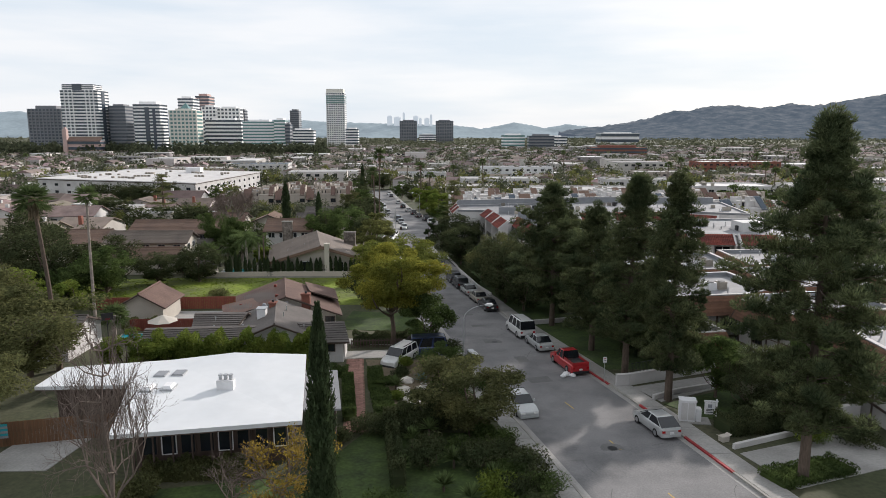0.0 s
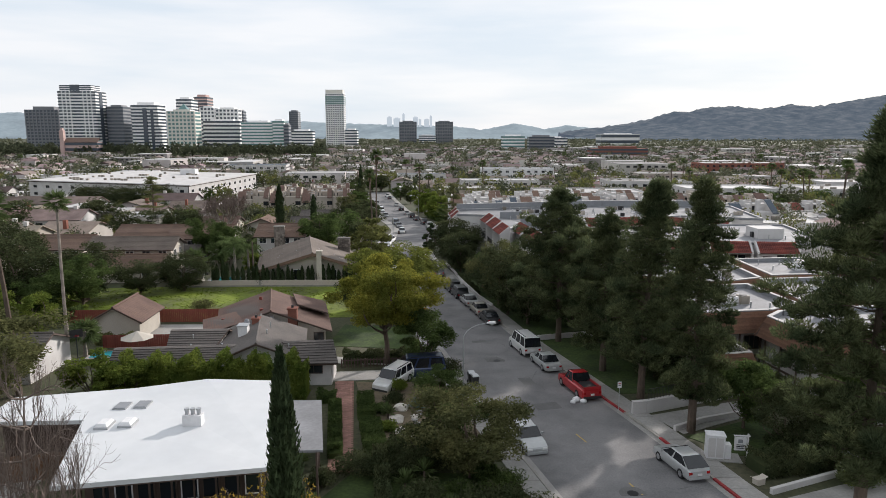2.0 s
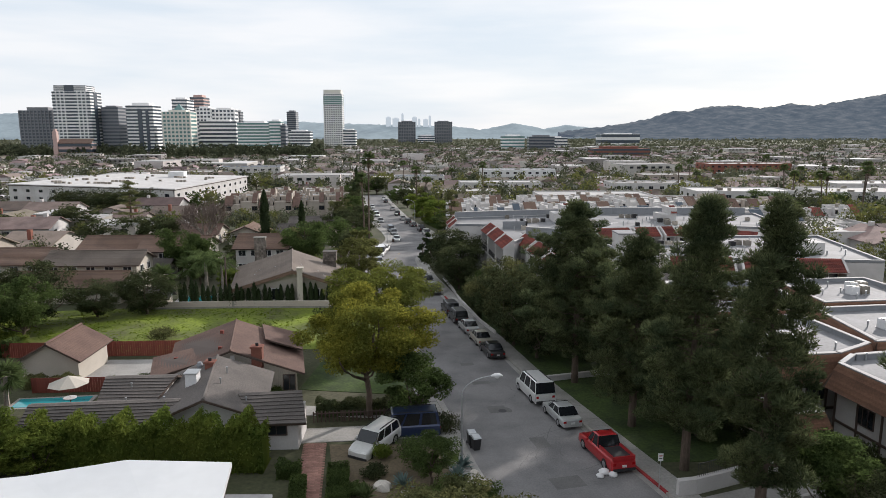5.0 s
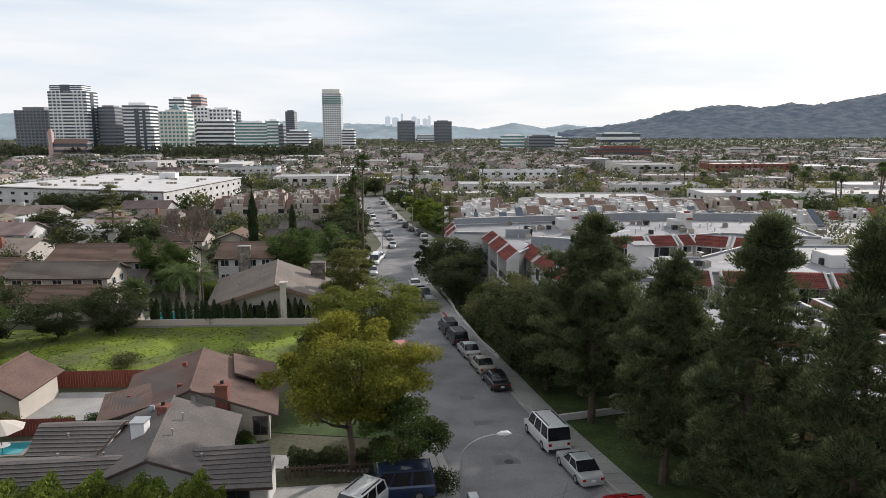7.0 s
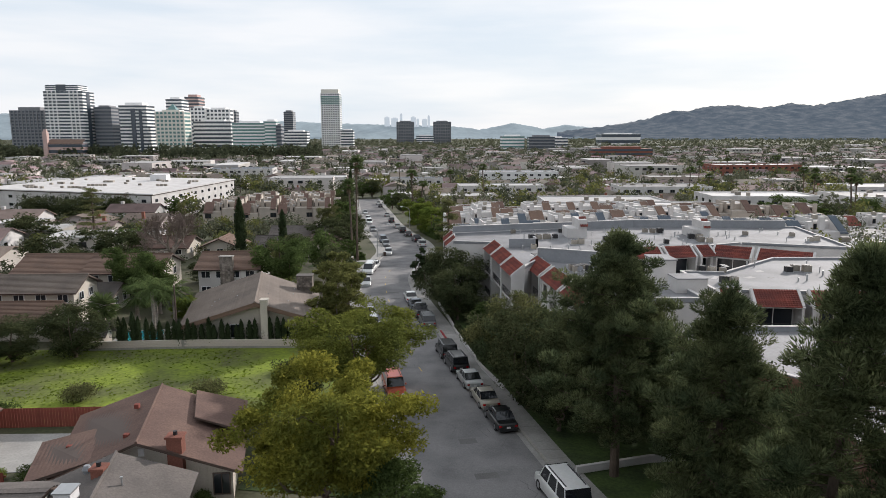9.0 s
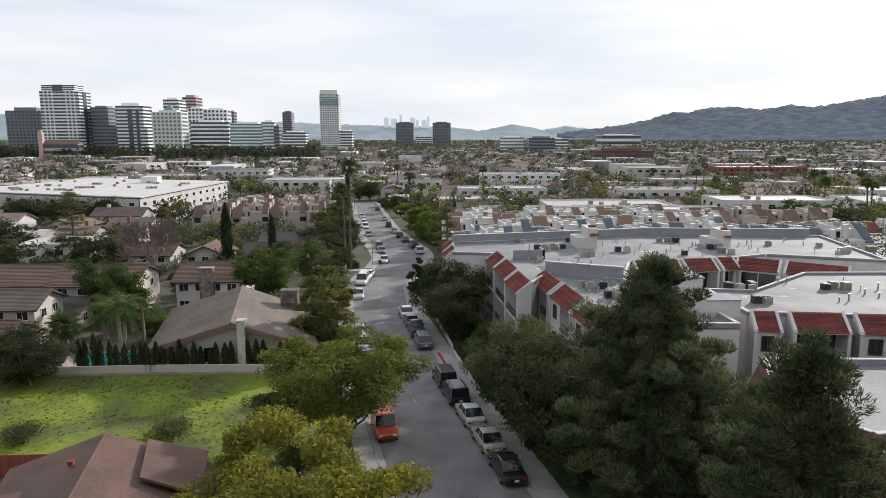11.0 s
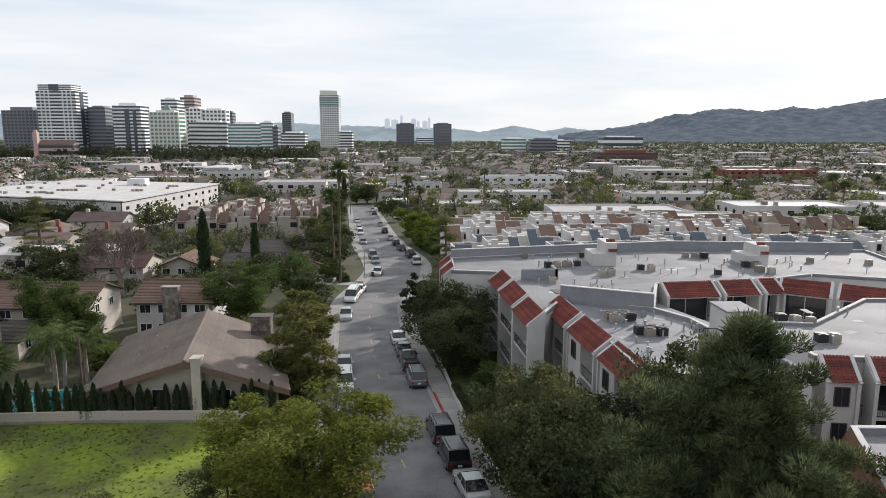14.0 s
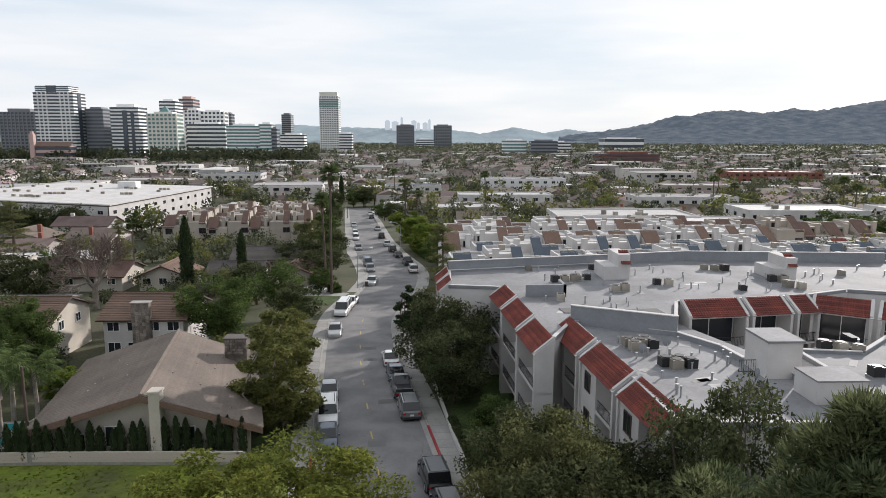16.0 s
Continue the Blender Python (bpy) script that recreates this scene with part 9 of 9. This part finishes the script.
for kind, x, y, r, h, label in ((F_DARK, -6.2, 47.6, 1.4, 1.5, "dark bush at the foot of the brick path"), (F_DARK, -4.6, 47.2, 1.5, 1.6, "dark bush at the foot of the brick path"), (F_DARK, -2.4, 46.6, 1.4, 1.5, "dark bush below the rock garden"), (F_DARK, 5.0, 40.6, 1.7, 1.7, "dark bush beside the pavement"), (F_DARK, 2.0, 41.4, 1.8, 1.9, "dense dark bush in the front lawn"),
                                (F_HEDGE, 2.8, 37.4, 1.7, 1.4, "yellow-green bush in the front lawn"), (F_GREEN, 5.8, 37.0, 1.5, 1.6, "green bush beside the pavement"), (F_GREEN, 3.8, 44.2, 1.4, 1.5, "green bush beside the pavement"), (F_GREEN, -8.6, 42.5, 1.2, 1.3, "green bush beside the house"), (F_DARK, -8.0, 45.6, 1.1, 1.2, "dark bush beside the house"),
                                (F_GREEN, -4.9, 58.0, 1.0, 0.9, "rounded green shrub beside the brick path"), (F_HEDGE, -4.2, 54.6, 0.9, 0.8, "yellow-green shrub beside the brick path"), (F_GREEN, -0.2, 56.8, 1.1, 1.3, "green shrub in the rock garden"), (F_GREEN, 0.9, 57.6, 1.2, 1.5, "green shrub in the rock garden"), (F_DARK, -3.9, 60.6, 1.0, 0.9, "dark shrub in the rock garden"), (F_GREEN, -3.0, 50.8, 1.2, 1.0, "green shrub in the rock garden"), (F_DARK, -0.8, 50.6, 1.3, 1.3, "dark shrub in the rock garden")):
    bush(kind, x, y, r, h, label)


def rosette(name, x, y, r, h, n, mat, label, stem=0.0, seed=0):
    rs = np.random.default_rng(seed + int(abs(x) * 50))
    g = Geo()
    for i in range(n):
        a, el = rs.uniform(0, 6.28), rs.uniform(0.2, 1.35)
        d = Vector((math.cos(a) * math.cos(el), math.sin(a) * math.cos(el), math.sin(el)))
        s = d.cross(Vector((0, 0, 1))).normalized() * r * 0.09
        b, e = Vector((0, 0, stem)), Vector((0, 0, stem)) + d * r + Vector((0, 0, -0.12 * r * math.cos(el)))
        mpt = b.lerp(e, 0.45) + Vector((0, 0, 0.06 * r))
        g.add([b, mpt + s, e, mpt - s], [(0, 1, 2, 3)])
    th = stand(name, label, "plant", (("leaf_rosette", g.mesh(name + "_leaves", mat)),), x, y)
    if stem:
        part("stem", Geo().tube([(0, 0, -0.2), (0, 0, stem)], [0.1, 0.08], 6), M_BARK, th)


M_AGAVE = foliage("agave_leaves", (0.16, 0.22, 0.21), (0.12, 0.18, 0.17), 0.2, 0.1)
for x, y in ((-1.9, 59.2), (2.2, 61.8), (1.8, 60.2)):
    rosette("agave", x, y, 1.1, 1, 34, M_AGAVE, "large blue-grey agave in the rock garden")
for x, y, st in ((-2.6, 44.2, 0.9), (-3.4, 40.0, 0.8), (0.2, 41.2, 0.7), (2.6, 39.0, 0.5), (-0.6, 38.0, 0.5), (3.0, 48.4, 1.6), (-4.2, 57.0, 0.4), (-9.8, 47.6, 0.8), (-1.4, 45.2, 1.2), (1.0, 36.2, 0.6)):
    rosette("yucca", x, y, 1.05, 1, 60, F_PALM, "spiky green yucca in the front garden", st, 3)


def boulder(x, y, s, seed):
    bm = bmesh.new()
    bmesh.ops.create_icosphere(bm, subdivisions=2, radius=s)
    for v in bm.verts:
        n = noise.noise(v.co * 1.6 / s + Vector((seed, 0, 0)))
        v.co *= 1 + 0.35 * n
        v.co.z *= 0.65
    me = bpy.data.meshes.new("boulder")
    bm.to_mesh(me)
    bm.free()
    me.materials.append(M_ROCK)
    solo("boulder", me, None, "pale rough boulder in the rock garden", "boulder", on_ground(x, y, seed * 40, s * 0.35), "rock garden boulders")


for i, (x, y, s) in enumerate(((-3.2, 58.9, 0.62), (-3.5, 56.4, 0.65), (-3.0, 54.0, 0.6), (-2.4, 52.6, 0.66), (-1.7, 52.2, 0.55), (-2.0, 57.0, 0.42), (-1.4, 54.6, 0.3), (0.4, 51.8, 0.4), (1.4, 51.6, 0.36), (2.2, 51.9, 0.45), (3.0, 61.0, 0.3), (2.0, 50.0, 0.4))):
    boulder(x, y, s, i + 1)
sheet("rock_garden", [(-5.0, 50.5), (3.6, 50.5), (1.9, 65.6), (-7.6, 66.0)], M_DIRT, "bare brown soil of the rock garden", "soil", 0.13)
for i in range(9):
    x, y = -2.5 + 0.12 * i + 0.2 * math.sin(i * 2.1), 53.4 + 0.62 * i
    solo("stepping_stone", Geo().cbox(0, 0, 0, 0.5, 0.32, 0.07), M_CONC, "flat stepping stone in the rock garden", "stepping stone", on_ground(x, y, 20 * math.sin(i), 0.12), "stepping stones")
sheet("patio", [(-32.0, 41.8), (-27.0, 41.8), (-26.2, 49.3), (-31.2, 49.6)], M_CONC, "pale concrete patio beside the house", "patio", 0.15)
th = thing("beach_towel_panel", "striped turquoise panel on the fence", "panel", pose(-32.4, 45.3, G(45) + 0.9, 0, 0, 13))
for i in range(6):
    part("stripe", Geo().box(-0.9, -0.03, 0.18 * i, 0.9, 0.0, 0.18 * i + 0.165), M_POOL if i % 2 else M_PARAPET, th)

# brick path: bricks laid in courses between two edges
path = thing("brick_path", "red-brown brick garden path", "path", pose(0, 0, 0), kind="structure")
part("bed", Geo().prism([(-9.6, 66.4), (-7.9, 66.4), (-6.2, 47.4), (-7.9, 47.4)], lambda p: G(p[1]) - 0.1, lambda p: G(p[1]) + 0.135), M_DIRT, path)
me = Geo().box(-0.19, -0.09, 0, 0.19, 0.09, 0.05).mesh("brick", M_PAVER)
rest = Geo()
k = 0
for r in range(92):
    y = 47.6 + 0.203 * r
    x0 = -7.86 - 0.0895 * (y - 47.4)
    for c in range(4):
        m = on_ground(x0 + 0.22 + 0.4 * c + (0.1 if r % 2 else -0.06), y, 5, 0.115 + 0.006 * ((r * 3 + c) % 3))
        if k < 300:
            part("brick", me, None, path, m=m)
            k += 1
        else:
            rest.add([tuple(m @ v.co) for v in me.vertices], [tuple(p.vertices) for p in me.polygons])
tagged(part("bricks", rest, M_PAVER, path), kind="stuff")

# weeds and grass tufts over the lot, too many to count
rs = np.random.default_rng(15)
n = 8000
x, y = rs.uniform(-58, -4, n), rs.uniform(91, 116, n)
keep = (x < -3.8 - (y - 92) * 0.17) & (y < 114.2 + 0.05 * (x + 36))
patch = np.array([noise.fractal(Vector((a * 0.12, b * 0.16, 1.7)), 0.9, 2.0, 4) for a, b in zip(x, y)])
keep &= (patch + rs.normal(0, 0.25, n)) > -0.05
x, y, patch = x[keep], y[keep], patch[keep]
hgt = 0.16 + 0.22 * np.clip(patch, 0, 1)
pos = np.stack([x, y, np.array([G(b) for b in y]) + 0.13 + hgt * 0.12], 1)
v, f = cards(pos, rs.normal(size=(len(x), 3)) * np.array([1.0, 1.0, 0.25]) + np.array([0, 0, 0.12]), 0.26, 0.7, rs)
ob = new("weeds", np_mesh("weeds", v, f, F_GRASS))
tagged(ob, "tufts of bright weeds over the empty lot", "weeds", "", "stuff")
